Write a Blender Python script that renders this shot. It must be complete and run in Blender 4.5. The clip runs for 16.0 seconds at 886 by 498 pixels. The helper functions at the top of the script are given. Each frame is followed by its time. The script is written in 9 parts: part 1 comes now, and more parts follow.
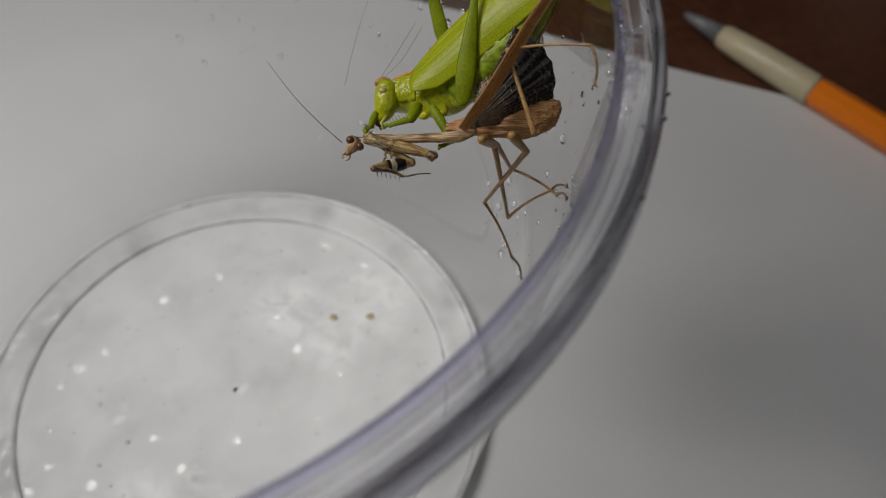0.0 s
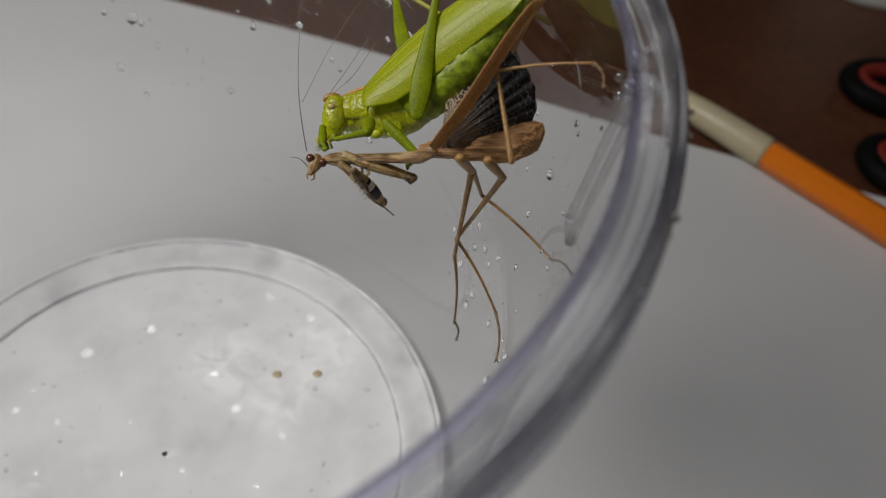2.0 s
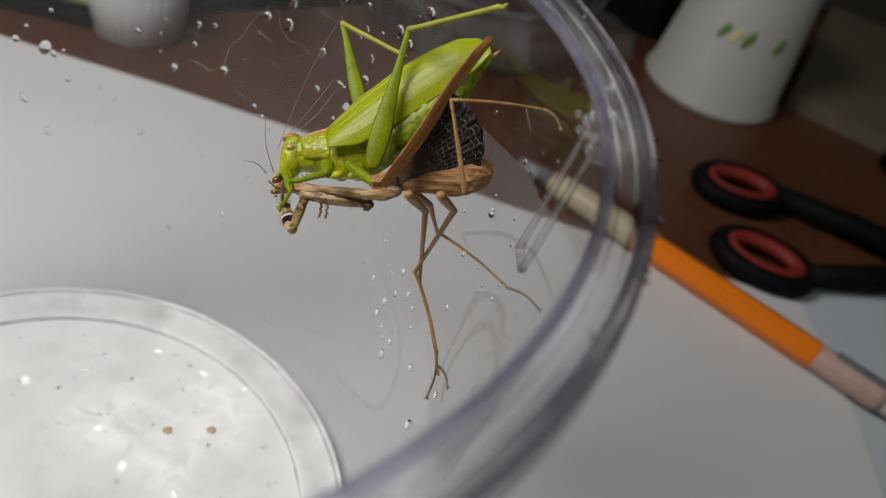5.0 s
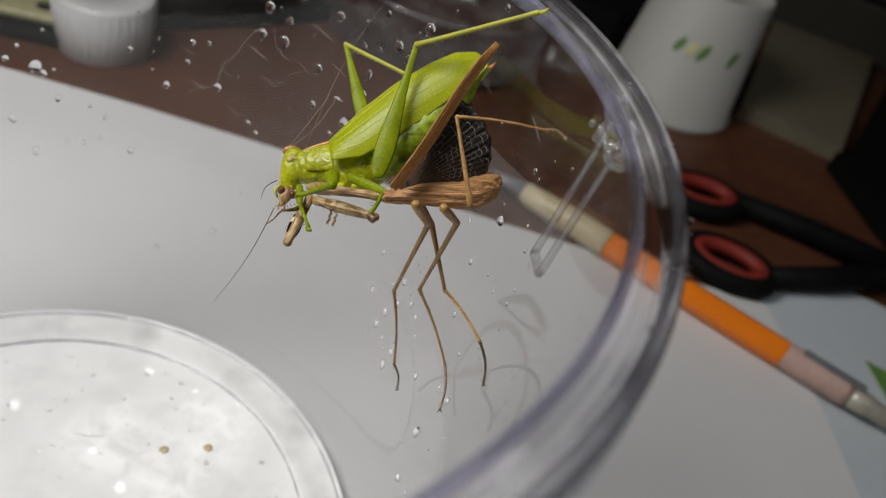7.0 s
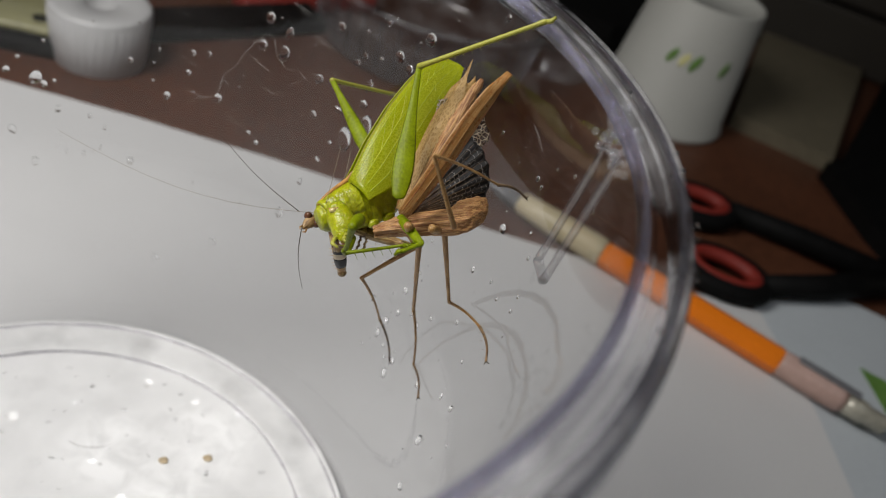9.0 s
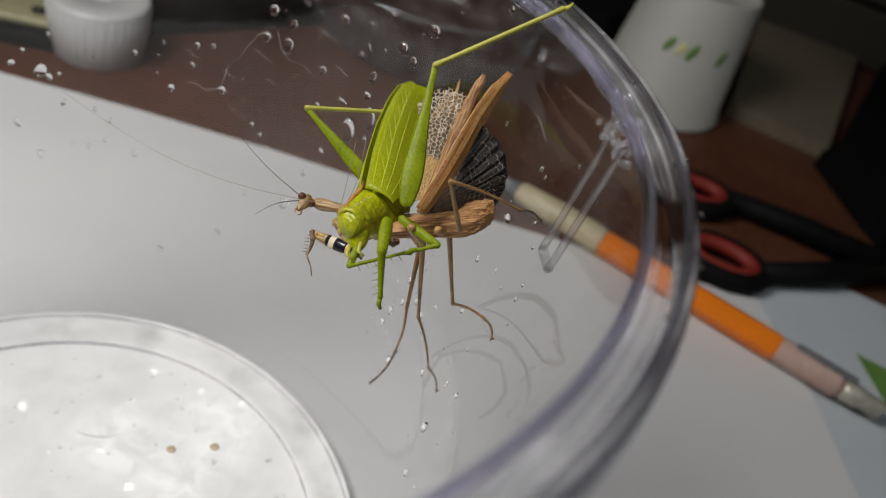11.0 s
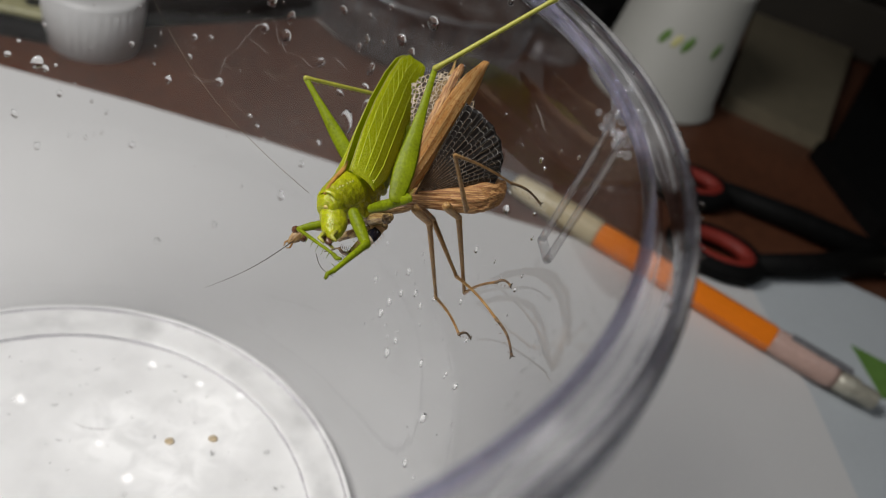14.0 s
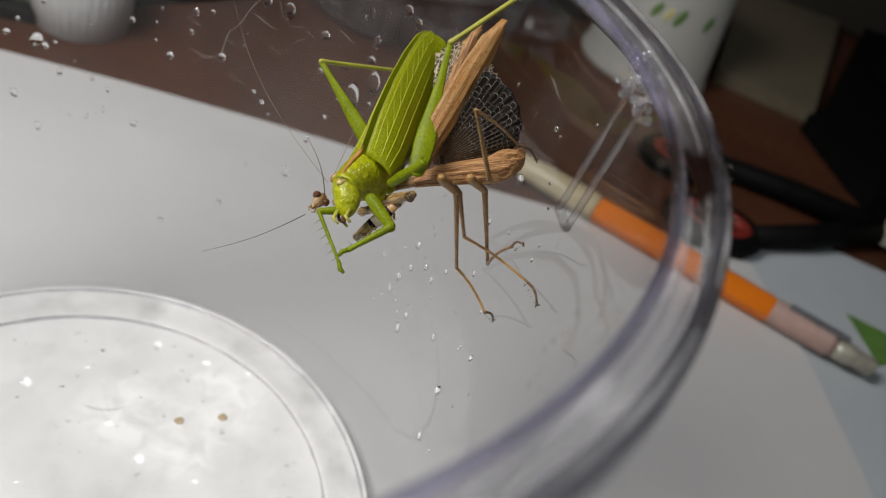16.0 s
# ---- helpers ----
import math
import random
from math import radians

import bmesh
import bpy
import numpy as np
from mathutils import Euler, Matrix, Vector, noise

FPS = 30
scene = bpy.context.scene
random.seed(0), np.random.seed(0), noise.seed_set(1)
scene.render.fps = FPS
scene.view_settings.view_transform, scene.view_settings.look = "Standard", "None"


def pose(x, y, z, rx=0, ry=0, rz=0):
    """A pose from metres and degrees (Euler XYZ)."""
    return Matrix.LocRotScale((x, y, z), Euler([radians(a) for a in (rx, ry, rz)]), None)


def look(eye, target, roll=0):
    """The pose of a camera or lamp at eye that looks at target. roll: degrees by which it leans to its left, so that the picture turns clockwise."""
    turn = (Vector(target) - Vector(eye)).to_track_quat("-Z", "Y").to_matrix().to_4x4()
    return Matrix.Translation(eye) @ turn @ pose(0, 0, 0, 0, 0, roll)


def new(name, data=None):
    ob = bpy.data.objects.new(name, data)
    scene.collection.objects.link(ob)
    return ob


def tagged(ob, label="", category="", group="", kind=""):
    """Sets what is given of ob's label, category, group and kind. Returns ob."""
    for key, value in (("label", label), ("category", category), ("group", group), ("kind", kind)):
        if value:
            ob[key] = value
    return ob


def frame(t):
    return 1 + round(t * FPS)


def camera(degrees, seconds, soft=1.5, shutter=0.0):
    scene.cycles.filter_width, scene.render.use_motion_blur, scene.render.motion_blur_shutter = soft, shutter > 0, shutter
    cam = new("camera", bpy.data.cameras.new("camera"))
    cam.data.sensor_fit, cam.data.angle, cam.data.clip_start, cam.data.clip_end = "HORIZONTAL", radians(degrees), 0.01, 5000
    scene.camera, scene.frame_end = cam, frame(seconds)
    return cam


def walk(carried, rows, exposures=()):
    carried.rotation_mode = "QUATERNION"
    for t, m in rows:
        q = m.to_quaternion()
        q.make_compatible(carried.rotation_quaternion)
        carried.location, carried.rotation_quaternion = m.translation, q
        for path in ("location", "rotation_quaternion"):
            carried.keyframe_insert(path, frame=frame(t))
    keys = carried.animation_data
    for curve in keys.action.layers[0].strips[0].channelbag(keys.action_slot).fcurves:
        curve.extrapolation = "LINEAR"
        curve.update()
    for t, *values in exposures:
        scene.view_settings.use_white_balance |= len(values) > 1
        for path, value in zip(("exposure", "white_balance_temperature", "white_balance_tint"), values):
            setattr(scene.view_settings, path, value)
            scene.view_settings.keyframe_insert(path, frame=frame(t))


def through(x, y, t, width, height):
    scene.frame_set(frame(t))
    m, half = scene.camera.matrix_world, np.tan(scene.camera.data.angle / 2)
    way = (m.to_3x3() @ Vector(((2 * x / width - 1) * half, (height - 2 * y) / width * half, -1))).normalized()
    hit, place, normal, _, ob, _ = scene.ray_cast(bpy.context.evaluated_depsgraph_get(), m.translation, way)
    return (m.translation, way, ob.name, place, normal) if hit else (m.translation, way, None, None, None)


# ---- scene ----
cam = camera(56.5, 16.0, soft=1.1)
cam.data.dof.use_dof, cam.data.dof.focus_distance, cam.data.dof.aperture_fstop = True, 0.117, 21.0
walk(cam, [(t, pose(x, y, z, rx, ry, rz)) for t, x, y, z, rx, ry, rz in (
    (0, 0.04903, -0.07596, 0.16495, 35.00, 0.28, 2.27),
    (0.5, 0.04677, -0.07216, 0.15884, 36.75, -1.52, 1.63),
    (1, 0.04369, -0.07214, 0.15698, 37.72, -2.47, 0.81),
    (1.5, 0.04132, -0.07246, 0.15231, 39.15, -3.93, 0.33),
    (2, 0.04219, -0.07267, 0.15322, 39.99, -4.59, 0.04),
    (2.5, 0.03940, -0.07248, 0.15022, 40.71, -5.29, -0.03),
    (3, 0.03619, -0.07378, 0.14872, 42.09, -7.18, -1.24),
    (3.5, 0.03476, -0.07474, 0.14838, 43.66, -8.67, -2.08),
    (4, 0.03001, -0.07650, 0.14527, 44.33, -10.24, -3.22),
    (4.5, 0.02849, -0.07796, 0.14566, 46.25, -12.75, -5.35),
    (4.7, 0.02843, -0.07979, 0.14646, 47.20, -13.38, -5.78),
    (6.8, 0.01976, -0.08232, 0.14486, 50.03, -15.68, -9.97),
    (7, 0.01840, -0.08238, 0.14527, 50.17, -15.46, -10.30),
    (7.5, 0.01793, -0.08284, 0.14522, 50.69, -15.68, -10.60),
    (8, 0.01769, -0.08276, 0.14515, 50.99, -15.71, -10.70),
    (8.5, 0.01743, -0.08284, 0.14487, 51.27, -15.76, -10.81),
    (9, 0.01660, -0.08289, 0.14476, 51.16, -15.67, -10.97),
    (11.5, 0.01461, -0.08408, 0.14554, 50.55, -15.65, -11.54),
    (12, 0.01467, -0.08412, 0.14529, 50.65, -15.81, -11.67),
    (12.5, 0.01430, -0.08413, 0.14532, 50.40, -15.69, -11.67),
    (13, 0.01393, -0.08401, 0.14543, 50.31, -15.84, -11.84),
    (13.5, 0.01425, -0.08440, 0.14536, 50.31, -15.78, -11.77),
    (14, 0.01394, -0.08412, 0.14513, 50.21, -15.76, -11.84),
    (14.5, 0.01360, -0.08432, 0.14520, 50.23, -15.60, -11.88),
    (15, 0.01286, -0.08484, 0.14568, 50.24, -15.25, -11.75),
    (15.5, 0.01211, -0.08442, 0.14556, 49.95, -15.05, -11.81),
    (16, 0.00984, -0.08396, 0.14269, 49.33, -15.70, -13.37),
)], exposures=((0.0, -0.71), (1.5, -0.65), (2.5, -0.55), (3.5, -0.38), (4.7, -0.24), (6.8, -0.05), (16.0, -0.05)))

# ---- world and lights ----
world = bpy.data.worlds.new("room_light")
scene.world = world
world.use_nodes = True
world.node_tree.nodes["Background"].inputs[0].default_value = (0.95, 0.97, 1.0, 1)
world.node_tree.nodes["Background"].inputs[1].default_value = 0.10
# unseen lamp close above the tub, placed to suit its shadows and falloff
lamp = bpy.data.lights.new("near_lamp", "AREA")
lamp.shape, lamp.size, lamp.size_y, lamp.energy, lamp.color = "RECTANGLE", 0.12, 0.14, 1.03, (1.0, 0.975, 0.945)
new("near_lamp", lamp).matrix_world = look((-0.128, 0.024, 0.288), (0.0, 0.02, 0.0))
# added fill light from the viewer's side, with no known source behind it
panel = bpy.data.lights.new("fill_panel", "AREA")
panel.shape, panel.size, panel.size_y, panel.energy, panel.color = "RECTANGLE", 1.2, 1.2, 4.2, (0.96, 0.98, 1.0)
new("fill_panel", panel).matrix_world = look((0.25, -0.75, 1.55), (0.0, 0.01, 0.0))


# ---- materials ----
def material(name, base, rough=0.5, metal=0.0, vary=0.25, scale=200.0, bump=0.1, fine=900.0, **extra):
    """Principled paint with stains at one scale and grain at another."""
    m = bpy.data.materials.new(name)
    m.use_nodes = True
    nt = m.node_tree
    b = nt.nodes["Principled BSDF"]
    b.inputs["Roughness"].default_value, b.inputs["Metallic"].default_value = rough, metal
    for key, value in extra.items():
        b.inputs[key.replace("_", " ")].default_value = value
    tc = nt.nodes.new("ShaderNodeTexCoord")
    n1, n2 = nt.nodes.new("ShaderNodeTexNoise"), nt.nodes.new("ShaderNodeTexNoise")
    n1.inputs["Scale"].default_value, n1.inputs["Detail"].default_value = scale, 4
    n2.inputs["Scale"].default_value, n2.inputs["Detail"].default_value = fine, 3
    nt.links.new(tc.outputs["Object"], n1.inputs["Vector"])
    nt.links.new(tc.outputs["Object"], n2.inputs["Vector"])
    add = nt.nodes.new("ShaderNodeMath")
    add.operation = "ADD"
    nt.links.new(n1.outputs["Fac"], add.inputs[0])
    nt.links.new(n2.outputs["Fac"], add.inputs[1])
    rng = nt.nodes.new("ShaderNodeMapRange")
    rng.inputs["From Min"].default_value, rng.inputs["From Max"].default_value = 0.7, 1.3
    nt.links.new(add.outputs[0], rng.inputs["Value"])
    mix = nt.nodes.new("ShaderNodeMix")
    mix.data_type = "RGBA"
    mix.inputs[6].default_value = (*[c * (1 - vary) for c in base], 1)
    mix.inputs[7].default_value = (*[min(1, c * (1 + vary)) for c in base], 1)
    nt.links.new(rng.outputs[0], mix.inputs[0])
    nt.links.new(mix.outputs[2], b.inputs["Base Color"])
    if bump:
        bp = nt.nodes.new("ShaderNodeBump")
        bp.inputs["Strength"].default_value, bp.inputs["Distance"].default_value = bump, 0.0005
        nt.links.new(n2.outputs["Fac"], bp.inputs["Height"])
        nt.links.new(bp.outputs[0], b.inputs["Normal"])
    return m


def clear_sheet(name, tint=(0.97, 0.97, 0.98), gloss=0.04, ior=1.45, scratch=0.0, least=0.04, uneven=0.15, haze=(0.4, 0.8), ripple=90.0, milk=(0.93, 0.93)):
    """Thin clear plastic: light goes straight through, with a sheen that grows at grazing angles."""
    m = bpy.data.materials.new(name)
    m.use_nodes = True
    nt = m.node_tree
    nt.nodes.remove(nt.nodes["Principled BSDF"])
    out = nt.nodes["Material Output"]
    tr, gl, fr, mx, pw = (nt.nodes.new(k) for k in ("ShaderNodeBsdfTransparent", "ShaderNodeBsdfGlossy", "ShaderNodeLayerWeight", "ShaderNodeMixShader", "ShaderNodeMath"))
    tr.inputs[0].default_value = (*tint, 1)
    gl.inputs["Roughness"].default_value = gloss
    fr.inputs["Blend"].default_value = 0.5
    pw.operation = "POWER"
    pw.inputs[1].default_value = 4.0
    sc = nt.nodes.new("ShaderNodeMapRange")
    sc.inputs["To Min"].default_value, sc.inputs["To Max"].default_value = least, ior - 0.7
    nt.links.new(fr.outputs["Facing"], pw.inputs[0])
    nt.links.new(pw.outputs[0], sc.inputs["Value"])
    nt.links.new(sc.outputs[0], mx.inputs[0])
    nt.links.new(tr.outputs[0], mx.inputs[1])
    nt.links.new(gl.outputs[0], mx.inputs[2])
    nt.links.new(mx.outputs[0], out.inputs[0])
    tc, no, bp = (nt.nodes.new(k) for k in ("ShaderNodeTexCoord", "ShaderNodeTexNoise", "ShaderNodeBump"))
    no.inputs["Scale"].default_value = ripple
    bp.inputs["Strength"].default_value, bp.inputs["Distance"].default_value = uneven, 0.001
    nt.links.new(tc.outputs["Object"], no.inputs["Vector"])
    nt.links.new(no.outputs["Fac"], bp.inputs["Height"])
    nt.links.new(bp.outputs[0], gl.inputs["Normal"])
    if scratch:
        df, mx2 = nt.nodes.new("ShaderNodeBsdfDiffuse"), nt.nodes.new("ShaderNodeMixShader")
        n2, rg = nt.nodes.new("ShaderNodeTexNoise"), nt.nodes.new("ShaderNodeMapRange")
        n2.inputs["Scale"].default_value, n2.inputs["Detail"].default_value = 60, 8
        rg.inputs["From Min"].default_value, rg.inputs["From Max"].default_value = haze
        rg.inputs["To Max"].default_value = scratch
        nt.links.new(tc.outputs["Object"], n2.inputs["Vector"])
        nt.links.new(n2.outputs["Fac"], rg.inputs["Value"])
        nt.links.new(rg.outputs[0], mx2.inputs[0])
        nt.links.new(mx.outputs[0], mx2.inputs[1])
        nt.links.new(df.outputs[0], mx2.inputs[2])
        n3, r3, cl = nt.nodes.new("ShaderNodeTexNoise"), nt.nodes.new("ShaderNodeMapRange"), nt.nodes.new("ShaderNodeCombineColor")
        n3.inputs["Scale"].default_value, n3.inputs["Detail"].default_value, n3.inputs["Distortion"].default_value = 75, 7, 0.3
        r3.inputs["From Min"].default_value, r3.inputs["From Max"].default_value = 0.36, 0.62
        r3.inputs["To Min"].default_value, r3.inputs["To Max"].default_value = milk
        nt.links.new(tc.outputs["Object"], n3.inputs["Vector"])
        nt.links.new(n3.outputs["Fac"], r3.inputs["Value"])
        for k in range(3):
            nt.links.new(r3.outputs[0], cl.inputs[k])
        nt.links.new(cl.outputs[0], df.inputs[0])
        nt.links.new(mx2.outputs[0], out.inputs[0])
    return m


def glass(name, tint=(1, 1, 1), ior=1.49, rough=0.0):
    m = bpy.data.materials.new(name)
    m.use_nodes = True
    b = m.node_tree.nodes["Principled BSDF"]
    b.inputs["Base Color"].default_value = (*tint, 1)
    b.inputs["Transmission Weight"].default_value, b.inputs["IOR"].default_value, b.inputs["Roughness"].default_value = 1, ior, rough
    return m


def solid_clear(name, tint, straight, rough):
    """Thick clear plastic that bends the light, with a share of it passing straight."""
    m = glass(name, tint, 1.45, rough)
    nt = m.node_tree
    mix, clear = nt.nodes.new("ShaderNodeMixShader"), nt.nodes.new("ShaderNodeBsdfTransparent")
    clear.inputs[0].default_value = (*tint, 1)
    mix.inputs[0].default_value = straight
    nt.links.new(nt.nodes["Principled BSDF"].outputs[0], mix.inputs[1])
    nt.links.new(clear.outputs[0], mix.inputs[2])
    nt.links.new(mix.outputs[0], nt.nodes["Material Output"].inputs[0])
    return m


M_PAPER = material("white_paper", (0.62, 0.62, 0.62), 0.75, vary=0.03, scale=25, bump=0.06, fine=1500)
M_PAPER_BLUE = material("bluish_paper", (0.50, 0.54, 0.57), 0.7, vary=0.04, scale=30, bump=0.05)
M_TABLE = material("dark_brown_table", (0.086, 0.032, 0.016), 0.42, vary=0.35, scale=18, bump=0.08, fine=300)
M_WALL = material("dim_wall", (0.10, 0.085, 0.07), 0.8, vary=0.3, scale=6, bump=0)
M_SHEET = clear_sheet("clear_plastic_wall", (0.97, 0.97, 0.975), gloss=0.02, scratch=0.03, least=0.07, uneven=0.05)
M_BASE = clear_sheet("clear_plastic_base", (0.985, 0.985, 0.985), 0.14, scratch=1.0, least=0.12, uneven=1.0, haze=(-0.9, 0.46), ripple=200.0, milk=(0.76, 0.84))


def white_clouds(m, spots):
    """White clouds put into the milky base's colour round the given spots, each with a reach."""
    nt = m.node_tree
    df = [n for n in nt.nodes if n.type == "BSDF_DIFFUSE"][0]
    tc, no = nt.nodes.new("ShaderNodeTexCoord"), nt.nodes.new("ShaderNodeTexNoise")
    no.inputs["Scale"].default_value, no.inputs["Detail"].default_value, no.inputs["Distortion"].default_value = 190, 5, 0.8
    nt.links.new(tc.outputs["Object"], no.inputs["Vector"])
    cover = nt.nodes.new("ShaderNodeMapRange")
    cover.inputs["From Min"].default_value, cover.inputs["From Max"].default_value = 0.30, 0.62
    nt.links.new(no.outputs["Fac"], cover.inputs["Value"])
    colour = df.inputs[0].links[0].from_socket
    for place, reach in spots:
        far, near, both, mix = (nt.nodes.new("ShaderNode" + k) for k in ("VectorMath", "MapRange", "Math", "Mix"))
        far.operation, both.operation, mix.data_type = "DISTANCE", "MULTIPLY", "RGBA"
        far.inputs[1].default_value = place
        near.inputs["From Min"].default_value, near.inputs["From Max"].default_value = reach, reach * 0.3
        near.interpolation_type = "SMOOTHSTEP"
        nt.links.new(tc.outputs["Object"], far.inputs[0])
        nt.links.new(far.outputs["Value"], near.inputs["Value"])
        nt.links.new(near.outputs[0], both.inputs[0])
        nt.links.new(cover.outputs[0], both.inputs[1])
        nt.links.new(both.outputs[0], mix.inputs[0])
        nt.links.new(colour, mix.inputs[6])
        mix.inputs[7].default_value = (0.98, 0.98, 0.98, 1)
        colour = mix.outputs[2]
    nt.links.new(colour, df.inputs[0])


# the last spot paints the lamp's glare into the base colour
white_clouds(M_BASE, (((0.009, 0.021, 0.0006), 0.013), ((0.027, 0.024, 0.0006), 0.014), ((0.020, 0.012, 0.0006), 0.010), ((-0.014, -0.027, 0.0006), 0.012)))
M_FOOT = clear_sheet("milky_plastic_foot", (0.95, 0.94, 0.94), 0.18, scratch=0.9, least=0.14, uneven=1.0, haze=(-0.1, 0.5), ripple=260.0, milk=(0.74, 0.90))
M_RIM = clear_sheet("clear_plastic_rim", (0.93, 0.93, 0.96), 0.05, 1.5, scratch=0.20, least=0.08, uneven=0.06)
M_BEAD = solid_clear("violet_plastic_bead", (0.76, 0.75, 0.88), 0.45, 0.08)
M_SKIRT = solid_clear("grey_plastic_skirt", (0.56, 0.56, 0.61), 0.22, 0.03)
M_RIDGE = clear_sheet("clear_plastic_ridge", (0.93, 0.93, 0.95), 0.05, 1.5, scratch=0.25, least=0.12, uneven=0.1)
M_RIB = solid_clear("clear_solid_plastic", (0.98, 0.98, 0.99), 0.72, 0.05)
M_WATER = glass("water", (1, 1, 1), 1.33)
M_WET = glass("thin_water", (1, 1, 1), 1.33, 0.2)
M_WET.node_tree.nodes["Principled BSDF"].inputs["Specular IOR Level"].default_value = 0.12
M_FILM = glass("thin_film", (1, 1, 1), 1.33)
for wet_look, share in ((M_WET, 0.72), (M_FILM, 0.4)):
    wet = wet_look.node_tree
    wet_mix, wet_clear = wet.nodes.new("ShaderNodeMixShader"), wet.nodes.new("ShaderNodeBsdfTransparent")
    wet_mix.inputs[0].default_value = share
    wet.links.new(wet.nodes["Principled BSDF"].outputs[0], wet_mix.inputs[1])
    wet.links.new(wet_clear.outputs[0], wet_mix.inputs[2])
    wet.links.new(wet_mix.outputs[0], wet.nodes["Material Output"].inputs[0])
M_CUP = material("white_paper_cup", (0.40, 0.40, 0.37), 0.6, vary=0.04, scale=40, bump=0.03)
M_GREEN_INK = material("green_ink", (0.12, 0.24, 0.05), 0.6, vary=0.15)
M_YELLOW_INK = material("yellow_ink", (0.62, 0.60, 0.28), 0.6, vary=0.1)
M_ORANGE = material("orange_plastic", (0.80, 0.20, 0.010), 0.28, vary=0.06, scale=60, bump=0.02)
M_ORANGE_IN = material("pinkish_plastic", (0.62, 0.42, 0.36), 0.25, vary=0.1, bump=0.02, Alpha=0.75)
M_CREAM = material("cream_plastic", (0.50, 0.43, 0.28), 0.4, vary=0.12, scale=80, bump=0.04)
M_GREY = material("grey_plastic", (0.16, 0.16, 0.17), 0.4, vary=0.2, bump=0.03)
M_STEEL = material("dull_steel", (0.42, 0.40, 0.33), 0.35, 0.2, vary=0.2, bump=0.04)
M_BLACK = material("black_plastic", (0.005, 0.005, 0.005), 0.6, vary=0.3, bump=0.04, Specular_IOR_Level=0.08)
M_RED = material("red_rubber", (0.20, 0.016, 0.009), 0.6, vary=0.15, bump=0.05)
M_WHITE = material("white_plastic", (0.50, 0.50, 0.50), 0.4, vary=0.05, bump=0.02)
M_YELLOW = material("pale_yellow_plastic", (0.25, 0.24, 0.13), 0.45, vary=0.25, scale=60, bump=0.05)
M_TUB = clear_sheet("cloudy_plastic_tub", (0.84, 0.86, 0.89), 0.15, scratch=0.16, least=0.06)
M_CRATE = material("dark_crate_wood", (0.03, 0.025, 0.019), 0.7, vary=0.3, scale=15, bump=0.1)
M_BEIGE = material("beige_board", (0.14, 0.12, 0.08), 0.6, vary=0.15, bump=0.05)
M_THREAD = material("dried_thread", (0.50, 0.48, 0.46), 0.6, vary=0.2, bump=0)
M_DROPPING = material("brown_dropping", (0.54, 0.43, 0.28), 0.8, vary=0.4)


# ---- building blocks ----
def part(name, bm, mat, parent=None, label="", smooth=True):
    """Links a bmesh as one mesh object, under parent if given."""
    me = bpy.data.meshes.new(name)
    bmesh.ops.recalc_face_normals(bm, faces=bm.faces)
    for face in bm.faces:
        face.smooth = smooth
    bm.to_mesh(me)
    bm.free()
    me.materials.append(mat)
    ob = new(name, me)
    ob.parent = parent
    if label:
        ob["label"] = label
    return ob


def lathe(profile, n=128, closed=False, a0=0.0, a1=2 * math.pi, bm=None):
    """A profile of (radius, height) turned round the z axis."""
    bm = bm or bmesh.new()
    full = abs(a1 - a0 - 2 * math.pi) < 1e-6
    cols = []
    for i in range(n if full else n + 1):
        a = a0 + (a1 - a0) * i / n
        cols.append([bm.verts.new((r * math.cos(a), r * math.sin(a), z)) for r, z in profile])
    k = len(profile)
    for i in range(n):
        p, q = cols[i], cols[(i + 1) % len(cols)]
        for j in range(k if closed else k - 1):
            bm.faces.new((p[j], q[j], q[(j + 1) % k], p[(j + 1) % k]))
    if closed and not full:
        bm.faces.new(cols[0])
        bm.faces.new(cols[-1][::-1])
    return bm


def tube(points, radii, n=10, bm=None, flat=1.0, up=(0, 0, 1)):
    """A limb along points, with a radius for each; flat squeezes its section along up."""
    bm = bm or bmesh.new()
    pts = [Vector(p) for p in points]
    rings = []
    for i, p in enumerate(pts):
        d = (pts[min(i + 1, len(pts) - 1)] - pts[max(i - 1, 0)]).normalized()
        side = d.cross(Vector(up))
        side = side.normalized() if side.length > 1e-6 else d.orthogonal().normalized()
        top = side.cross(d).normalized()
        r = radii[i] if hasattr(radii, "__len__") else radii
        rings.append([bm.verts.new(p + (side * math.cos(a) + top * (math.sin(a) * flat)) * r) for a in (2 * math.pi * k / n for k in range(n))])
    for a, b in zip(rings, rings[1:]):
        for k in range(n):
            bm.faces.new((a[k], a[(k + 1) % n], b[(k + 1) % n], b[k]))
    bm.faces.new(rings[0][::-1])
    bm.faces.new(rings[-1])
    return bm


def box(x0, y0, z0, x1, y1, z1, bevel=0.0, bm=None):
    bm = bm or bmesh.new()
    made = bmesh.ops.create_cube(bm, size=1)["verts"]
    for v in made:
        v.co = Vector(((x0 + x1) / 2 + v.co.x * (x1 - x0), (y0 + y1) / 2 + v.co.y * (y1 - y0), (z0 + z1) / 2 + v.co.z * (z1 - z0)))
    if bevel:
        edges = list({e for v in made for e in v.link_edges})
        bmesh.ops.bevel(bm, geom=edges, offset=bevel, segments=3, affect="EDGES", profile=0.5)
    return bm


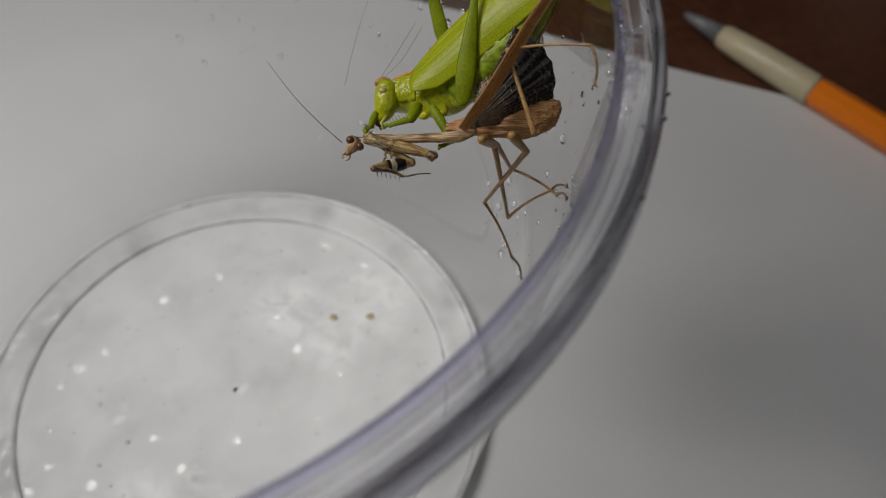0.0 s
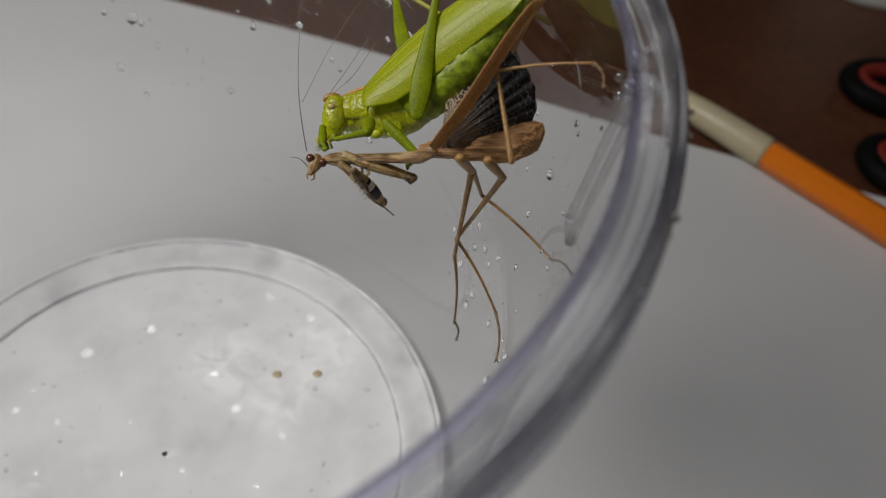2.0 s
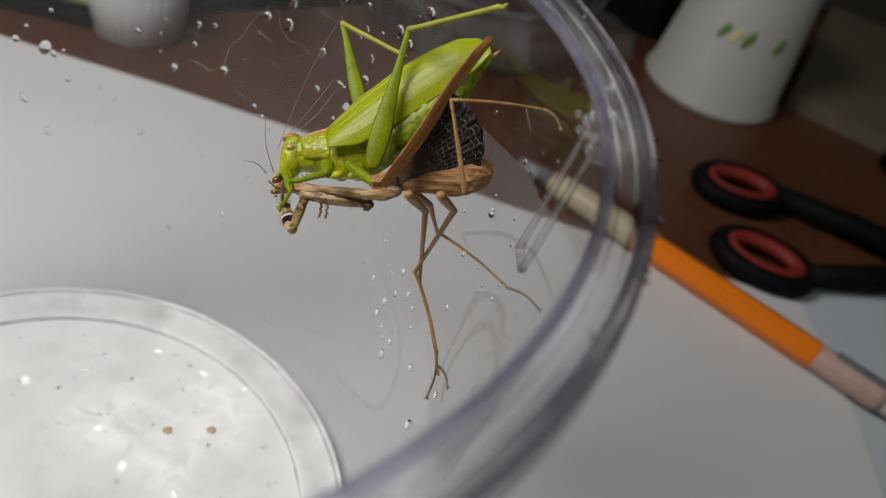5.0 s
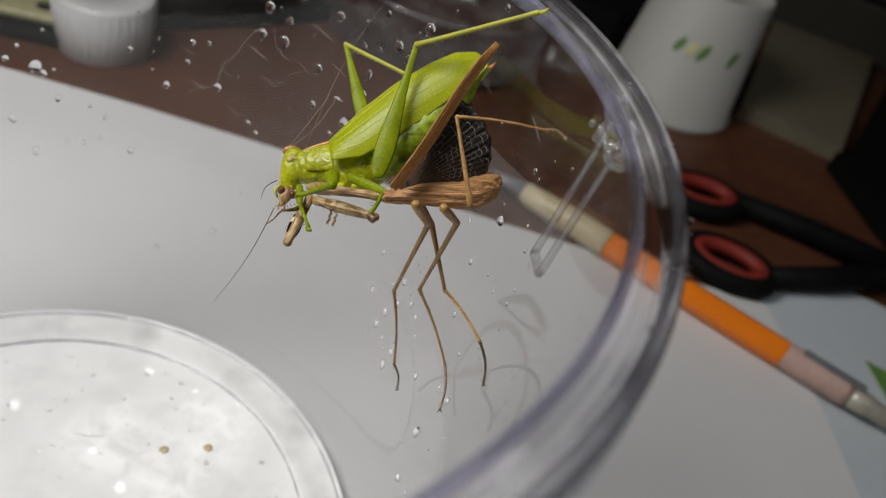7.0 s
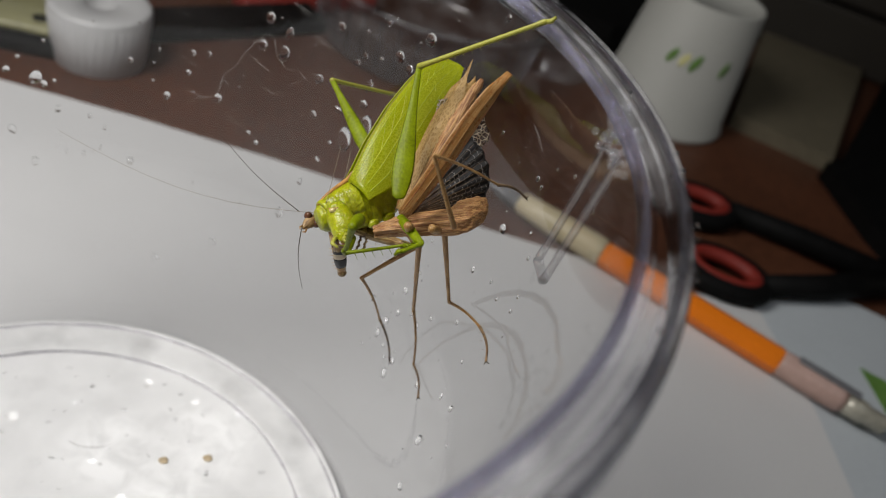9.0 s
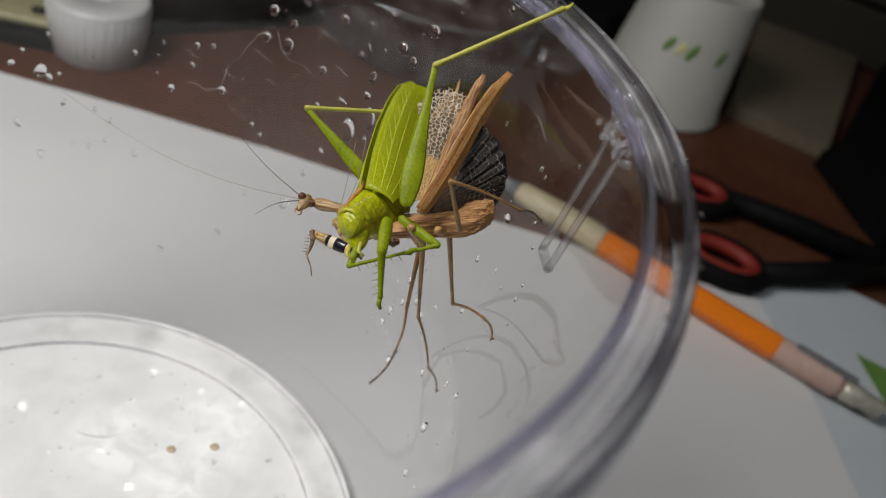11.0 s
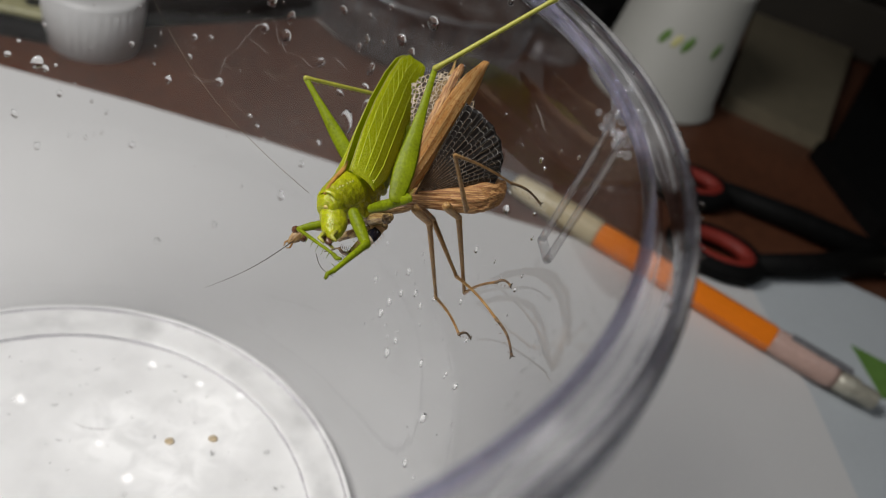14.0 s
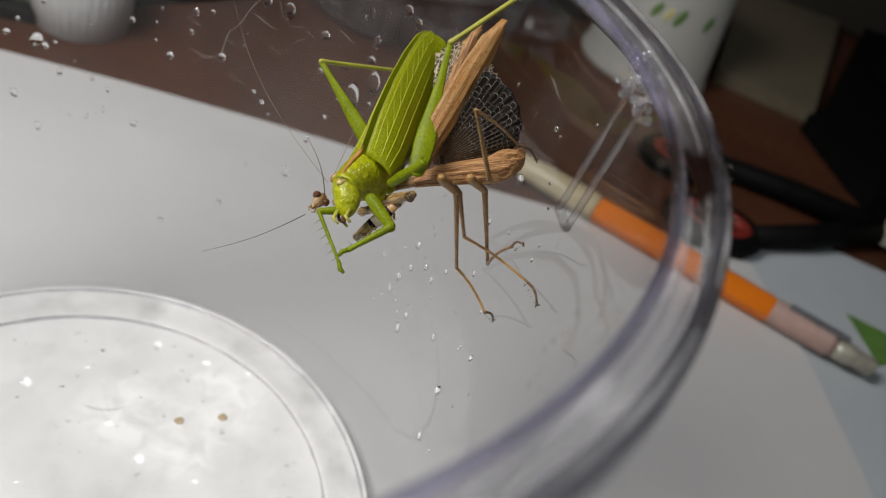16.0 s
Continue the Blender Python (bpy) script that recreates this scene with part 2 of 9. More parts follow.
def slab(outline, z0, z1, bm=None):
    """A flat plate with the given outline."""
    bm = bm or bmesh.new()
    lo = [bm.verts.new((x, y, z0)) for x, y in outline]
    hi = [bm.verts.new((x, y, z1)) for x, y in outline]
    bm.faces.new(lo[::-1])
    bm.faces.new(hi)
    for i in range(len(lo)):
        j = (i + 1) % len(lo)
        bm.faces.new((lo[i], lo[j], hi[j], hi[i]))
    return bm


def shell(fn, nu, nv, thick):
    """A thin curved plate: fn(u, v) gives its middle surface, u and v from 0 to 1."""
    bm = bmesh.new()
    pts = [[Vector(fn(i / nu, j / nv)) for j in range(nv + 1)] for i in range(nu + 1)]
    faces = []
    for side in (0.5, -0.5):
        g = []
        for i in range(nu + 1):
            row = []
            for j in range(nv + 1):
                du = pts[min(i + 1, nu)][j] - pts[max(i - 1, 0)][j]
                dv = pts[i][min(j + 1, nv)] - pts[i][max(j - 1, 0)]
                n = du.cross(dv)
                n = n.normalized() if n.length > 1e-12 else Vector((0, 0, 1))
                row.append(bm.verts.new(pts[i][j] + n * (thick * side)))
            g.append(row)
        faces.append(g)
    a, b = faces
    for i in range(nu):
        for j in range(nv):
            bm.faces.new((a[i][j], a[i + 1][j], a[i + 1][j + 1], a[i][j + 1]))
            bm.faces.new((b[i][j], b[i][j + 1], b[i + 1][j + 1], b[i + 1][j]))
        bm.faces.new((a[i][0], b[i][0], b[i + 1][0], a[i + 1][0]))
        bm.faces.new((a[i][nv], a[i + 1][nv], b[i + 1][nv], b[i][nv]))
    for j in range(nv):
        bm.faces.new((a[0][j], a[0][j + 1], b[0][j + 1], b[0][j]))
        bm.faces.new((a[nu][j], b[nu][j], b[nu][j + 1], a[nu][j + 1]))
    return bm


def rough_up(bm, amount, scale, stretch=(1, 1, 1)):
    """Uneven surface: pushes the points out and in by a noise."""
    bm.normal_update()
    for v in bm.verts:
        p = Vector([c * k for c, k in zip(v.co, stretch)])
        v.co += v.normal * amount * (noise.noise(p * scale) + 0.5 * noise.noise(p * scale * 2.7))
    return bm


def thing(name, label, category, group="", m=None):
    ob = tagged(new(name), label, category, group)
    if m is not None:
        ob.matrix_world = m
    return ob


# ---- the room and the table ----
PAPER_Z = -0.002
tagged(part("floor", box(-1.6, -1.4, -0.78, 1.6, 1.6, -0.75), M_WALL), "dim floor below the table", "floor", kind="structure")
tagged(part("wall_north", box(-1.6, 1.6, -0.75, 1.6, 1.7, 1.7), M_WALL), "dim brown wall behind the table", "wall", kind="structure")
tagged(part("wall_south", box(-1.6, -1.5, -0.75, 1.6, -1.4, 1.7), M_WALL), "dim brown wall behind the viewer", "wall", kind="structure")
tagged(part("wall_east", box(1.6, -1.4, -0.75, 1.7, 1.6, 1.7), M_WALL), "dim brown side wall", "wall", kind="structure")
tagged(part("wall_west", box(-1.7, -1.4, -0.75, -1.6, 1.6, 1.7), M_WALL), "dim brown side wall", "wall", kind="structure")
tagged(part("ceiling", box(-1.6, -1.4, 1.7, 1.6, 1.6, 1.8), M_WALL), "dim ceiling", "ceiling", kind="structure")
table = thing("table", "dark brown wooden table top with a dull sheen", "table")
part("tabletop", box(-0.6, -0.5, -0.033, 0.75, 0.60, -0.003, 0.004), M_TABLE, table, smooth=False)
for x, y in ((-0.55, -0.45), (0.7, -0.45), (-0.55, 0.55), (0.7, 0.55)):
    part("leg", box(x - 0.03, y - 0.03, -0.75, x + 0.03, y + 0.03, -0.033, 0.004), M_TABLE, table, smooth=False)


def sheet(outline, z, mat, name, label):
    """A sheet of paper: a thin plate with a little wave in it."""
    return tagged(part(name, slab(outline, z - 0.0004, z), mat, smooth=False), label, "paper")


sheet([(-0.24, 0.219), (-0.037, 0.1560), (0.004, 0.1445), (0.045, 0.1310), (0.108, 0.1075), (0.197, 0.078), (0.1935, 0.037), (0.186, 0.0), (0.165, -0.075), (0.10, -0.26), (-0.34, -0.12)], PAPER_Z, M_PAPER,
      "paper_sheet", "white sheet of paper under the clear plastic tub")
sheet([(0.17, 0.060), (0.196, 0.080), (0.2019, 0.0886), (0.2060, 0.0905), (0.2103, 0.0961), (0.2334, 0.0922), (0.2534, 0.0785), (0.30, 0.05), (0.27, -0.15), (0.14, -0.12)], PAPER_Z - 0.0006, M_PAPER_BLUE,
      "paper_sheet", "bluish white sheet of paper with a green print")

# ---- the clear tub ----
tub = thing("plastic_tub", "clear round plastic tub, wet inside, with a thick rim", "tub")


def wall_r(z):
    return 0.0545 + 0.113 * z


wall_profile = [(wall_r(z), z) for z in [0.0015 + 0.1000 * i / 24 for i in range(25)]]
part("wall", lathe(wall_profile, 160), M_SHEET, tub)
part("base", lathe([(0.0005, 0.0006), (0.02, 0.0005), (0.044, 0.0004), (0.0459, 0.0006)], 160), M_BASE, tub)
foot = lathe([(0.0459, 0.0006), (0.0463, 0.0012), (0.0470, 0.0014), (0.0484, 0.0012), (0.0508, 0.0010), (0.0521, 0.0010), (0.0532, 0.0012), (0.0545, 0.0015)], 240)
part("foot_ring", rough_up(foot, 0.00016, 420), M_FOOT, tub, "milky raised foot ring")
M_EDGE = clear_sheet("grey_wet_edge", (0.84, 0.83, 0.86), 0.2, scratch=0.5, least=0.10, uneven=0.9)
for r, z, size in ((0.0460, 0.0010, 0.00024), (0.0535, 0.0014, 0.00028)):
    edge = lathe([(r + size * math.cos(a), z + size * math.sin(a)) for a in (2 * math.pi * k / 8 for k in range(8))], 240, closed=True)
    part("foot_edge", rough_up(edge, 0.00022, 260), M_EDGE, tub, "grey wet edge of the foot ring")
part("bead", lathe([(0.0657 + 0.0006 * math.cos(a), 0.1030 + 0.0011 * math.sin(a)) for a in (2 * math.pi * k / 10 for k in range(10))], 220, closed=True), M_BEAD, tub, "violet inner bead of the rim").visible_shadow = False
part("rim", lathe([(0.0660, 0.1015), (0.0664, 0.1022), (0.0676, 0.1022), (0.0684, 0.1028), (0.0692, 0.1038), (0.0700, 0.1040)], 220), M_RIM, tub)
part("skirt", lathe([(0.0690, 0.1036), (0.0698, 0.1042), (0.0706, 0.1038), (0.0709, 0.1026), (0.0707, 0.0990), (0.0703, 0.0986), (0.0700, 0.0992), (0.0700, 0.1020), (0.0694, 0.1030)], 220, closed=True), M_SKIRT, tub, "thick outer lip of the rim")

for r, z, size in ((0.0665, 0.1026, 0.00018), (0.0671, 0.1026, 0.00022), (0.0685, 0.1033, 0.00025), (0.0699, 0.1046, 0.00030), (0.0708, 0.1000, 0.00025)):
    part("ridge", lathe([(r + size * math.cos(a), z + size * math.sin(a)) for a in (2 * math.pi * k / 8 for k in range(8))], 220, closed=True), M_RIDGE, tub, "thin clear ridge of the rim").visible_shadow = False


def on_wall(deg, z, off=0.0):
    a, r = radians(deg), wall_r(z) - off
    return Vector((r * math.cos(a), r * math.sin(a), z))


for deg in (-4.6, -8.4):
    part("rib", tube([on_wall(deg, 0.0803 + 0.0212 * i / 8, -0.0002) for i in range(9)], 0.00058, 10), M_RIB, tub, "clear raised rib")
part("rib", tube([on_wall(-4.6 - 3.8 * i / 6, 0.0803, -0.0002) for i in range(7)], 0.0007, 10), M_RIB, tub, "clear raised rib")
tab = bmesh.new()
for k in range(70):
    deg, z, r = -4.8 + 3.8 * random.uniform(-1, 1), 0.1008 + 0.0026 * random.uniform(-1, 1), random.uniform(0.00018, 0.00065)
    bmesh.ops.create_uvsphere(tab, u_segments=10, v_segments=6, radius=r, matrix=Matrix.Translation(on_wall(deg, z, random.uniform(-0.0022, 0.0004))))
part("mould_mark", tab, M_RIDGE, tub, "bubbly frosted mould mark")

# ---- the pen ----
pen = thing("pen", "orange ballpoint pen with a cream grip and a steel clip end", "pen")
pa, pb = Vector((0.1130, 0.1262, 0.0025)), Vector((0.2088, 0.0302, 0.0025))
pen.matrix_world = Matrix.Translation(pa) @ (pb - pa).to_track_quat("X", "Z").to_matrix().to_4x4()
part("barrel", tube([(0.0445, 0, 0), (0.0455, 0, 0), (0.1030, 0, 0), (0.1040, 0, 0)], [0.0040, 0.0043, 0.0043, 0.0041], 8), M_ORANGE, pen, smooth=False)
part("grip", tube([(0.013, 0, 0), (0.014, 0, 0), (0.025, 0, 0), (0.0435, 0, 0), (0.0445, 0, 0)], [0.0030, 0.0036, 0.0043, 0.0045, 0.0042], 20), M_CREAM, pen)
part("tip", tube([(0, 0, 0), (0.003, 0, 0), (0.013, 0, 0)], [0.0008, 0.0016, 0.0030], 16), M_GREY, pen, "grey cone tip")
end = part("clear_end", tube([(0.104, 0, 0), (0.105, 0, 0), (0.122, 0, 0), (0.124, 0, 0)], [0.0038, 0.0041, 0.0041, 0.0034], 20), M_ORANGE_IN, pen, "clear pinkish barrel end")
part("refill", tube([(0.1045, 0, 0), (0.1235, 0, 0)], [0.0020, 0.0018], 12), M_GREY, end, "dark inner tube seen through the clear end")
part("clip", box(0.108, -0.0012, 0.0040, 0.1265, 0.0012, 0.0050, 0.0003), M_GREY, pen, "dark clip")
part("button", tube([(0.124, 0, 0), (0.1245, 0, 0), (0.1295, 0, 0), (0.130, 0, 0), (0.1355, 0, 0), (0.1362, 0, 0)], [0.0028, 0.0034, 0.0034, 0.0029, 0.0029, 0.0022], 20), M_STEEL, pen, "dull steel button")

cup = thing("paper_cup", "white paper cup with green leaf print, standing mouth down", "cup", m=pose(0.2156, 0.2077, -0.003))
part("body", lathe([(0.0284, 0.0), (0.0291, 0.0012), (0.0285, 0.0026), (0.0276, 0.003), (0.0224, 0.0535), (0.0218, 0.0543), (0.0210, 0.0537), (0.0207, 0.0512), (0.0005, 0.0508)], 64), M_CUP, cup)


def cup_leaf(deg, z, w, h, mat, lean):
    def fn(u, v):
        hh = h * (u - 0.5)
        ww = w * math.sin(math.pi * (0.08 + 0.84 * u)) * (v - 0.5)
        zz = z + hh
        a = radians(deg) + (ww + lean * hh) / 0.025
        r = 0.0276 - (zz - 0.003) * 0.103 + 0.00015
        return (r * math.cos(a), r * math.sin(a), zz)
    return part("leaf_print", shell(fn, 8, 4, 0.0001), mat, cup)


for deg, w, h, mat in ((226, 0.0034, 0.0068, M_GREEN_INK), (238, 0.0034, 0.006, M_YELLOW_INK), (249, 0.0036, 0.0075, M_GREEN_INK), (279, 0.0034, 0.0068, M_GREEN_INK)):
    cup_leaf(deg, 0.033, w, h, mat, 0.35)

# scissors with two finger loops
scissors = thing("scissors", "black scissors with red-lined finger loops", "scissors", m=pose(0, 0, -0.003))


def loop(cx, cy, ax, ay, turn, z, r, n=40):
    c, s = math.cos(radians(turn)), math.sin(radians(turn))
    return [(cx + ax * math.cos(a) * c - ay * math.sin(a) * s, cy + ax * math.cos(a) * s + ay * math.sin(a) * c, z) for a in (2 * math.pi * k / n for k in range(n + 1))]


for cx, cy, turn in ((0.1950, 0.1295, -10), (0.1880, 0.0925, -30)):
    ring = part("finger_loop", tube(loop(cx, cy, 0.0142, 0.0098, turn, 0.0042, 0.004), 0.0034, 12), M_BLACK, scissors)
    part("lining", tube(loop(cx, cy, 0.0112, 0.0070, turn, 0.0054, 0.002), 0.0024, 12), M_RED, ring, "red soft lining")
for pts in (((0.2085, 0.1265), (0.232, 0.114), (0.262, 0.094)), ((0.2000, 0.0860), (0.226, 0.088), (0.262, 0.094))):
    part("shank", tube([(x, y, 0.0055) for x, y in pts], [0.0038, 0.0046, 0.0052], 12), M_BLACK, scissors)
part("blade", slab([(0.262, 0.095), (0.262, 0.085), (0.34, 0.045), (0.345, 0.047)], 0.004, 0.0065), M_STEEL, scissors, smooth=False)
part("pivot", lathe([(0.0005, 0.013), (0.003, 0.0128), (0.0035, 0.012), (0.0035, 0.004)], 24), M_STEEL, scissors).location = (0.262, 0.090, 0)

# things behind the tub
spool = thing("screw_cap", "white plastic screw cap with a hollow in its top", "cap", m=pose(-0.0105, 0.1790, -0.003))
part("shell", lathe([(0.0138, 0.0), (0.0142, 0.0006), (0.0150, 0.008), (0.0158, 0.0185), (0.0152, 0.0196), (0.0140, 0.0198), (0.0052, 0.0198), (0.0046, 0.0190), (0.0044, 0.004), (0.0005, 0.0038)], 48), M_WHITE, spool)
for k in range(36):
    a = 2 * math.pi * k / 36
    part("ridge", tube([(0.0143 * math.cos(a), 0.0143 * math.sin(a), 0.002), (0.0157 * math.cos(a), 0.0157 * math.sin(a), 0.017)], 0.00025, 5), M_WHITE, spool)
tray = thing("yellow_tray", "pale yellow plastic tray with dark holes in a black frame", "tray", m=pose(-0.050, 0.190, -0.003, 0, 0, -8))
part("frame", box(-0.045, -0.014, 0, 0.040, 0.018, 0.005, 0.0015), M_BLACK, tray)
part("plate", box(-0.042, -0.010, 0.0051, 0.034, 0.014, 0.0085, 0.0015), M_YELLOW, tray, "pale yellow plate")
for x, y in ((0.006, 0.004), (0.024, 0.008), (0.022, -0.004), (-0.014, 0.003), (-0.030, 0.006)):
    part("hole", lathe([(0.0022, 0.0086), (0.0024, 0.0090), (0.0018, 0.0091), (0.0005, 0.0088)], 16), M_BLACK, tray).location = (x, y, 0)
bar = thing("black_bar", "long black plastic bar with a red end piece", "bar", m=pose(0.029, 0.213, -0.003, 0, 0, 25.5))
part("body", box(-0.033, -0.008, 0, 0.040, 0.008, 0.007, 0.002), M_BLACK, bar)
part("end_piece", box(0.012, 0.0085, 0, 0.075, 0.021, 0.007, 0.002), M_RED, bar, "red end piece")


def tub_profile(bottom, top, h):
    return [(0.0005, 0.001), (bottom - 0.004, 0.001), (bottom - 0.001, 0.002), (bottom, 0.005), (top - 0.0006, h - 0.005), (top, h - 0.004), (top + 0.003, h - 0.003), (top + 0.0035, h)]


box_tub = thing("cloudy_tub", "low cloudy plastic tub standing empty behind the paper", "tub", m=pose(0.110, 0.229, -0.003))
part("body", lathe(tub_profile(0.045, 0.048, 0.029), 96), M_TUB, box_tub)
part("lip", lathe([(0.0510 + 0.0010 * math.cos(a), 0.0288 + 0.0010 * math.sin(a)) for a in (2 * math.pi * k / 8 for k in range(8))], 96, closed=True), M_TUB, box_tub, "rolled clear lip")
for k in range(40):
    a = 2 * math.pi * k / 40
    part("rib", tube([(0.0453 * math.cos(a), 0.0453 * math.sin(a), 0.006), (0.0477 * math.cos(a), 0.0477 * math.sin(a), 0.024)], 0.0005, 6), M_TUB, box_tub)
lid = thing("clear_lid", "small clear plastic lid lying beside a cloudy tub", "lid", m=pose(0.172, 0.232, -0.003))
part("body", lathe([(0.0005, 0.0075), (0.010, 0.0075), (0.0125, 0.0070), (0.0135, 0.0055), (0.0142, 0.0010), (0.0160, 0.0006), (0.0162, 0.0)], 48), M_TUB, lid)
board = thing("beige_board", "flat beige board lying on the table", "board")
part("body", slab([(0.249, 0.201), (0.286, 0.174), (0.378, 0.281), (0.326, 0.308)], -0.003, 0.004), M_BEIGE, board, smooth=False)
beam = thing("black_stand", "black metal stand with a broad foot on the table", "stand")
part("foot", slab([(0.289, 0.172), (0.396, 0.279), (0.46, 0.25), (0.38, 0.08), (0.273, 0.113), (0.273, 0.125), (0.278, 0.168)], -0.003, 0.005), M_BLACK, beam, smooth=False)
part("post", box(0.345, 0.175, 0.005, 0.405, 0.215, 0.20, 0.003), M_BLACK, beam)
case = thing("black_case", "flat black plastic case lying behind a paper cup", "case")
case_outline = [(0.172, 0.256), (0.198, 0.241), (0.226, 0.246), (0.262, 0.312), (0.222, 0.345), (0.180, 0.300)]
part("body", slab(case_outline, -0.003, 0.009), M_BLACK, case, smooth=False)
cx, cy = sum(x for x, y in case_outline) / 6, sum(y for x, y in case_outline) / 6
part("lid", slab([(cx + 0.97 * (x - cx), cy + 0.97 * (y - cy)) for x, y in case_outline], 0.0092, 0.016), M_BLACK, case, smooth=False)
crate = thing("brown_crate", "dark brown wooden crate at the back of the table", "crate", m=pose(0.376, 0.342, -0.003, 0, 0, -27.5))
for k in range(4):
    z = 0.001 + 0.034 * k
    for y in (-0.05, 0.05):
        part("plank", box(-0.20, y, z, 0.22, y + 0.009, z + 0.031, 0.002), M_CRATE, crate, smooth=False)
    for x in (-0.20, 0.211):
        part("plank", box(x, -0.041, z, x + 0.009, 0.05, z + 0.031, 0.002), M_CRATE, crate, smooth=False)
for x in (-0.19, 0.196):
    for y in (-0.040, 0.035):
        part("corner_post", box(x, y, 0, x + 0.014, y + 0.014, 0.137, 0.002), M_CRATE, crate, smooth=False)
part("bottom", box(-0.176, -0.040, 0.002, 0.196, 0.049, 0.008), M_CRATE, crate, smooth=False)
tagged(part("green_print", slab([(0.2225, 0.0565), (0.2195, 0.0350), (0.243, 0.040)], PAPER_Z - 0.0005, PAPER_Z - 0.0002), M_GREEN_INK, smooth=False), "green triangle printed on the bluish paper", "print")

# water on the tub
dome = bmesh.new()
bmesh.ops.create_uvsphere(dome, u_segments=16, v_segments=10, radius=1)
for v in dome.verts:
    if v.co.z < 0:
        v.co.z *= 0.1
for face in dome.faces:
    face.smooth = True
dome_mesh = bpy.data.meshes.new("drop")
dome.to_mesh(dome_mesh)
dome.free()
dome_mesh.materials.append(M_WATER)
base_mesh = dome_mesh.copy()
base_mesh.materials[0] = M_WET


def drop(m, low=False):
    ob = tagged(new("water_drop", base_mesh if low else dome_mesh), "clear water drop clinging to the plastic tub", "water drop", "water drops in the tub")
    ob.matrix_world = m
    ob.visible_shadow = False


def wall_drops(table_rows):
    """Drops on the wall: degrees, height and size in millimetres."""
    for deg, z, size in table_rows:
        p = on_wall(deg, z / 1000, 0.00005)
        inward = Vector((-p.x, -p.y, 0.113 * p.xy.length)).normalized()
        s = size / 1000 * 1.3
        drop(Matrix.Translation(p) @ inward.to_track_quat("Z", "Y").to_matrix().to_4x4() @ Matrix.Rotation(random.uniform(-0.4, 0.4), 4, "Z") @ Matrix.Diagonal((s * random.uniform(0.75, 1.0), s * random.uniform(0.95, 1.45), s * 0.75, 1)))


wall_drops(((61.6, 79.4, 0.85), (62.0, 74.2, 0.75), (73.4, 68.1, 0.5), (70.7, 68.9, 0.39), (73.8, 64.2, 0.39), (68.1, 61.1, 0.62), (77.0, 58.5, 0.52), (83.5, 63.9, 0.4), (61.5, 56.6, 0.39), (59.7, 55.2, 0.39), (58.0, 53.3, 0.23), (49.6, 52.0, 0.44), (52.0, 43.4, 0.74), (47.4, 58.1, 0.38), (41.8, 88.0, 0.44), (50.4, 66.0, 0.43)))
wall_drops(((44.9, 84.8, 0.35), (19.3, 49.8, 0.56), (18.8, 45.0, 0.51), (20.7, 41.0, 0.63), (15.6, 48.2, 0.45), (21.5, 37.3, 0.64), (13.1, 47.5, 0.35), (10.8, 51.8, 0.34), (15.5, 32.9, 0.69), (-2.7, 37.3, 0.73), (-5.3, 27.9, 0.61), (-6.0, 50.0, 0.45), (7.2, 66.5, 0.36), (4.1, 86.7, 0.36), (2.6, 86.5, 0.24), (-0.4, 81.0, 0.24)))
wall_drops(((-1.3, 69.1, 0.25), (-5.9, 71.7, 0.24), (4.5, 57.8, 0.32), (98.8, 40.8, 0.55), (102.3, 47.6, 0.54), (94.9, 52.1, 0.47), (89.7, 51.3, 0.3), (87.1, 49.3, 0.3), (82.3, 43.1, 0.6), (93.5, 43.3, 0.3), (90.6, 43.3, 0.3), (87.8, 44.9, 0.3), (75.8, 21.4, 0.64), (64.4, 29.8, 0.61), (98.4, 58.0, 0.93), (97.1, 56.9, 0.47)))
wall_drops(((102.8, 59.3, 0.46), (101.0, 61.8, 0.35), (97.1, 65.1, 0.34), (95.5, 57.7, 0.29), (22.8, 100.0, 0.44), (2.0, 69.2, 0.21), (-5.6, 74.2, 0.2), (25.9, 41.9, 0.48), (14.8, 36.8, 0.47), (5.8, 41.1, 0.4)))
for deg, z, w, h in ((43.4, 65.0, 1.26, 2.29), (40.2, 69.4, 1.14, 2.14), (38.3, 84.0, 0.91, 1.14), (35.9, 83.0, 0.69, 1.03), (34.0, 89.6, 1.03, 1.14), (42.0, 76.4, 0.63, 1.26), (44.2, 80.7, 0.46, 0.86),
                     (45.2, 78.9, 0.51, 0.74), (41.3, 81.8, 0.40, 0.46), (58.1, 74.2, 0.97, 1.43), (49.6, 83.3, 0.80, 0.86), (58.0, 78.0, 0.69, 1.26), (51.1, 72.7, 0.69, 0.97), (41.9, 72.9, 0.74, 0.74), (46.2, 69.3, 0.86, 0.57), (45.9, 62.6, 0.40, 0.46), (39.8, 65.3, 0.46, 0.51), (5.5, 76.3, 0.74, 0.74)):
    p = on_wall(deg, z / 1000, 0.00005)
    inward = Vector((-p.x, -p.y, 0.113 * p.xy.length)).normalized()
    drop(Matrix.Translation(p) @ inward.to_track_quat("Z", "Y").to_matrix().to_4x4() @ Matrix.Rotation(random.uniform(-0.25, 0.25), 4, "Z") @ Matrix.Diagonal((1.05 * w / 1000, 1.05 * h / 1000, 0.75 * min(w, h) / 1000, 1)))
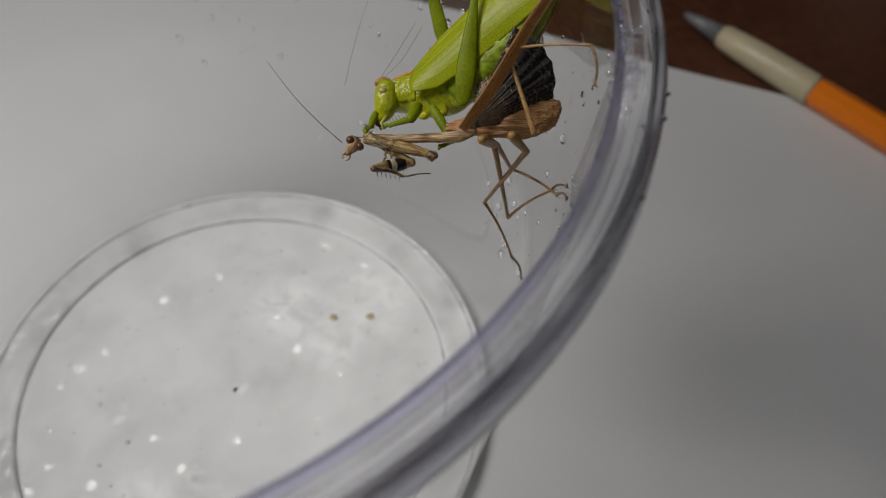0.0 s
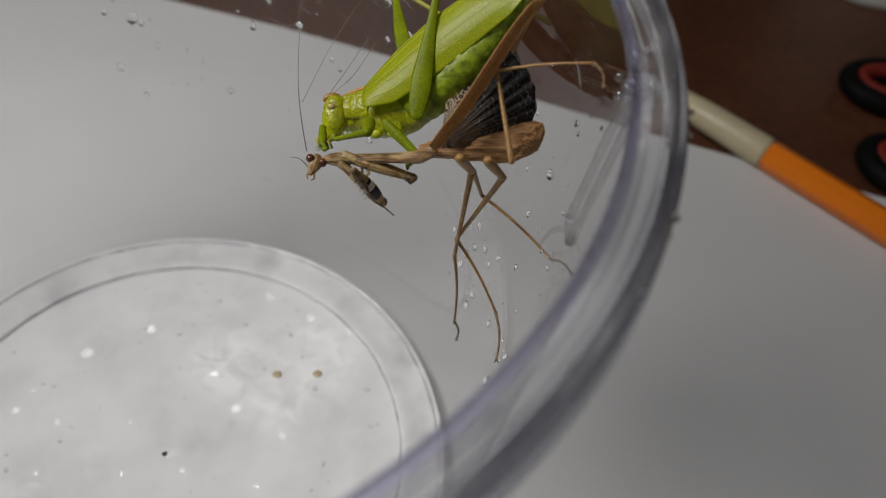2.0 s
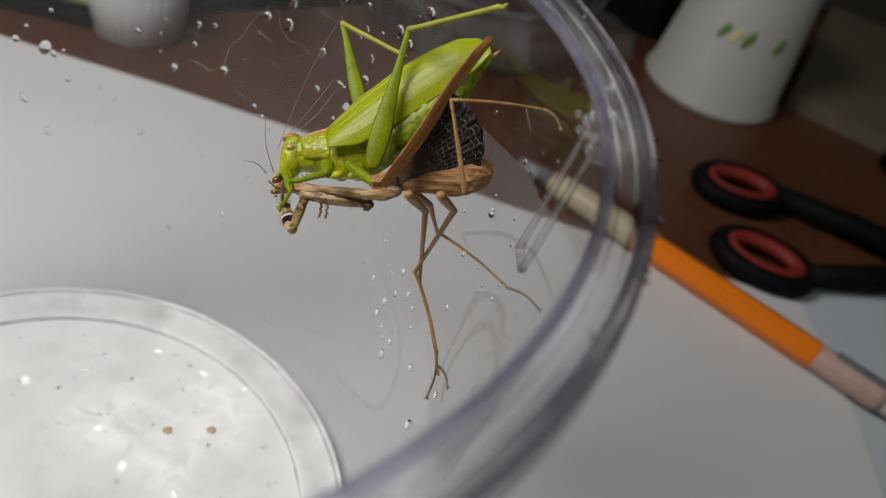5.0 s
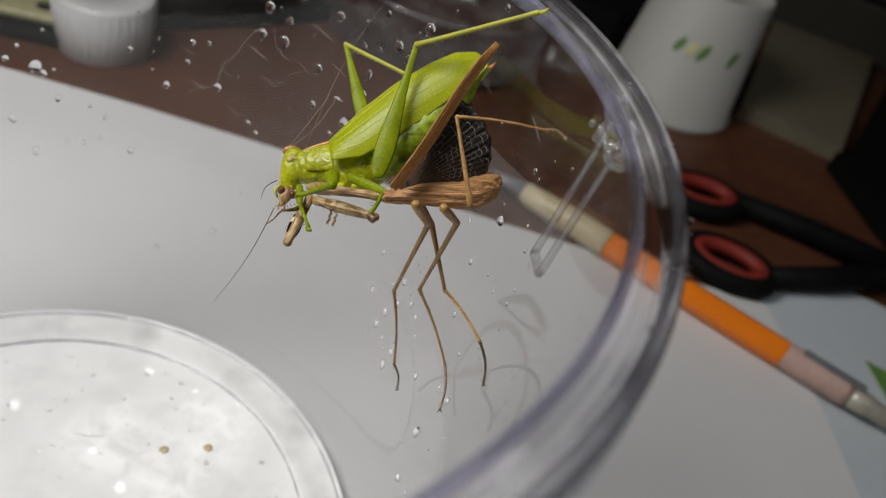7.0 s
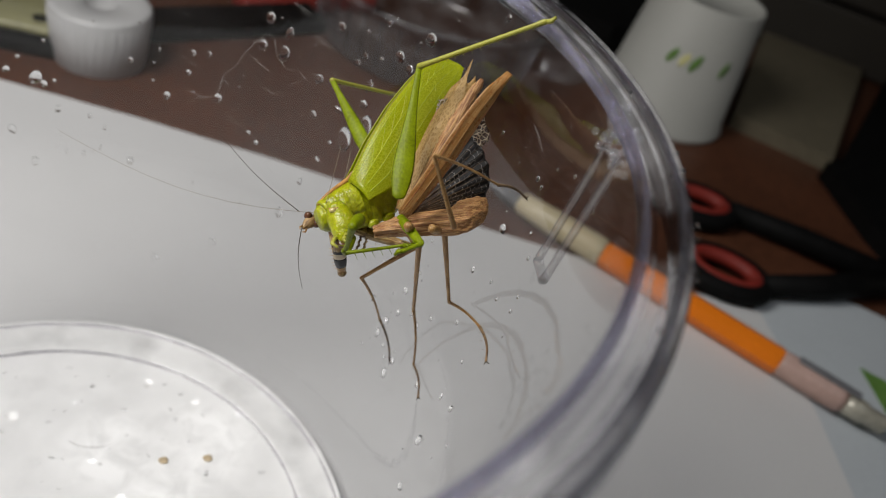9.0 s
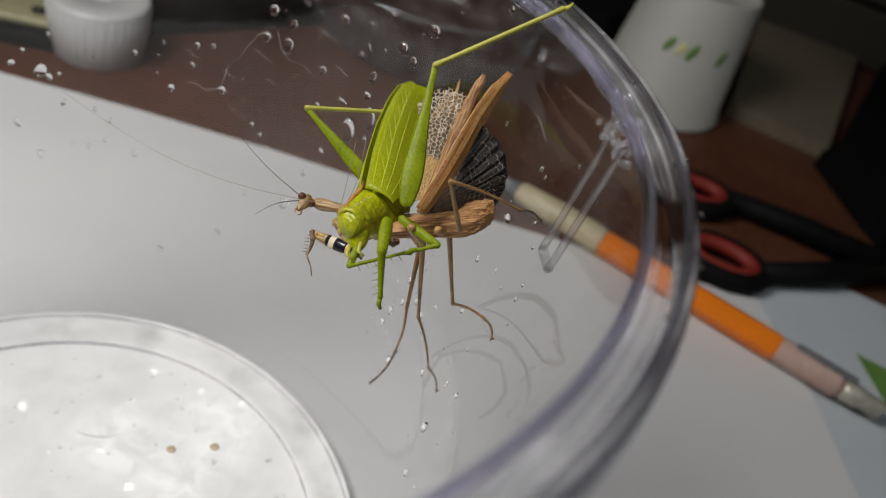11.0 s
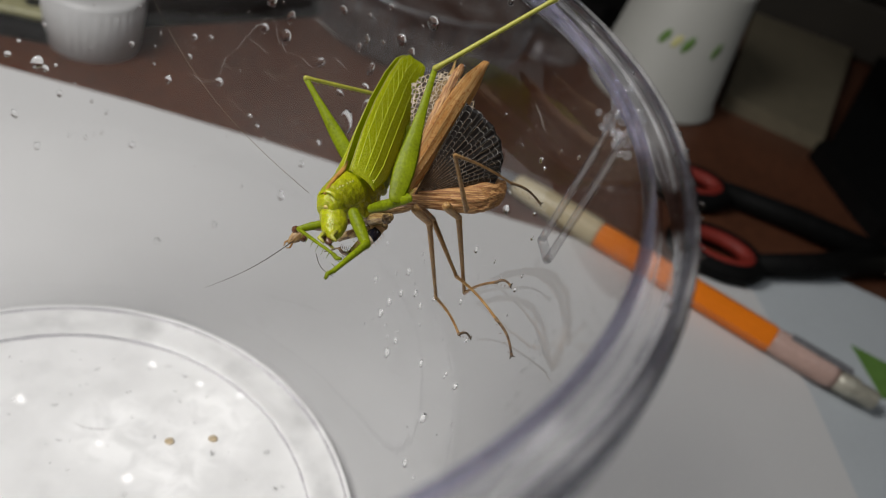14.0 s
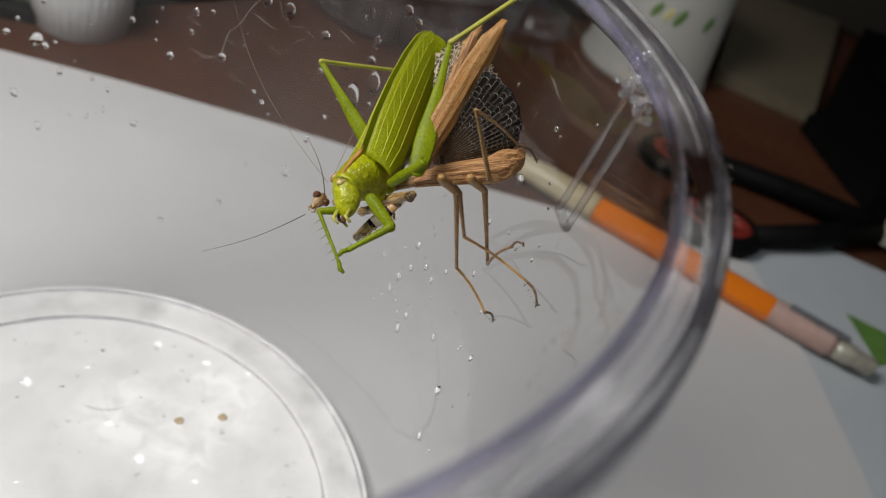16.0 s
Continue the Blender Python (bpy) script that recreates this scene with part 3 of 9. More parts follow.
for x, y, size in ((-9.2, 28.9, 0.98), (-20.9, 22.1, 0.98), (-35.5, 3.6, 0.9), (-31.0, 8.1, 0.69), (1.6, 0.4, 1.29), (12.0, 10.4, 0.85), (24.7, 33.7, 0.68), (-7.9, -18.1, 0.88), (2.4, -11.6, 0.69), (-15.3, -11.7, 0.71), (4.1, -3.3, 0.51),
                   (-25.5, -22.1, 0.97), (-37.4, -10.9, 0.54), (-35.4, -18.6, 0.67), (-38.5, -0.9, 0.62), (6.2, 18.6, 0.54), (22.1, 4.8, 0.57), (14.9, 38.8, 0.84), (33.4, 30.4, 0.61), (-19.1, 38.4, 0.51), (-22.1, 5.9, 0.41), (-29.1, 12.8, 0.35),
                   (-8.3, 6.4, 0.4), (1.3, 32.5, 0.42), (11.0, 31.2, 0.48), (18.5, -6.0, 0.44), (-23.1, -4.9, 0.4), (-37.7, -23.9, 0.8), (-7.3, -4.4, 0.39), (-2.9, 18.2, 0.34)):
    s = size / 1000
    drop(Matrix.Translation((x / 1000, y / 1000, 0.0006)) @ Matrix.Rotation(random.uniform(0, 3), 4, "Z") @ Matrix.Diagonal((s * 1.25, s * random.uniform(0.8, 1.2), s * 0.65, 1)), True)
mist = random.Random(11)
for k in range(70):
    deg, z = (mist.uniform(55, 108), mist.uniform(38, 90)) if k < 26 else (mist.uniform(-12, 36), mist.uniform(30, 96))
    wall_drops(((deg, z, mist.uniform(0.10, 0.26)),))
film_rng = random.Random(3)
film = bmesh.new()
for k in range(120):
    a, r = film_rng.uniform(0, 2 * math.pi), 0.045 * math.sqrt(film_rng.random())
    s, turn = film_rng.uniform(0.0001, 0.0004), film_rng.uniform(0, math.pi)
    m = Matrix.Translation((r * math.cos(a), r * math.sin(a), 0.0006)) @ Matrix.Rotation(turn, 4, "Z") @ Matrix.Diagonal((s * film_rng.uniform(1, 1.8), s, s * 0.35, 1))
    bmesh.ops.create_uvsphere(film, u_segments=10, v_segments=6, radius=1, matrix=m)
for cx, cy, r, a0, a1 in ((6, 27, 6.5, 3.9, 5.3),):
    tube([((cx + r * math.cos(a0 + (a1 - a0) * i / 16)) / 1000, (cy + r * 0.8 * math.sin(a0 + (a1 - a0) * i / 16)) / 1000, 0.0006) for i in range(17)], [0.00006 + 0.00010 * math.sin(math.pi * i / 16) for i in range(17)], 8, film, 0.5)
tagged(part("wet_film", film, M_FILM), "tiny beads and streaks of water on the tub's base", "water", kind="stuff")
for x, y in ((19.3, 18.8), (27.7, 19.4)):
    bm = bmesh.new()
    bmesh.ops.create_icosphere(bm, subdivisions=2, radius=0.0010, matrix=Matrix.Diagonal((1.0, 0.8, 0.2, 1)))
    for v in bm.verts:
        v.co *= 1 + 0.25 * noise.noise(v.co * 1500)
    tagged(part("dropping", bm, M_DROPPING), "small brown wet dropping on the tub's base", "dropping").location = (x / 1000, y / 1000, 0.0007)

# a dried silk thread and wet film
strand = [on_wall(d, z / 1000, 0.0002) for d, z in ((73.0, 58.5), (70.5, 60.5), (68.3, 61.8), (67.6, 66.5), (66.0, 68.5), (63.5, 74.0), (62.0, 76.3), (60.2, 76.0), (59.0, 72.8), (57.6, 71.8), (55.0, 72.6))]
silk = bmesh.new()
for i, (p, q) in enumerate(zip(strand, strand[1:])):
    tube([p, p.lerp(q, 0.5) + Vector((0, 0, 0.0003 * (-1) ** i)), q], 0.000012 + 0.000009 * (i % 3), 6, silk)
tagged(part("silk_thread", silk, M_THREAD), "dried whitish thread stuck to the tub's wall", "thread")

# fine scratches on the wall, and the added beads along the rim
scratch = bmesh.new()
rng = random.Random(7)
for k in range(140):
    deg, z = (rng.uniform(48, 80), rng.uniform(0.055, 0.088)) if k < 90 else (rng.uniform(-5, 50), rng.uniform(0.06, 0.098))
    da, dz = rng.uniform(-1.6, 1.6), rng.uniform(-0.0012, 0.0012)
    tube([on_wall(deg, z, 0.0001), on_wall(deg + da * 0.5, z + dz * 0.5 + 0.0001, 0.0001), on_wall(deg + da, z + dz, 0.0001)], rng.uniform(0.000007, 0.00002) * (0.7 if k < 90 else 0.45), 4, scratch)
for deg, z in ((60, 0.070), (57.5, 0.066), (52, 0.071), (70, 0.060), (66, 0.064), (50, 0.079), (63, 0.057), (46, 0.074), (72, 0.066), (55, 0.083), (12, 0.075), (6, 0.090)):
    lean, run = rng.uniform(-0.4, 0.9), rng.uniform(0.9, 1.7)
    for k in range(rng.randint(4, 9)):
        d0, z0 = deg + 0.34 * k, z + 0.00014 * k + rng.uniform(-0.0001, 0.0001)
        tube([on_wall(d0, z0, 0.0001), on_wall(d0 + run * 0.5, z0 + lean * 0.0006, 0.0001), on_wall(d0 + run, z0 + lean * 0.0012, 0.0001)], rng.uniform(0.000007, 0.000015), 4, scratch)
tagged(part("wall_scratches", scratch, M_THREAD), "fine pale scratches in the clear plastic wall", "scratches", kind="stuff")
# drops put on the rim to give it specular sparkle
for k in range(46):
    deg, off = rng.uniform(-40, 42), rng.choice((0.0, 0.0030, 0.0036, 0.0048))
    a = radians(deg)
    r = 0.0659 + off
    s = rng.uniform(0.00018, 0.00045)
    drop(Matrix.Translation((r * math.cos(a), r * math.sin(a), 0.1040 - 0.0016 * (off == 0.0))) @ Matrix.Diagonal((s, s, s * 0.9, 1)))


# ---- insects ----
def streaked(name, dark, light, stretch=(40, 400, 400), rough=0.45, speck=None, bump=0.25, coarse=250.0):
    """Horny cuticle with streaks along its length and fine specks."""
    m = material(name, dark, rough, vary=0.2, scale=coarse, fine=2500, bump=0)
    nt = m.node_tree
    b = nt.nodes["Principled BSDF"]
    mix = b.inputs["Base Color"].links[0].from_node
    tc, mp, no, rg, m2, bp = (nt.nodes.new("ShaderNode" + k) for k in ("TexCoord", "Mapping", "TexNoise", "MapRange", "Mix", "Bump"))
    m2.data_type = "RGBA"
    mp.inputs["Scale"].default_value = stretch
    no.inputs["Scale"].default_value, no.inputs["Detail"].default_value = 8, 6
    rg.inputs["From Min"].default_value, rg.inputs["From Max"].default_value = 0.4, 0.62
    nt.links.new(tc.outputs["Object"], mp.inputs["Vector"])
    nt.links.new(mp.outputs[0], no.inputs["Vector"])
    nt.links.new(no.outputs["Fac"], rg.inputs["Value"])
    nt.links.new(rg.outputs[0], m2.inputs[0])
    nt.links.new(mix.outputs[2], m2.inputs[6])
    m2.inputs[7].default_value = (*light, 1)
    last = m2
    if speck:
        vo, r2, m3 = nt.nodes.new("ShaderNodeTexNoise"), nt.nodes.new("ShaderNodeMapRange"), nt.nodes.new("ShaderNodeMix")
        m3.data_type = "RGBA"
        vo.inputs["Scale"].default_value = speck[1]
        r2.inputs["From Min"].default_value, r2.inputs["From Max"].default_value = 0.58, 0.66
        nt.links.new(tc.outputs["Object"], vo.inputs["Vector"])
        nt.links.new(vo.outputs["Fac"], r2.inputs["Value"])
        nt.links.new(r2.outputs[0], m3.inputs[0])
        nt.links.new(m2.outputs[2], m3.inputs[6])
        m3.inputs[7].default_value = (*speck[0], 1)
        last = m3
    nt.links.new(last.outputs[2], b.inputs["Base Color"])
    bp.inputs["Strength"].default_value, bp.inputs["Distance"].default_value = bump, 0.0003
    nt.links.new(no.outputs["Fac"], bp.inputs["Height"])
    nt.links.new(bp.outputs[0], b.inputs["Normal"])
    return m


def netted(name, field, line, scale=(900, 900, 900), width=0.06, rough=0.35, bump=0.3, alpha=1.0, sheen=0.0, through=0.0):
    """Wing membrane with a net of fine veins."""
    m = bpy.data.materials.new(name)
    m.use_nodes = True
    nt = m.node_tree
    b = nt.nodes["Principled BSDF"]
    b.inputs["Roughness"].default_value, b.inputs["Alpha"].default_value = rough, 1
    tc, mp, vo, rg, mx, bp, no, m0 = (nt.nodes.new("ShaderNode" + k) for k in ("TexCoord", "Mapping", "TexVoronoi", "MapRange", "Mix", "Bump", "TexNoise", "Mix"))
    mx.data_type = m0.data_type = "RGBA"
    vo.feature = "DISTANCE_TO_EDGE"
    mp.inputs["Scale"].default_value = scale
    vo.inputs["Scale"].default_value = 1
    no.inputs["Scale"].default_value = 160
    rg.inputs["From Min"].default_value, rg.inputs["From Max"].default_value = width * 0.5, width
    rg.inputs["To Min"].default_value, rg.inputs["To Max"].default_value = 1, 0
    m0.inputs[6].default_value = (*[c * 0.75 for c in field], 1)
    m0.inputs[7].default_value = (*[min(1, c * 1.3) for c in field], 1)
    mx.inputs[7].default_value = (*line, 1)
    nt.links.new(tc.outputs["Object"], mp.inputs["Vector"])
    nt.links.new(mp.outputs[0], vo.inputs["Vector"])
    nt.links.new(tc.outputs["Object"], no.inputs["Vector"])
    nt.links.new(no.outputs["Fac"], m0.inputs[0])
    nt.links.new(vo.outputs["Distance"], rg.inputs["Value"])
    nt.links.new(rg.outputs[0], mx.inputs[0])
    nt.links.new(m0.outputs[2], mx.inputs[6])
    nt.links.new(mx.outputs[2], b.inputs["Base Color"])
    bp.inputs["Strength"].default_value, bp.inputs["Distance"].default_value = bump, 0.00030
    nt.links.new(rg.outputs[0], bp.inputs["Height"])
    nt.links.new(bp.outputs[0], b.inputs["Normal"])
    if alpha < 1:
        ma = nt.nodes.new("ShaderNodeMapRange")
        ma.inputs["To Min"].default_value, ma.inputs["To Max"].default_value = alpha, 1.0
        nt.links.new(rg.outputs[0], ma.inputs["Value"])
        nt.links.new(ma.outputs[0], b.inputs["Alpha"])
    if through:
        tl, ms = nt.nodes.new("ShaderNodeBsdfTranslucent"), nt.nodes.new("ShaderNodeMixShader")
        ms.inputs[0].default_value = through
        nt.links.new(mx.outputs[2], tl.inputs[0])
        nt.links.new(b.outputs[0], ms.inputs[1])
        nt.links.new(tl.outputs[0], ms.inputs[2])
        nt.links.new(ms.outputs[0], nt.nodes["Material Output"].inputs[0])
    return m


def veined(name, field, root, line, spokes, step, rough=0.3):
    """Dark hindwing membrane: spokes fan out from the origin, with short pale bars between them."""
    m = bpy.data.materials.new(name)
    m.use_nodes = True
    nt = m.node_tree
    b = nt.nodes["Principled BSDF"]
    b.inputs["Roughness"].default_value = rough

    def calc(op, x, y=0.0, z=0.0):
        n = nt.nodes.new("ShaderNodeMath")
        n.operation = op
        for k, value in enumerate((x, y, z)):
            if isinstance(value, (int, float)):
                n.inputs[k].default_value = value
            else:
                nt.links.new(value, n.inputs[k])
        return n.outputs[0]

    def blend(fac, a, c):
        n = nt.nodes.new("ShaderNodeMix")
        n.data_type = "RGBA"
        nt.links.new(fac, n.inputs[0])
        for k, value in ((6, a), (7, c)):
            if isinstance(value, tuple):
                n.inputs[k].default_value = (*value, 1)
            else:
                nt.links.new(value, n.inputs[k])
        return n.outputs[2]

    def step_up(value, lo, hi):
        n = nt.nodes.new("ShaderNodeMapRange")
        n.inputs["From Min"].default_value, n.inputs["From Max"].default_value = lo, hi
        nt.links.new(value, n.inputs["Value"])
        return n.outputs[0]

    tc, sep, no = (nt.nodes.new("ShaderNode" + k) for k in ("TexCoord", "SeparateXYZ", "TexNoise"))
    no.inputs["Scale"].default_value = 330
    nt.links.new(tc.outputs["Object"], sep.inputs[0])
    nt.links.new(tc.outputs["Object"], no.inputs["Vector"])
    x, y = sep.outputs[0], sep.outputs[1]
    r = calc("SQRT", calc("ADD", calc("MULTIPLY", x, x), calc("MULTIPLY", y, y)))
    u = calc("ADD", calc("MULTIPLY", calc("ARCTAN2", y, x), spokes), calc("MULTIPLY", no.outputs["Fac"], 1.6))
    sector, f = calc("FLOOR", u), calc("FRACT", u)
    w1, w2 = nt.nodes.new("ShaderNodeTexWhiteNoise"), nt.nodes.new("ShaderNodeTexWhiteNoise")
    w1.noise_dimensions, w2.noise_dimensions = "1D", "2D"
    nt.links.new(sector, w1.inputs["W"])
    side = calc("SUBTRACT", f, 0.5)
    bow = calc("MULTIPLY", calc("MULTIPLY", side, side), 1.3)
    v = calc("ADD", calc("ADD", calc("DIVIDE", r, step), calc("MULTIPLY", w1.outputs["Value"], 5.0)), bow)
    cell = nt.nodes.new("ShaderNodeCombineXYZ")
    nt.links.new(sector, cell.inputs[0])
    nt.links.new(calc("FLOOR", v), cell.inputs[1])
    nt.links.new(cell.outputs[0], w2.inputs["Vector"])
    bar = calc("MULTIPLY", step_up(calc("FRACT", v), 0.93, 0.97), step_up(w2.outputs["Value"], 0.25, 0.7))
    bar = calc("MULTIPLY", bar, step_up(r, 0.0035, 0.0065))
    spoke = step_up(calc("ABSOLUTE", side), 0.43, 0.48)
    ground = blend(step_up(r, 0.002, 0.0075), root, field)
    b_in = blend(bar, blend(calc("MULTIPLY", spoke, 0.5), ground, tuple(0.14 * c for c in line)), line)
    nt.links.new(b_in, b.inputs["Base Color"])
    bp = nt.nodes.new("ShaderNodeBump")
    bp.inputs["Strength"].default_value, bp.inputs["Distance"].default_value = 0.6, 0.0002
    nt.links.new(calc("ADD", calc("MULTIPLY", bar, 0.6), calc("ADD", spoke, no.outputs["Fac"])), bp.inputs["Height"])
    nt.links.new(bp.outputs[0], b.inputs["Normal"])
    return m


def let_through(m, share):
    """Lets a share of the light come through from behind, as thin wings do."""
    nt = m.node_tree
    b = nt.nodes["Principled BSDF"]
    tl, ms = nt.nodes.new("ShaderNodeBsdfTranslucent"), nt.nodes.new("ShaderNodeMixShader")
    ms.inputs[0].default_value = share
    nt.links.new(b.inputs["Base Color"].links[0].from_socket, tl.inputs[0])
    nt.links.new(b.outputs[0], ms.inputs[1])
    nt.links.new(tl.outputs[0], ms.inputs[2])
    nt.links.new(ms.outputs[0], nt.nodes["Material Output"].inputs[0])
    return m


SKIN = {"Subsurface_Weight": 0.5, "Subsurface_Radius": (0.0014, 0.0016, 0.0004), "Subsurface_Scale": 0.6}
M_GREEN = material("glossy_green_cuticle", (0.34, 0.36, 0.005), 0.30, vary=0.28, scale=420, fine=1600, bump=0.5, **SKIN)
M_LEG = material("green_leg", (0.17, 0.215, 0.001), 0.45, vary=0.3, scale=300, fine=2500, bump=0.15, Specular_IOR_Level=0.18)
M_SHIN = material("yellow_green_leg", (0.36, 0.35, 0.05), 0.45, vary=0.2, scale=300, fine=2500, bump=0.15)
M_BELLY = material("mottled_green_belly", (0.20, 0.26, 0.012), 0.4, vary=0.55, scale=700, fine=900, bump=0.4, Specular_IOR_Level=0.3)
M_VEIN = material("pale_green_vein", (0.54, 0.61, 0.02), 0.35, vary=0.1, bump=0)
M_TEGMEN = netted("green_wing", (0.46, 0.52, 0.004), (0.60, 0.65, 0.02), (2300, 3000, 1400), 0.14, 0.26, 0.45, through=0.52)
M_OCHRE = material("ochre_stripe", (0.40, 0.20, 0.05), 0.35, vary=0.3, scale=400, bump=0.1)
M_BROW = material("dark_brown_horn", (0.10, 0.045, 0.02), 0.3, vary=0.3, bump=0.05)
M_TAN = streaked("smooth_tan_thigh", (0.46, 0.26, 0.10), (0.58, 0.38, 0.19), (80, 300, 300), rough=0.35, bump=0.1)
M_KEYE = material("pale_brown_eye", (0.42, 0.33, 0.12), 0.2, vary=0.4, scale=1500, bump=0)
M_EYE = material("brown_eye", (0.10, 0.04, 0.02), 0.15, vary=0.3, scale=900, bump=0)
M_DARKLINE = material("dark_thread", (0.05, 0.035, 0.02), 0.5, vary=0.2, bump=0)
M_ANT = material("grey_brown_thread", (0.22, 0.18, 0.12), 0.5, vary=0.2, bump=0)
M_OVI = material("orange_tip", (0.55, 0.16, 0.03), 0.35, vary=0.3, bump=0)
M_BARK = streaked("brown_streaked_body", (0.24, 0.095, 0.028), (0.55, 0.31, 0.12), (30, 700, 700), bump=0.8)
M_LIMB = streaked("tan_limb", (0.30, 0.15, 0.042), (0.48, 0.29, 0.105), (60, 500, 500), speck=((0.26, 0.14, 0.05), 1800))
M_DUSK = streaked("dark_limb", (0.09, 0.05, 0.025), (0.28, 0.18, 0.09), (60, 500, 500), speck=((0.03, 0.018, 0.01), 900))
M_MOTTLE = streaked("mottled_arm", (0.20, 0.11, 0.04), (0.50, 0.36, 0.15), (90, 420, 420), rough=0.3, speck=((0.10, 0.05, 0.022), 900), bump=0.6)
M_NECK = streaked("dark_streaked_neck", (0.17, 0.085, 0.03), (0.46, 0.30, 0.13), (40, 420, 420), rough=0.35, bump=0.7)
M_PALEGLINT = material("pale_green_glint", (0.62, 0.64, 0.34), 0.25, vary=0.15, bump=0.05)
M_BLADE = let_through(streaked("tan_forewing", (0.47, 0.22, 0.055), (0.60, 0.37, 0.14), (25, 600, 600), rough=0.40, speck=((0.42, 0.165, 0.038), 2600), bump=0.08), 0.35)
M_RUST = material("rust_wing_edge", (0.40, 0.13, 0.03), 0.4, vary=0.25, bump=0)
M_BLADEPALE = netted("pale_forewing", (0.52, 0.32, 0.11), (0.66, 0.45, 0.19), (1300, 2600, 800), 0.20, 0.45, 0.7, alpha=0.93, through=0.4)
M_FAN = veined("black_hindwing", (0.010, 0.008, 0.007), (0.09, 0.045, 0.025), (0.72, 0.69, 0.64), 16.0, 0.00078)
M_FANPALE = netted("smoky_hindwing", (0.05, 0.04, 0.03), (0.42, 0.34, 0.24), (1500, 1500, 500), 0.12, 0.45, 0.3, alpha=0.30)
M_CREAMSPOT = material("cream_spot", (0.62, 0.52, 0.38), 0.4, vary=0.15, bump=0.05)
M_BLACKSPOT = material("black_spot", (0.01, 0.01, 0.016), 0.2, vary=0.2, bump=0)


def curve(points, n):
    """Points along a smooth line through the given ones."""
    p = [Vector(q) for q in points]
    p = [p[0] * 2 - p[1]] + p + [p[-1] * 2 - p[-2]]
    out = []
    for i in range(1, len(p) - 2):
        for k in range(n):
            t = k / n
            a, b, c, d = p[i - 1], p[i], p[i + 1], p[i + 2]
            out.append(0.5 * (2 * b + (c - a) * t + (2 * a - 5 * b + 4 * c - d) * t * t + (3 * b - a - 3 * c + d) * t ** 3))
    return out + [p[-2]]


def body(points, n=16, steps=6, flat=1.0, unit=1.0, wave=0.0):
    """A rounded body along rows of (x, y, z, radius)."""
    path = curve([(x * unit, y * unit, z * unit) for x, y, z, r in points], steps)
    rad = curve([(r * unit, 0, 0) for x, y, z, r in points], steps)
    radii = [max(r.x, 1e-5) * (1 + wave * math.sin(i * 2.1)) for i, r in enumerate(rad)]
    return tube(path, radii, n, None, flat, (0, 0, 1))


def blob(cx, cy, cz, rx, ry, rz, unit, turn=0.0, seg=18, bm=None):
    bm = bm or bmesh.new()
    m = Matrix.Translation((cx * unit, cy * unit, cz * unit)) @ Matrix.Rotation(radians(turn), 4, "Z") @ Matrix.Diagonal((rx * unit, ry * unit, rz * unit, 1))
    bmesh.ops.create_uvsphere(bm, u_segments=seg, v_segments=max(8, seg // 2), radius=1, matrix=m)
    return bm


def limb(name, length, radii, mat, parent, bend=0.0, spines=0, spine_len=0.0006, flat=1.0, label="", side=-1, n=10, knob=1.25, ridge=0.0):
    """A leg segment from the origin along x, with swollen joints and, if wanted, a row of spines."""
    steps = 10
    pts = [(length * i / steps, bend * math.sin(math.pi * i / steps), 0) for i in range(steps + 1)]
    rr = [radii[0] + (radii[1] - radii[0]) * (i / steps) for i in range(steps + 1)] if len(radii) == 2 else [
        np.interp(i / steps, [k / (len(radii) - 1) for k in range(len(radii))], radii) for i in range(steps + 1)]
    rr[0] *= knob
    rr[-1] *= knob
    pts = [(-0.75 * rr[0], 0, 0), (-0.45 * rr[0], 0, 0)] + pts + [(length + 0.45 * rr[-1], 0, 0), (length + 0.75 * rr[-1], 0, 0)]
    rounded = [0.35 * rr[0], 0.8 * rr[0]] + list(rr) + [0.8 * rr[-1], 0.35 * rr[-1]]
    shape = tube(pts, rounded, n, None, flat)
    if ridge:
        for k, v in enumerate(shape.verts):
            grow = 1 + ridge * (1 if k % 4 == 0 else -0.6 if k % 4 == 2 else 0)
            v.co.y, v.co.z = v.co.y * grow, v.co.z * grow
    ob = part(name, shape, mat, parent, label)
    for k in range(spines):
        x = length * (0.15 + 0.75 * k / max(1, spines - 1))
        r = float(np.interp(x / length, [i / steps for i in range(steps + 1)], rr))
        part("spine", tube([(x, side * r * 0.7, 0), (x + spine_len * 0.35, side * (r + spine_len), 0.0001)], [0.00007, 0.00001], 5), mat, ob)
    return ob


# the katydid, drawn in units of 0.083 mm round the base of its wings
KU = 8.28e-5
katydid = thing("katydid", "green bush katydid gripping and eating a mantis", "insect")
part("thorax", rough_up(body([(-64, -44, -20, 18), (-50, -44, -20, 27), (-20, -43, -20, 33), (20, -45, -20, 38), (60, -44, -20, 38), (98, -30, -20, 32)], 36, 12, unit=KU, flat=0.85), 0.00016, 420), M_GREEN, katydid, "lumpy green thorax")
for cx, cy, rx, ry, turn in ((4, -52, 12, 27, 12), (29, -55, 13, 25, 18), (55, -53, 14, 26, 20), (82, -44, 14, 24, 26), (22, -78, 12, 8, 10), (54, -77, 13, 8, 14)):
    for cz in (4, -44):
        part("side_plate", rough_up(blob(cx, cy, cz, rx, ry, 8, KU, turn, 24), 0.00007, 700), M_GREEN, katydid)
part("abdomen", body([(80, -38, -16, 32), (130, -8, -12, 37), (180, 34, -12, 35), (225, 78, -16, 27), (258, 115, -22, 14), (272, 132, -22, 7)], 28, steps=8, unit=KU, wave=0.03), M_BELLY, katydid)


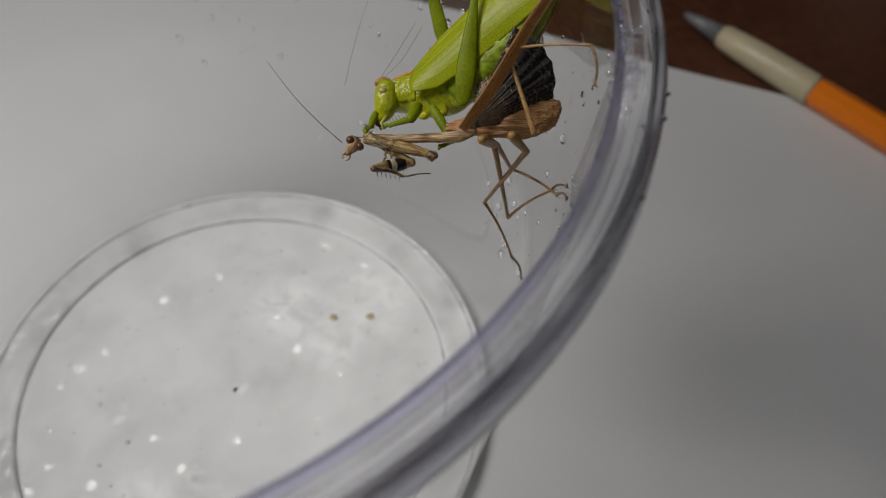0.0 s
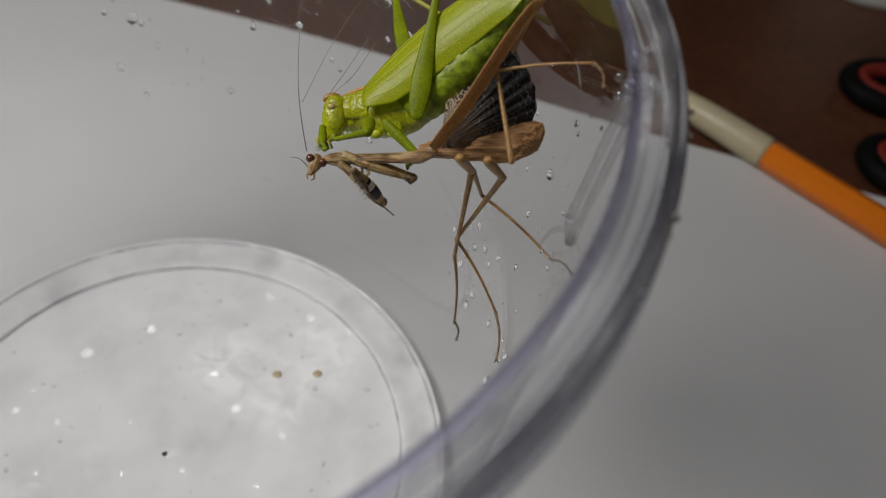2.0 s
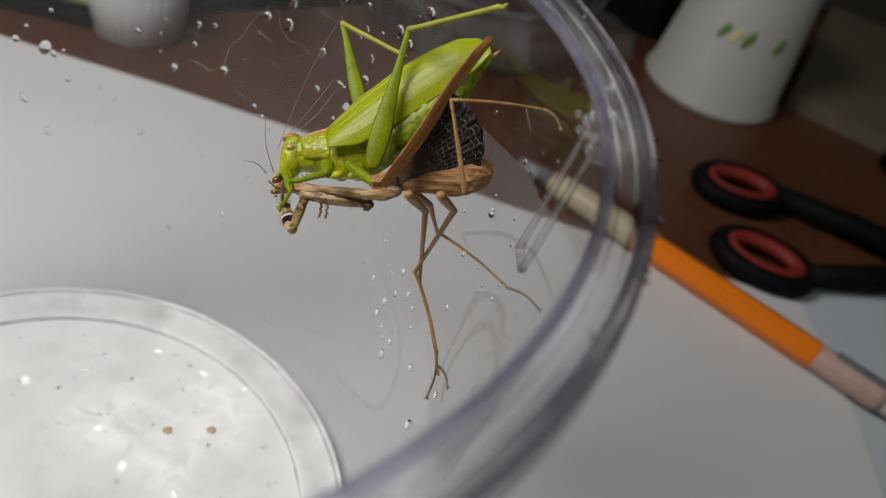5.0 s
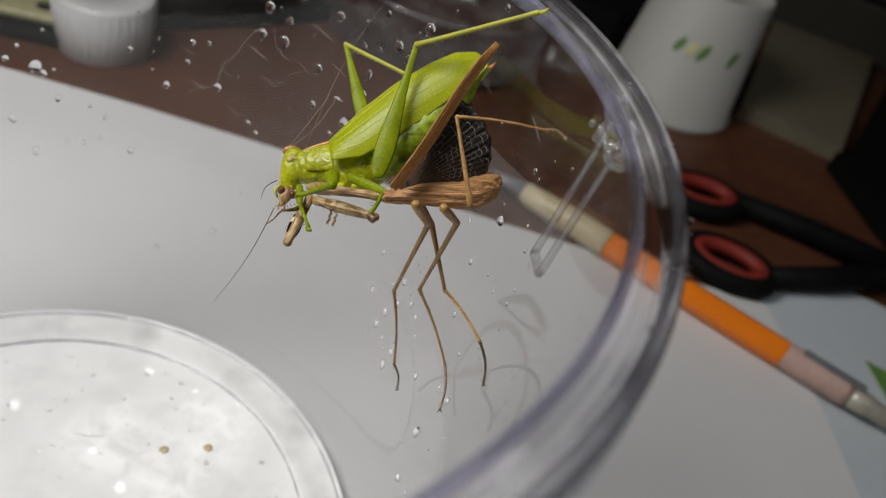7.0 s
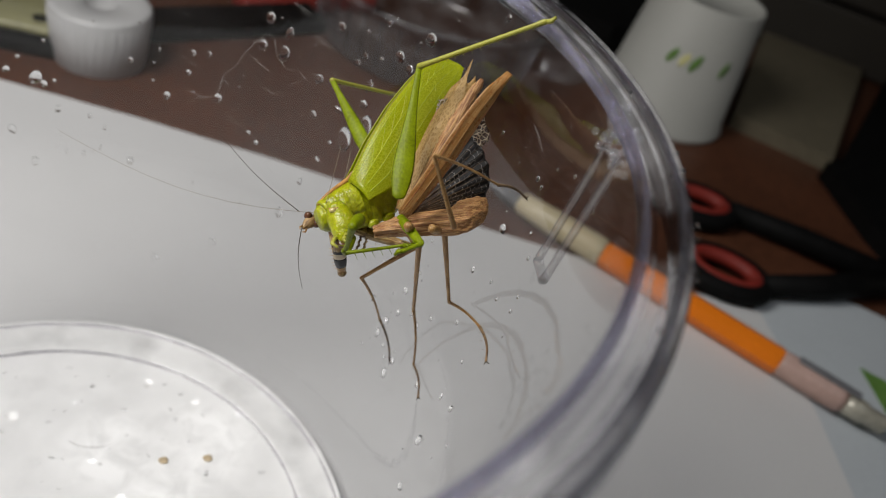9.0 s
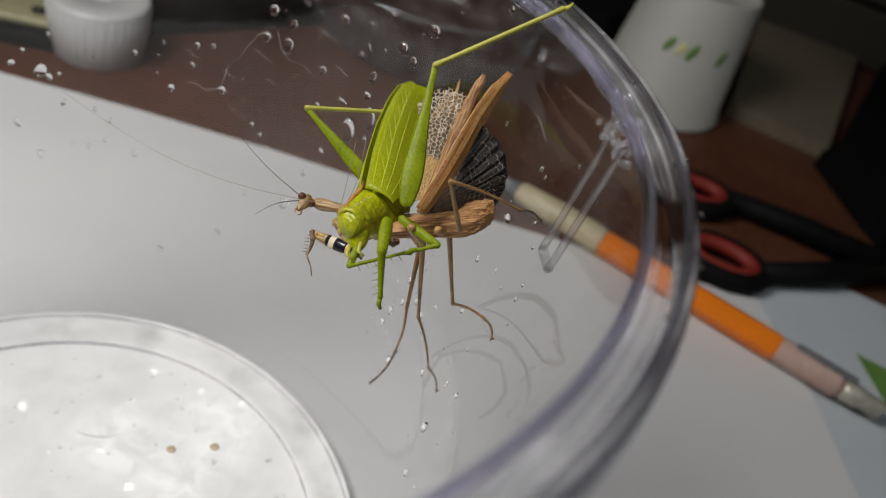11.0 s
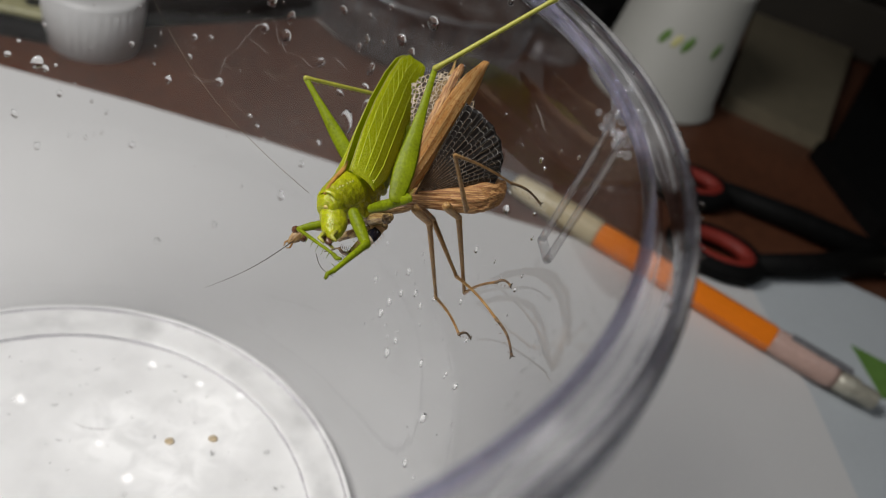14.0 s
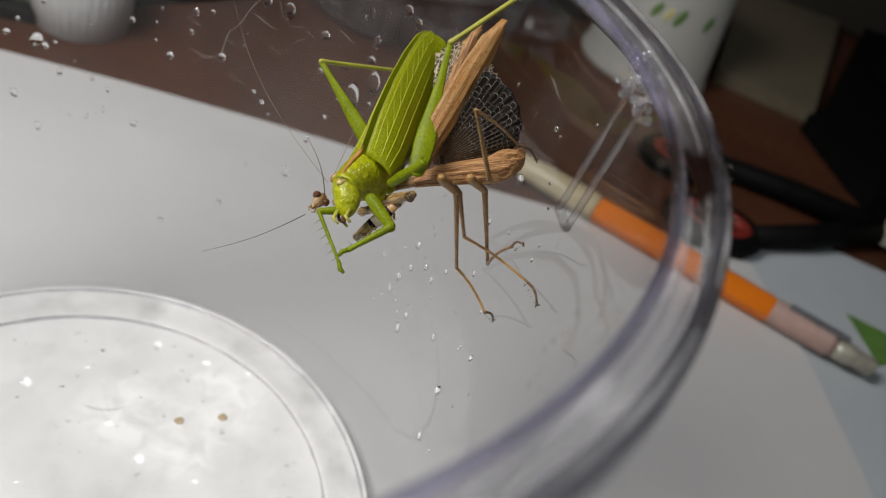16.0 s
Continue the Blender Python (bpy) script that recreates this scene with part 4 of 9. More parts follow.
def pronotum(u, v):
    a = (v - 0.42) * 3.3
    x, y, ry, rz = -52 + 60 * u + 6 * math.sin(3 * v) * u, -41 + 2 * u, 23 + 17 * u ** 0.7, 19 + 15 * u ** 0.5
    fold = 0.9 * math.sin(26 * u) * (1 - u)
    return ((x - 5 * math.cos(a)) * KU, (y + math.cos(a) * (ry + fold)) * KU, (-20 + math.sin(a) * (rz + fold)) * KU)


part("pronotum", shell(pronotum, 36, 24, 0.00015), M_GREEN, katydid, "glossy green neck shield with pale folds")
# small bumps whose pale colour stands in for glossy highlights on the shield
for k in range(6):
    u = 0.24 + 0.11 * k + 0.03 * math.sin(5 * k)
    x, y, z = pronotum(u, 0.60 + 0.012 * k)
    part("bump", blob(x / KU, y / KU, z / KU, 1.5 + 0.5 * (k % 3), 2.2 + 0.5 * (k % 2), 1.2, KU, 20, 10), M_PALEGLINT, katydid, "small pale bump, painted like a glossy highlight")
part("pronotum_stripe", body([(-58, -20, -20, 2), (-46, -13, -20, 3), (-26, -5, -20, 3.5), (-8, 0, -20, 4), (6, 4, -20, 4.5), (22, 15, -20, 2.5)], 10, unit=KU), M_OCHRE, katydid, "ochre brown stripe along the back")


def hp(x, y, z):
    """Head points: down the face, towards the neck, and out to the side."""
    return ((-(y + 32)) * KU, (x + 45) * KU, (z + 20) * KU)


def head_body(rows, n=18, flat=0.75):
    return body([(*[c / KU for c in hp(x, y, z)], r) for x, y, z, r in rows], n, unit=KU, flat=flat)


head = part("head", rough_up(head_body([(-60, -12, -20, 7), (-60, -19, -20, 16), (-59, -36, -20, 21), (-57, -56, -20, 23), (-60, -74, -20, 18.5), (-64, -87, -20, 11), (-66, -93, -20, 5)], 28, 0.85), 0.00005, 600), M_GREEN, katydid, "smooth green face")
for z in (-3, -37):
    eye = bmesh.new()
    bmesh.ops.create_uvsphere(eye, u_segments=14, v_segments=8, radius=1, matrix=Matrix.Translation(hp(-66, -35, z)) @ Matrix.Diagonal((5 * KU, 6.5 * KU, 4 * KU, 1)))
    part("eye", eye, M_KEYE, head, "small pale brown eye")
    part("brow", head_body([(-72, -30, z, 1.2), (-64, -32, z, 1.9), (-56, -34, z, 1.2)], 8), M_OCHRE, head, "ochre band above the eye")
part("crown", head_body([(-80, -26, -20, 3), (-76, -19, -20, 5.5), (-66, -14, -20, 6), (-54, -14, -20, 4)], 12), M_OCHRE, head, "ochre crown")
for z, up in ((-8, 0), (-32, 14)):
    part("antenna", tube(curve([hp(-74, -16, z), hp(-50 + up, 30, z), hp(-18 + up, 98, z - 8)], 8), [0.00004] * 16 + [0.00002], 6), M_ANT, head)
for x, z in ((-74, -10), (-60, -30), (-54, -8)):
    part("palp", tube([hp(x, -82, z), hp(x - 8, -95, z + 6), hp(x - 1, -106, z + 8)], [0.00032, 0.0003, 0.00018], 8), M_SHIN, head)
part("jaw", head_body([(-70, -84, -20, 8), (-68, -94, -18, 7), (-64, -100, -16, 3)], 10), M_BROW, head, "dark brown jaws")


def wing_edges(u):
    """Upper and lower edge of the folded wing along its length."""
    x = [0, 0.2, 0.4, 0.6, 0.8, 0.92, 1.0]
    top = [(2, 4), (57, 57), (119, 105), (180, 141), (228, 161), (262, 162), (280, 150)]
    low = [(10, -34), (62, -28), (112, 0), (166, 36), (222, 78), (258, 104), (284, 134)]
    t = [float(np.interp(u, x, [p[k] for p in top])) for k in (0, 1)]
    l = [float(np.interp(u, x, [p[k] for p in low])) for k in (0, 1)]
    return t, l


def folded_wing(z0, sign):
    def fn(u, v):
        uu = 1 - (1 - u) ** 1.25
        t, l = wing_edges(uu)
        bulge = 14 * math.sin(math.pi * min(1, 0.12 + 0.85 * v)) * (1 - 0.55 * uu)
        ripple = 0.22 * math.sin(18 * v + 3 * u) * (1 - v)
        roof = 42 * v ** 0.8 * (1 - 0.5 * uu)
        return ((t[0] + (l[0] - t[0]) * v) * KU, (t[1] + (l[1] - t[1]) * v) * KU, (z0 + sign * (0.6 * bulge + ripple + roof)) * KU)
    return fn


for z0, sign in ((-9, 1), (-15, -1)):
    wing = part("wing", shell(folded_wing(z0, sign), 40, 20, 0.00012), M_TEGMEN, katydid, "leaf-green folded wing with fine veins")
    fn = folded_wing(z0 + sign * 0.8, sign)
    for v0, v1 in ((0.12, 0.03), (0.34, 0.22), (0.52, 0.42), (0.74, 0.66)):
        part("vein", tube([fn(0.03 + 0.9 * i / 20, v0 + (v1 - v0) * i / 20) for i in range(21)], [0.000068 - 0.0000024 * i for i in range(21)], 6), M_VEIN, wing)
    for k in range(9):
        u0, v0 = 0.10 + 0.085 * k, 0.34 - 0.012 * k
        part("vein", tube([fn(u0 + 0.12 * i / 8, v0 - (v0 - 0.02) * (i / 8) ** 1.3) for i in range(9)], [0.000045 - 0.000003 * i for i in range(9)], 5), M_VEIN, wing)
    part("wing_edge", tube([fn(i / 24, 0.0) for i in range(25)], 0.00007, 6), M_SHIN, wing, "pale wing edge")
ovi = part("ovipositor", body([(258, 112, -22, 9), (272, 124, -22, 8), (282, 132, -22, 6), (288, 137, -22, 4)], 10, unit=KU, flat=0.5), M_SHIN, katydid, "green blade at the tail")
part("tip", body([(286, 135, -22, 4), (292, 140, -22, 3), (298, 146, -22, 1)], 8, unit=KU, flat=0.5), M_OVI, ovi, "orange brown tip")

katydid_antenna = limb("antenna", 0.04030, (0.00004, 0.000022, 0.000014), M_ANT, katydid, bend=0.003, n=6, knob=1.0)
K_LEN = {"hind_near": (20.07, 19.04), "hind_far": (16.06, 13.94), "mid_near": (6.68, 2.7), "fore_near": (4.93, 6.19), "fore_far": (3.68, 7.87)}
K_RAD = {"hind_near": ((0.85, 1.38, 1.30, 1.02, 0.74, 0.53, 0.42, 0.36), (0.38, 0.33)), "hind_far": ((0.8, 1.05, 0.95, 0.68, 0.46, 0.38), (0.34, 0.30)),
         "mid_near": ((0.55, 0.72, 0.62, 0.5), (0.34, 0.26)), "fore_near": ((0.7, 0.85, 0.75, 0.62), (0.55, 0.42, 0.3)), "fore_far": ((0.45, 0.55, 0.4), (0.28, 0.2))}
katydid_legs = {}
for key in K_LEN:
    (lf, lt), (rf, rt) = K_LEN[key], K_RAD[key]
    femur = limb("femur", lf / 1000, [r / 1000 for r in rf], M_LEG, katydid, flat=0.32 if "hind" in key else 0.6, knob=1.0, n=16, ridge=0.10 if "hind" in key else 0.06)
    tibia = limb("tibia", lt / 1000, [r / 1000 for r in rt], M_SHIN if "hind" in key else M_LEG, katydid, spines=12 if "hind" in key else 6, spine_len=0.0004 if "hind" in key else 0.0009)
    foot = bmesh.new()
    tube([(lt / 1000, 0, 0), (lt / 1000 + 0.0009, -0.0002, 0), (lt / 1000 + 0.0016, 0.0001, 0)], [0.0003, 0.00034, 0.0002], 8, foot)
    part("foot", foot, M_SHIN if "hind" in key else M_LEG, tibia)
    katydid_legs[key] = {"femur": femur, "tibia": tibia}

# the mantis, drawn in units of 0.078 mm round its hip
MU = 7.76e-5
mantis = thing("mantis", "brown mantis with raised wings, held by a katydid", "insect")
trunk = body([(-146, 3, 0, 9), (-118, 6, 0, 14), (-85, 8, 0, 20), (-45, 6, 0, 22), (-10, 6, 0, 24), (10, 10, -6, 27), (22, 15, -12, 28), (33, 21, -16, 27), (42, 29, -19, 23), (49, 37, -21, 16), (53, 45, -22, 7)], 72, steps=14, flat=0.8, unit=MU)
part("thorax", rough_up(rough_up(trunk, 0.00032, 1500, (0.06, 1, 1)), 0.00010, 500), M_BARK, mantis, "bark-brown streaked thorax")
mantis_abdomen = part("abdomen", rough_up(body([(-6, 0, 0, 15), (40, -3, 0, 17), (110, -2, 0, 15), (180, 2, 0, 13), (240, 0, 0, 10), (268, -2, 0, 8), (282, -3, 0, 4)], 16, steps=6, flat=0.7, unit=MU, wave=0.05), 0.0002, 900), M_BARK, mantis, "brown abdomen curled up behind the wings")


def blade(length, width, fray=0.0):
    def fn(u, v):
        w = width * (0.28 + 0.72 * math.sin(math.pi * min(1, 0.12 + 0.80 * u)) ** 0.7) * (1 - 0.55 * max(0, u - 0.85) / 0.15)
        y = (v - 0.45) * w
        torn = 1 - fray * abs(math.sin(5.2 * v + 0.6)) * max(0, u - 0.6) / 0.4
        pleat = 0.012 * width * math.sin(22 * v) * math.sin(math.pi * u)
        return (length * u * torn, y, 0.22 * width * math.cos((v - 0.5) * 3) + 0.07 * width * math.sin(6 * u) + pleat)
    return fn


def forewing(length, width, mat, fray, label):
    fn = blade(length, width, fray)
    ob = part("forewing", shell(fn, 40, 24, 0.00010), mat, mantis, label)
    for v in (0.03, 0.36, 0.68, 0.97):
        part("vein", tube([Vector(fn(0.02 + 0.93 * i / 16, 0.45 + (v - 0.45) * (0.75 + 0.25 * i / 16))) + Vector((0, 0, 0.00007)) for i in range(17)], [0.000055 - 0.0000025 * i for i in range(17)], 5), mat if 0.1 < v < 0.9 else M_RUST, ob)
    return ob


forewing_near = forewing(0.02388, 0.0038, M_BLADE, 0.0, "tan leathery forewing, raised")
forewing_far = forewing(0.02532, 0.0062, M_BLADEPALE, 0.16, "pale netted forewing with a frayed end")


def fan(length, a0, a1, k0, k1):
    def fn(u, v):
        a = radians(a0 + (a1 - a0) * v)
        r = length * (0.03 + 0.97 * u) * (k0 + (k1 - k0) * v + 0.10 * math.sin(math.pi * v)) * (1 - 0.008 * u * (1 + math.cos(40 * v)))
        return (r * math.cos(a), r * math.sin(a), 0.03 * length * math.sin(58 * v) * u * 0.22 + 0.10 * length * math.sin(math.pi * v) * u)
    return fn


def hindwing(length, angles, mat, label):
    fn = fan(length, *angles)
    ob = part("hindwing", shell(fn, 24, 72, 0.00008), mat, mantis, label)
    for k in range(17):
        v = 0.02 + 0.96 * k / 16
        part("vein", tube([Vector(fn(0.05 + 0.92 * i / 12, v)) + Vector((0, 0, 0.00008)) for i in range(13)], [0.000045 - 0.0000025 * i for i in range(13)], 5), M_DUSK, ob)
    return ob


hindwing_near = hindwing(0.01347, (-34, 27, 0.80, 1.12), M_FAN, "black fan-shaped hindwing with a white net")
hindwing_far = hindwing(0.01982, (-22, 14, 0.85, 0.9), M_FANPALE, "smoky see-through hindwing with a pale net")

prothorax = part("prothorax", rough_up(body([(-40, -15, 0, 5), (-34, -12, 0, 9), (-18, -6, 0, 11), (-5, -1, 0, 11), (23, 0, 0, 10), (81, 0, 0, 8), (127, 1, 0, 9), (156, 1, 0, 12), (176, 1, 0, 10), (188, 1, 0, 6)], 36, steps=10, unit=MU, flat=0.9), 0.00012, 1500, (0.12, 1, 1)), M_NECK, mantis, "long slender brown neck shield")
mantis_head = part("head", body([(-4, 0, 0, 6), (4, 0, 0, 11), (14, 0, 0, 12), (26, -1, 0, 8), (36, -2, 0, 3)], 14, unit=MU, flat=0.75), M_NECK, mantis, "small triangular brown head")
for s in (1, -1):
    part("eye", blob(8, s * 11, 3, 8, 8, 9, MU), M_EYE, mantis_head)
for s in (1, -1):
    part("palp", tube([(30 * MU, s * 4 * MU, 0), (40 * MU, s * 7 * MU, 4 * MU), (46 * MU, s * 3 * MU, 6 * MU)], [0.00016, 0.00014, 0.00008], 6), M_LIMB, mantis_head)
antenna_long = limb("antenna", 0.0162, (0.00007, 0.000025), M_DARKLINE, mantis, bend=0.0006, n=6, knob=1.0)
antenna_second = limb("antenna", 0.00927, (0.00008, 0.00003), M_DARKLINE, mantis, bend=-0.0006, n=6, knob=1.0)

M_LEN = {"P": (7.95, 17.87, 14.44, 6.85), "S": (5.87, 16.78, 12.34, 7.07), "Q": (7.04, 11.06, 17.52, 10.19), "T": (0, 11.6, 11.95, 6.69)}
mantis_legs = {}
for key, (lc, lf, lt, ls) in M_LEN.items():
    mat, thin = M_LIMB, 0.8 if key == "T" else 0.95
    leg = {"femur": limb("femur", lf / 1000, [thin * r for r in (0.00046, 0.00039, 0.00031, 0.00028)], mat, mantis, knob=1.1, n=12, ridge=0.05),
           "tibia": limb("tibia", lt / 1000, [thin * r for r in (0.00027, 0.00021, 0.00019)], mat, mantis, bend=0.0004 * thin),
           "tarsus": limb("tarsus", ls / 1000, (0.00022, 0.00018, 0.00016), M_DUSK, mantis, bend=0.0005, spines=4, spine_len=0.0002)}
    if lc:
        leg["coxa"] = limb("coxa", lc / 1000, (0.00062, 0.00064, 0.00055, 0.00046), M_LIMB, mantis, knob=1.0, n=12, ridge=0.05)
    claw = bmesh.new()
    for s in (1, -1):
        tube([(ls / 1000, 0, 0), (ls / 1000 + 0.0004, s * 0.0002, 0.0001), (ls / 1000 + 0.0006, s * 0.0004, 0)], [0.00012, 0.00009, 0.00003], 6, claw)
    part("claw", claw, M_DARKLINE, leg["tarsus"])
    mantis_legs[key] = leg

THIGH = (0.00040, 0.00072, 0.00090, 0.00092, 0.00082, 0.00066, 0.00042)
grasp = {"coxa": limb("front_coxa", 0.00770, (0.0006, 0.0007, 0.00055), M_MOTTLE, mantis),
         "femur": limb("front_femur", 0.00790, THIGH, M_TAN, mantis, spines=9, spine_len=0.0006, flat=0.55, side=1, n=14, label="spiny grasping thigh with black and cream spots"),
         "tibia": limb("front_tibia", 0.00446, (0.00042, 0.0003, 0.00018), M_DUSK, mantis, spines=6, spine_len=0.0006, bend=0.0003)}
for x0, x1, mat in ((0.0016, 0.0036, M_BLACKSPOT), (0.0036, 0.0046, M_CREAMSPOT), (0.0046, 0.0052, M_BLACKSPOT), (0.0052, 0.0078, M_MOTTLE)):
    xs = [x0 + (x1 - x0) * i / 6 for i in range(7)]
    part("band", tube([(x, 0, 0) for x in xs], [1.03 * float(np.interp(x / 0.0079, [k / 6 for k in range(7)], THIGH)) for x in xs], 16, None, 0.57), mat, grasp["femur"])
part("tarsus", tube([(0.0043, 0, 0), (0.0052, 0.0002, 0.0001), (0.0066, 0.0009, 0.0002), (0.0084, 0.0014, 0.0002)], [0.00017, 0.00013, 0.00011, 0.00008], 8), M_DUSK, grasp["tibia"], "thin dark foot")
grasp_folded = limb("front_coxa", 0.00977, (0.0006, 0.0009, 0.0008, 0.0005), M_MOTTLE, mantis, spines=5, spine_len=0.0004, label="mottled folded foreleg")
folded = bmesh.new()
tube([(0.0088, 0, 0.0002), (0.0096, -0.0003, 0.0004), (0.0100, 0.0001, 0.0006)], [0.0006, 0.0007, 0.0003], 8, folded)
part("joint", folded, M_DUSK, grasp_folded)
for x in (0.0028, 0.0037):
    toe = bmesh.new()
    for k in range(5):
        blob((x + 0.00012 * (k % 2)) / MU, (-0.0008 - 0.00042 * k) / MU, 0.0002 / MU, 0.00021 / MU, 0.00027 / MU, 0.00021 / MU, MU, 0, 10, toe)
    for side in (1, -1):
        tube([(x, -0.0026, 0.0002), (x + side * 0.0003, -0.0030, 0.0002)], [0.00008, 0.00003], 5, toe)
    part("tarsus", toe, M_MOTTLE, grasp_folded, "beaded dangling foot")


def rows(table):
    # seconds, millimetres and degrees to poses
    return [(t, pose(x / 1000, y / 1000, z / 1000, rx, ry, rz)) for t, x, y, z, rx, ry, rz in table]


def motions():
    walk(mantis, rows([
        (0, 56.72, 3.27, 81.32, 50.2, -15.5, -10.3), (0.5, 55.92, 4.03, 81.82, 50.2, -15.5, -10.3), (1, 55.55, 4.18, 81.81, 50.2, -15.5, -10.3),
        (1.5, 55.95, 4.11, 81.94, 50.2, -15.5, -10.3), (2, 55.72, 4.13, 81.84, 50.2, -15.5, -10.3), (2.5, 55.41, 4, 81.54, 50.2, -15.5, -10.3),
        (3, 55.55, 3.96, 81.57, 50.2, -15.5, -10.3), (3.5, 55.51, 3.96, 81.55, 50.2, -15.5, -10.3), (4, 55.48, 4.04, 81.63, 50.2, -15.5, -10.3),
        (4.5, 55.74, 4.11, 81.83, 50.2, -15.5, -10.3), (4.7, 55.77, 4.09, 81.82, 50.2, -15.5, -10.3), (6.8, 55.36, 3.93, 81.43, 50.2, -15.5, -10.3),
        (7, 55.48, 3.8, 81.34, 50.2, -15.5, -10.3), (7.5, 55.39, 3.7, 81.17, 50.2, -15.5, -10.3), (8, 55.17, 3.64, 81, 50.2, -15.5, -10.3),
        (8.5, 55.18, 3.65, 81.02, 50.2, -15.5, -10.3), (9, 53.77, 2.47, 78.93, 48.9, -20, -6.2), (9.2, 54.21, 2.11, 78.72, 48.4, -21.5, -4.8),
        (11.3, 54.11, 1.19, 77.59, 49.2, -19.3, -6.9), (11.5, 54.08, 1.11, 77.49, 49.2, -19.3, -6.9), (12, 54.15, 1.04, 77.43, 49.2, -19.3, -6.9),
        (12.5, 54.21, 1.14, 77.58, 49.2, -19.3, -6.9), (13, 54.08, 1.16, 77.54, 49.3, -18.9, -7.3), (13.5, 54.4, 1.12, 77.66, 49.4, -18.5, -7.6),
        (14, 55.35, 2.4, 79.63, 50.5, -13.9, -11.6), (14.5, 55.42, 2.57, 79.86, 50.2, -15.5, -10.3), (15, 55.64, 2.49, 79.87, 49.8, -17, -9),
        (15.5, 55.77, 2.5, 79.96, 49.4, -18.5, -7.6), (16, 56.18, 2.31, 79.93, 48.9, -20, -6.2),
    ]))
    walk(katydid, rows([
        (0, 40, 17.63, 77.63, 50.2, -15.5, -10.3), (0.5, 39.23, 18.6, 78.39, 50.2, -15.5, -10.3), (1, 38.77, 18.44, 77.97, 50.2, -15.5, -10.3),
        (1.5, 37.46, 18.62, 77.53, 50.2, -15.5, -10.3), (2, 36.9, 19.37, 78.14, 50.2, -15.5, -10.3), (2.5, 36.98, 19.48, 78.31, 50.2, -15.5, -10.3),
        (3, 37.54, 19.12, 78.16, 50.2, -15.5, -10.3), (3.5, 37.68, 18.76, 77.8, 50.2, -15.5, -10.3), (4, 38.16, 18.52, 77.76, 50.2, -15.5, -10.3),
        (4.5, 39.2, 17.95, 77.61, 50.2, -15.5, -10.3), (4.7, 39.16, 18.12, 77.78, 50.2, -15.5, -10.3), (6.8, 38.02, 18.66, 77.86, 50.2, -15.5, -10.3),
        (7, 37.93, 18.56, 77.69, 50.2, -15.5, -10.3), (7.5, 37.93, 18.46, 77.58, 50.2, -15.5, -10.3), (8, 37.95, 18.42, 77.54, 50.2, -15.5, -10.3),
        (8.5, 37.94, 18.18, 77.26, 50.2, -15.5, -10.3), (9, 39.89, 10.92, 77.79, 50.8, -8.8, 26.6), (9.2, 40.57, 8.38, 78.38, 48, 6.6, 40.4),
        (11.3, 41.28, 7.49, 77.7, 45.6, 10.7, 47), (11.5, 41.24, 7.43, 77.6, 45.4, 11.1, 47.7), (12, 41.66, 6.96, 77.26, 46, 10.9, 47.7),
        (12.5, 41.31, 7.42, 77.62, 46.5, 10.8, 47.7), (13, 41.53, 7.58, 77.92, 47.1, 10.6, 47.7), (13.5, 41.43, 7.84, 78.17, 47.6, 10.5, 47.7),
        (14, 39.07, 8.7, 78.03, 61.6, 8.3, 48.3), (14.5, 39.14, 8.61, 77.94, 63.5, 8.3, 48), (15, 39.36, 8.06, 77.41, 64, 6.9, 47.4),
        (15.5, 39.38, 8.02, 77.38, 64.6, 5.9, 46.9), (16, 39.39, 7.59, 76.87, 65.3, 4.8, 46.4),
    ]))
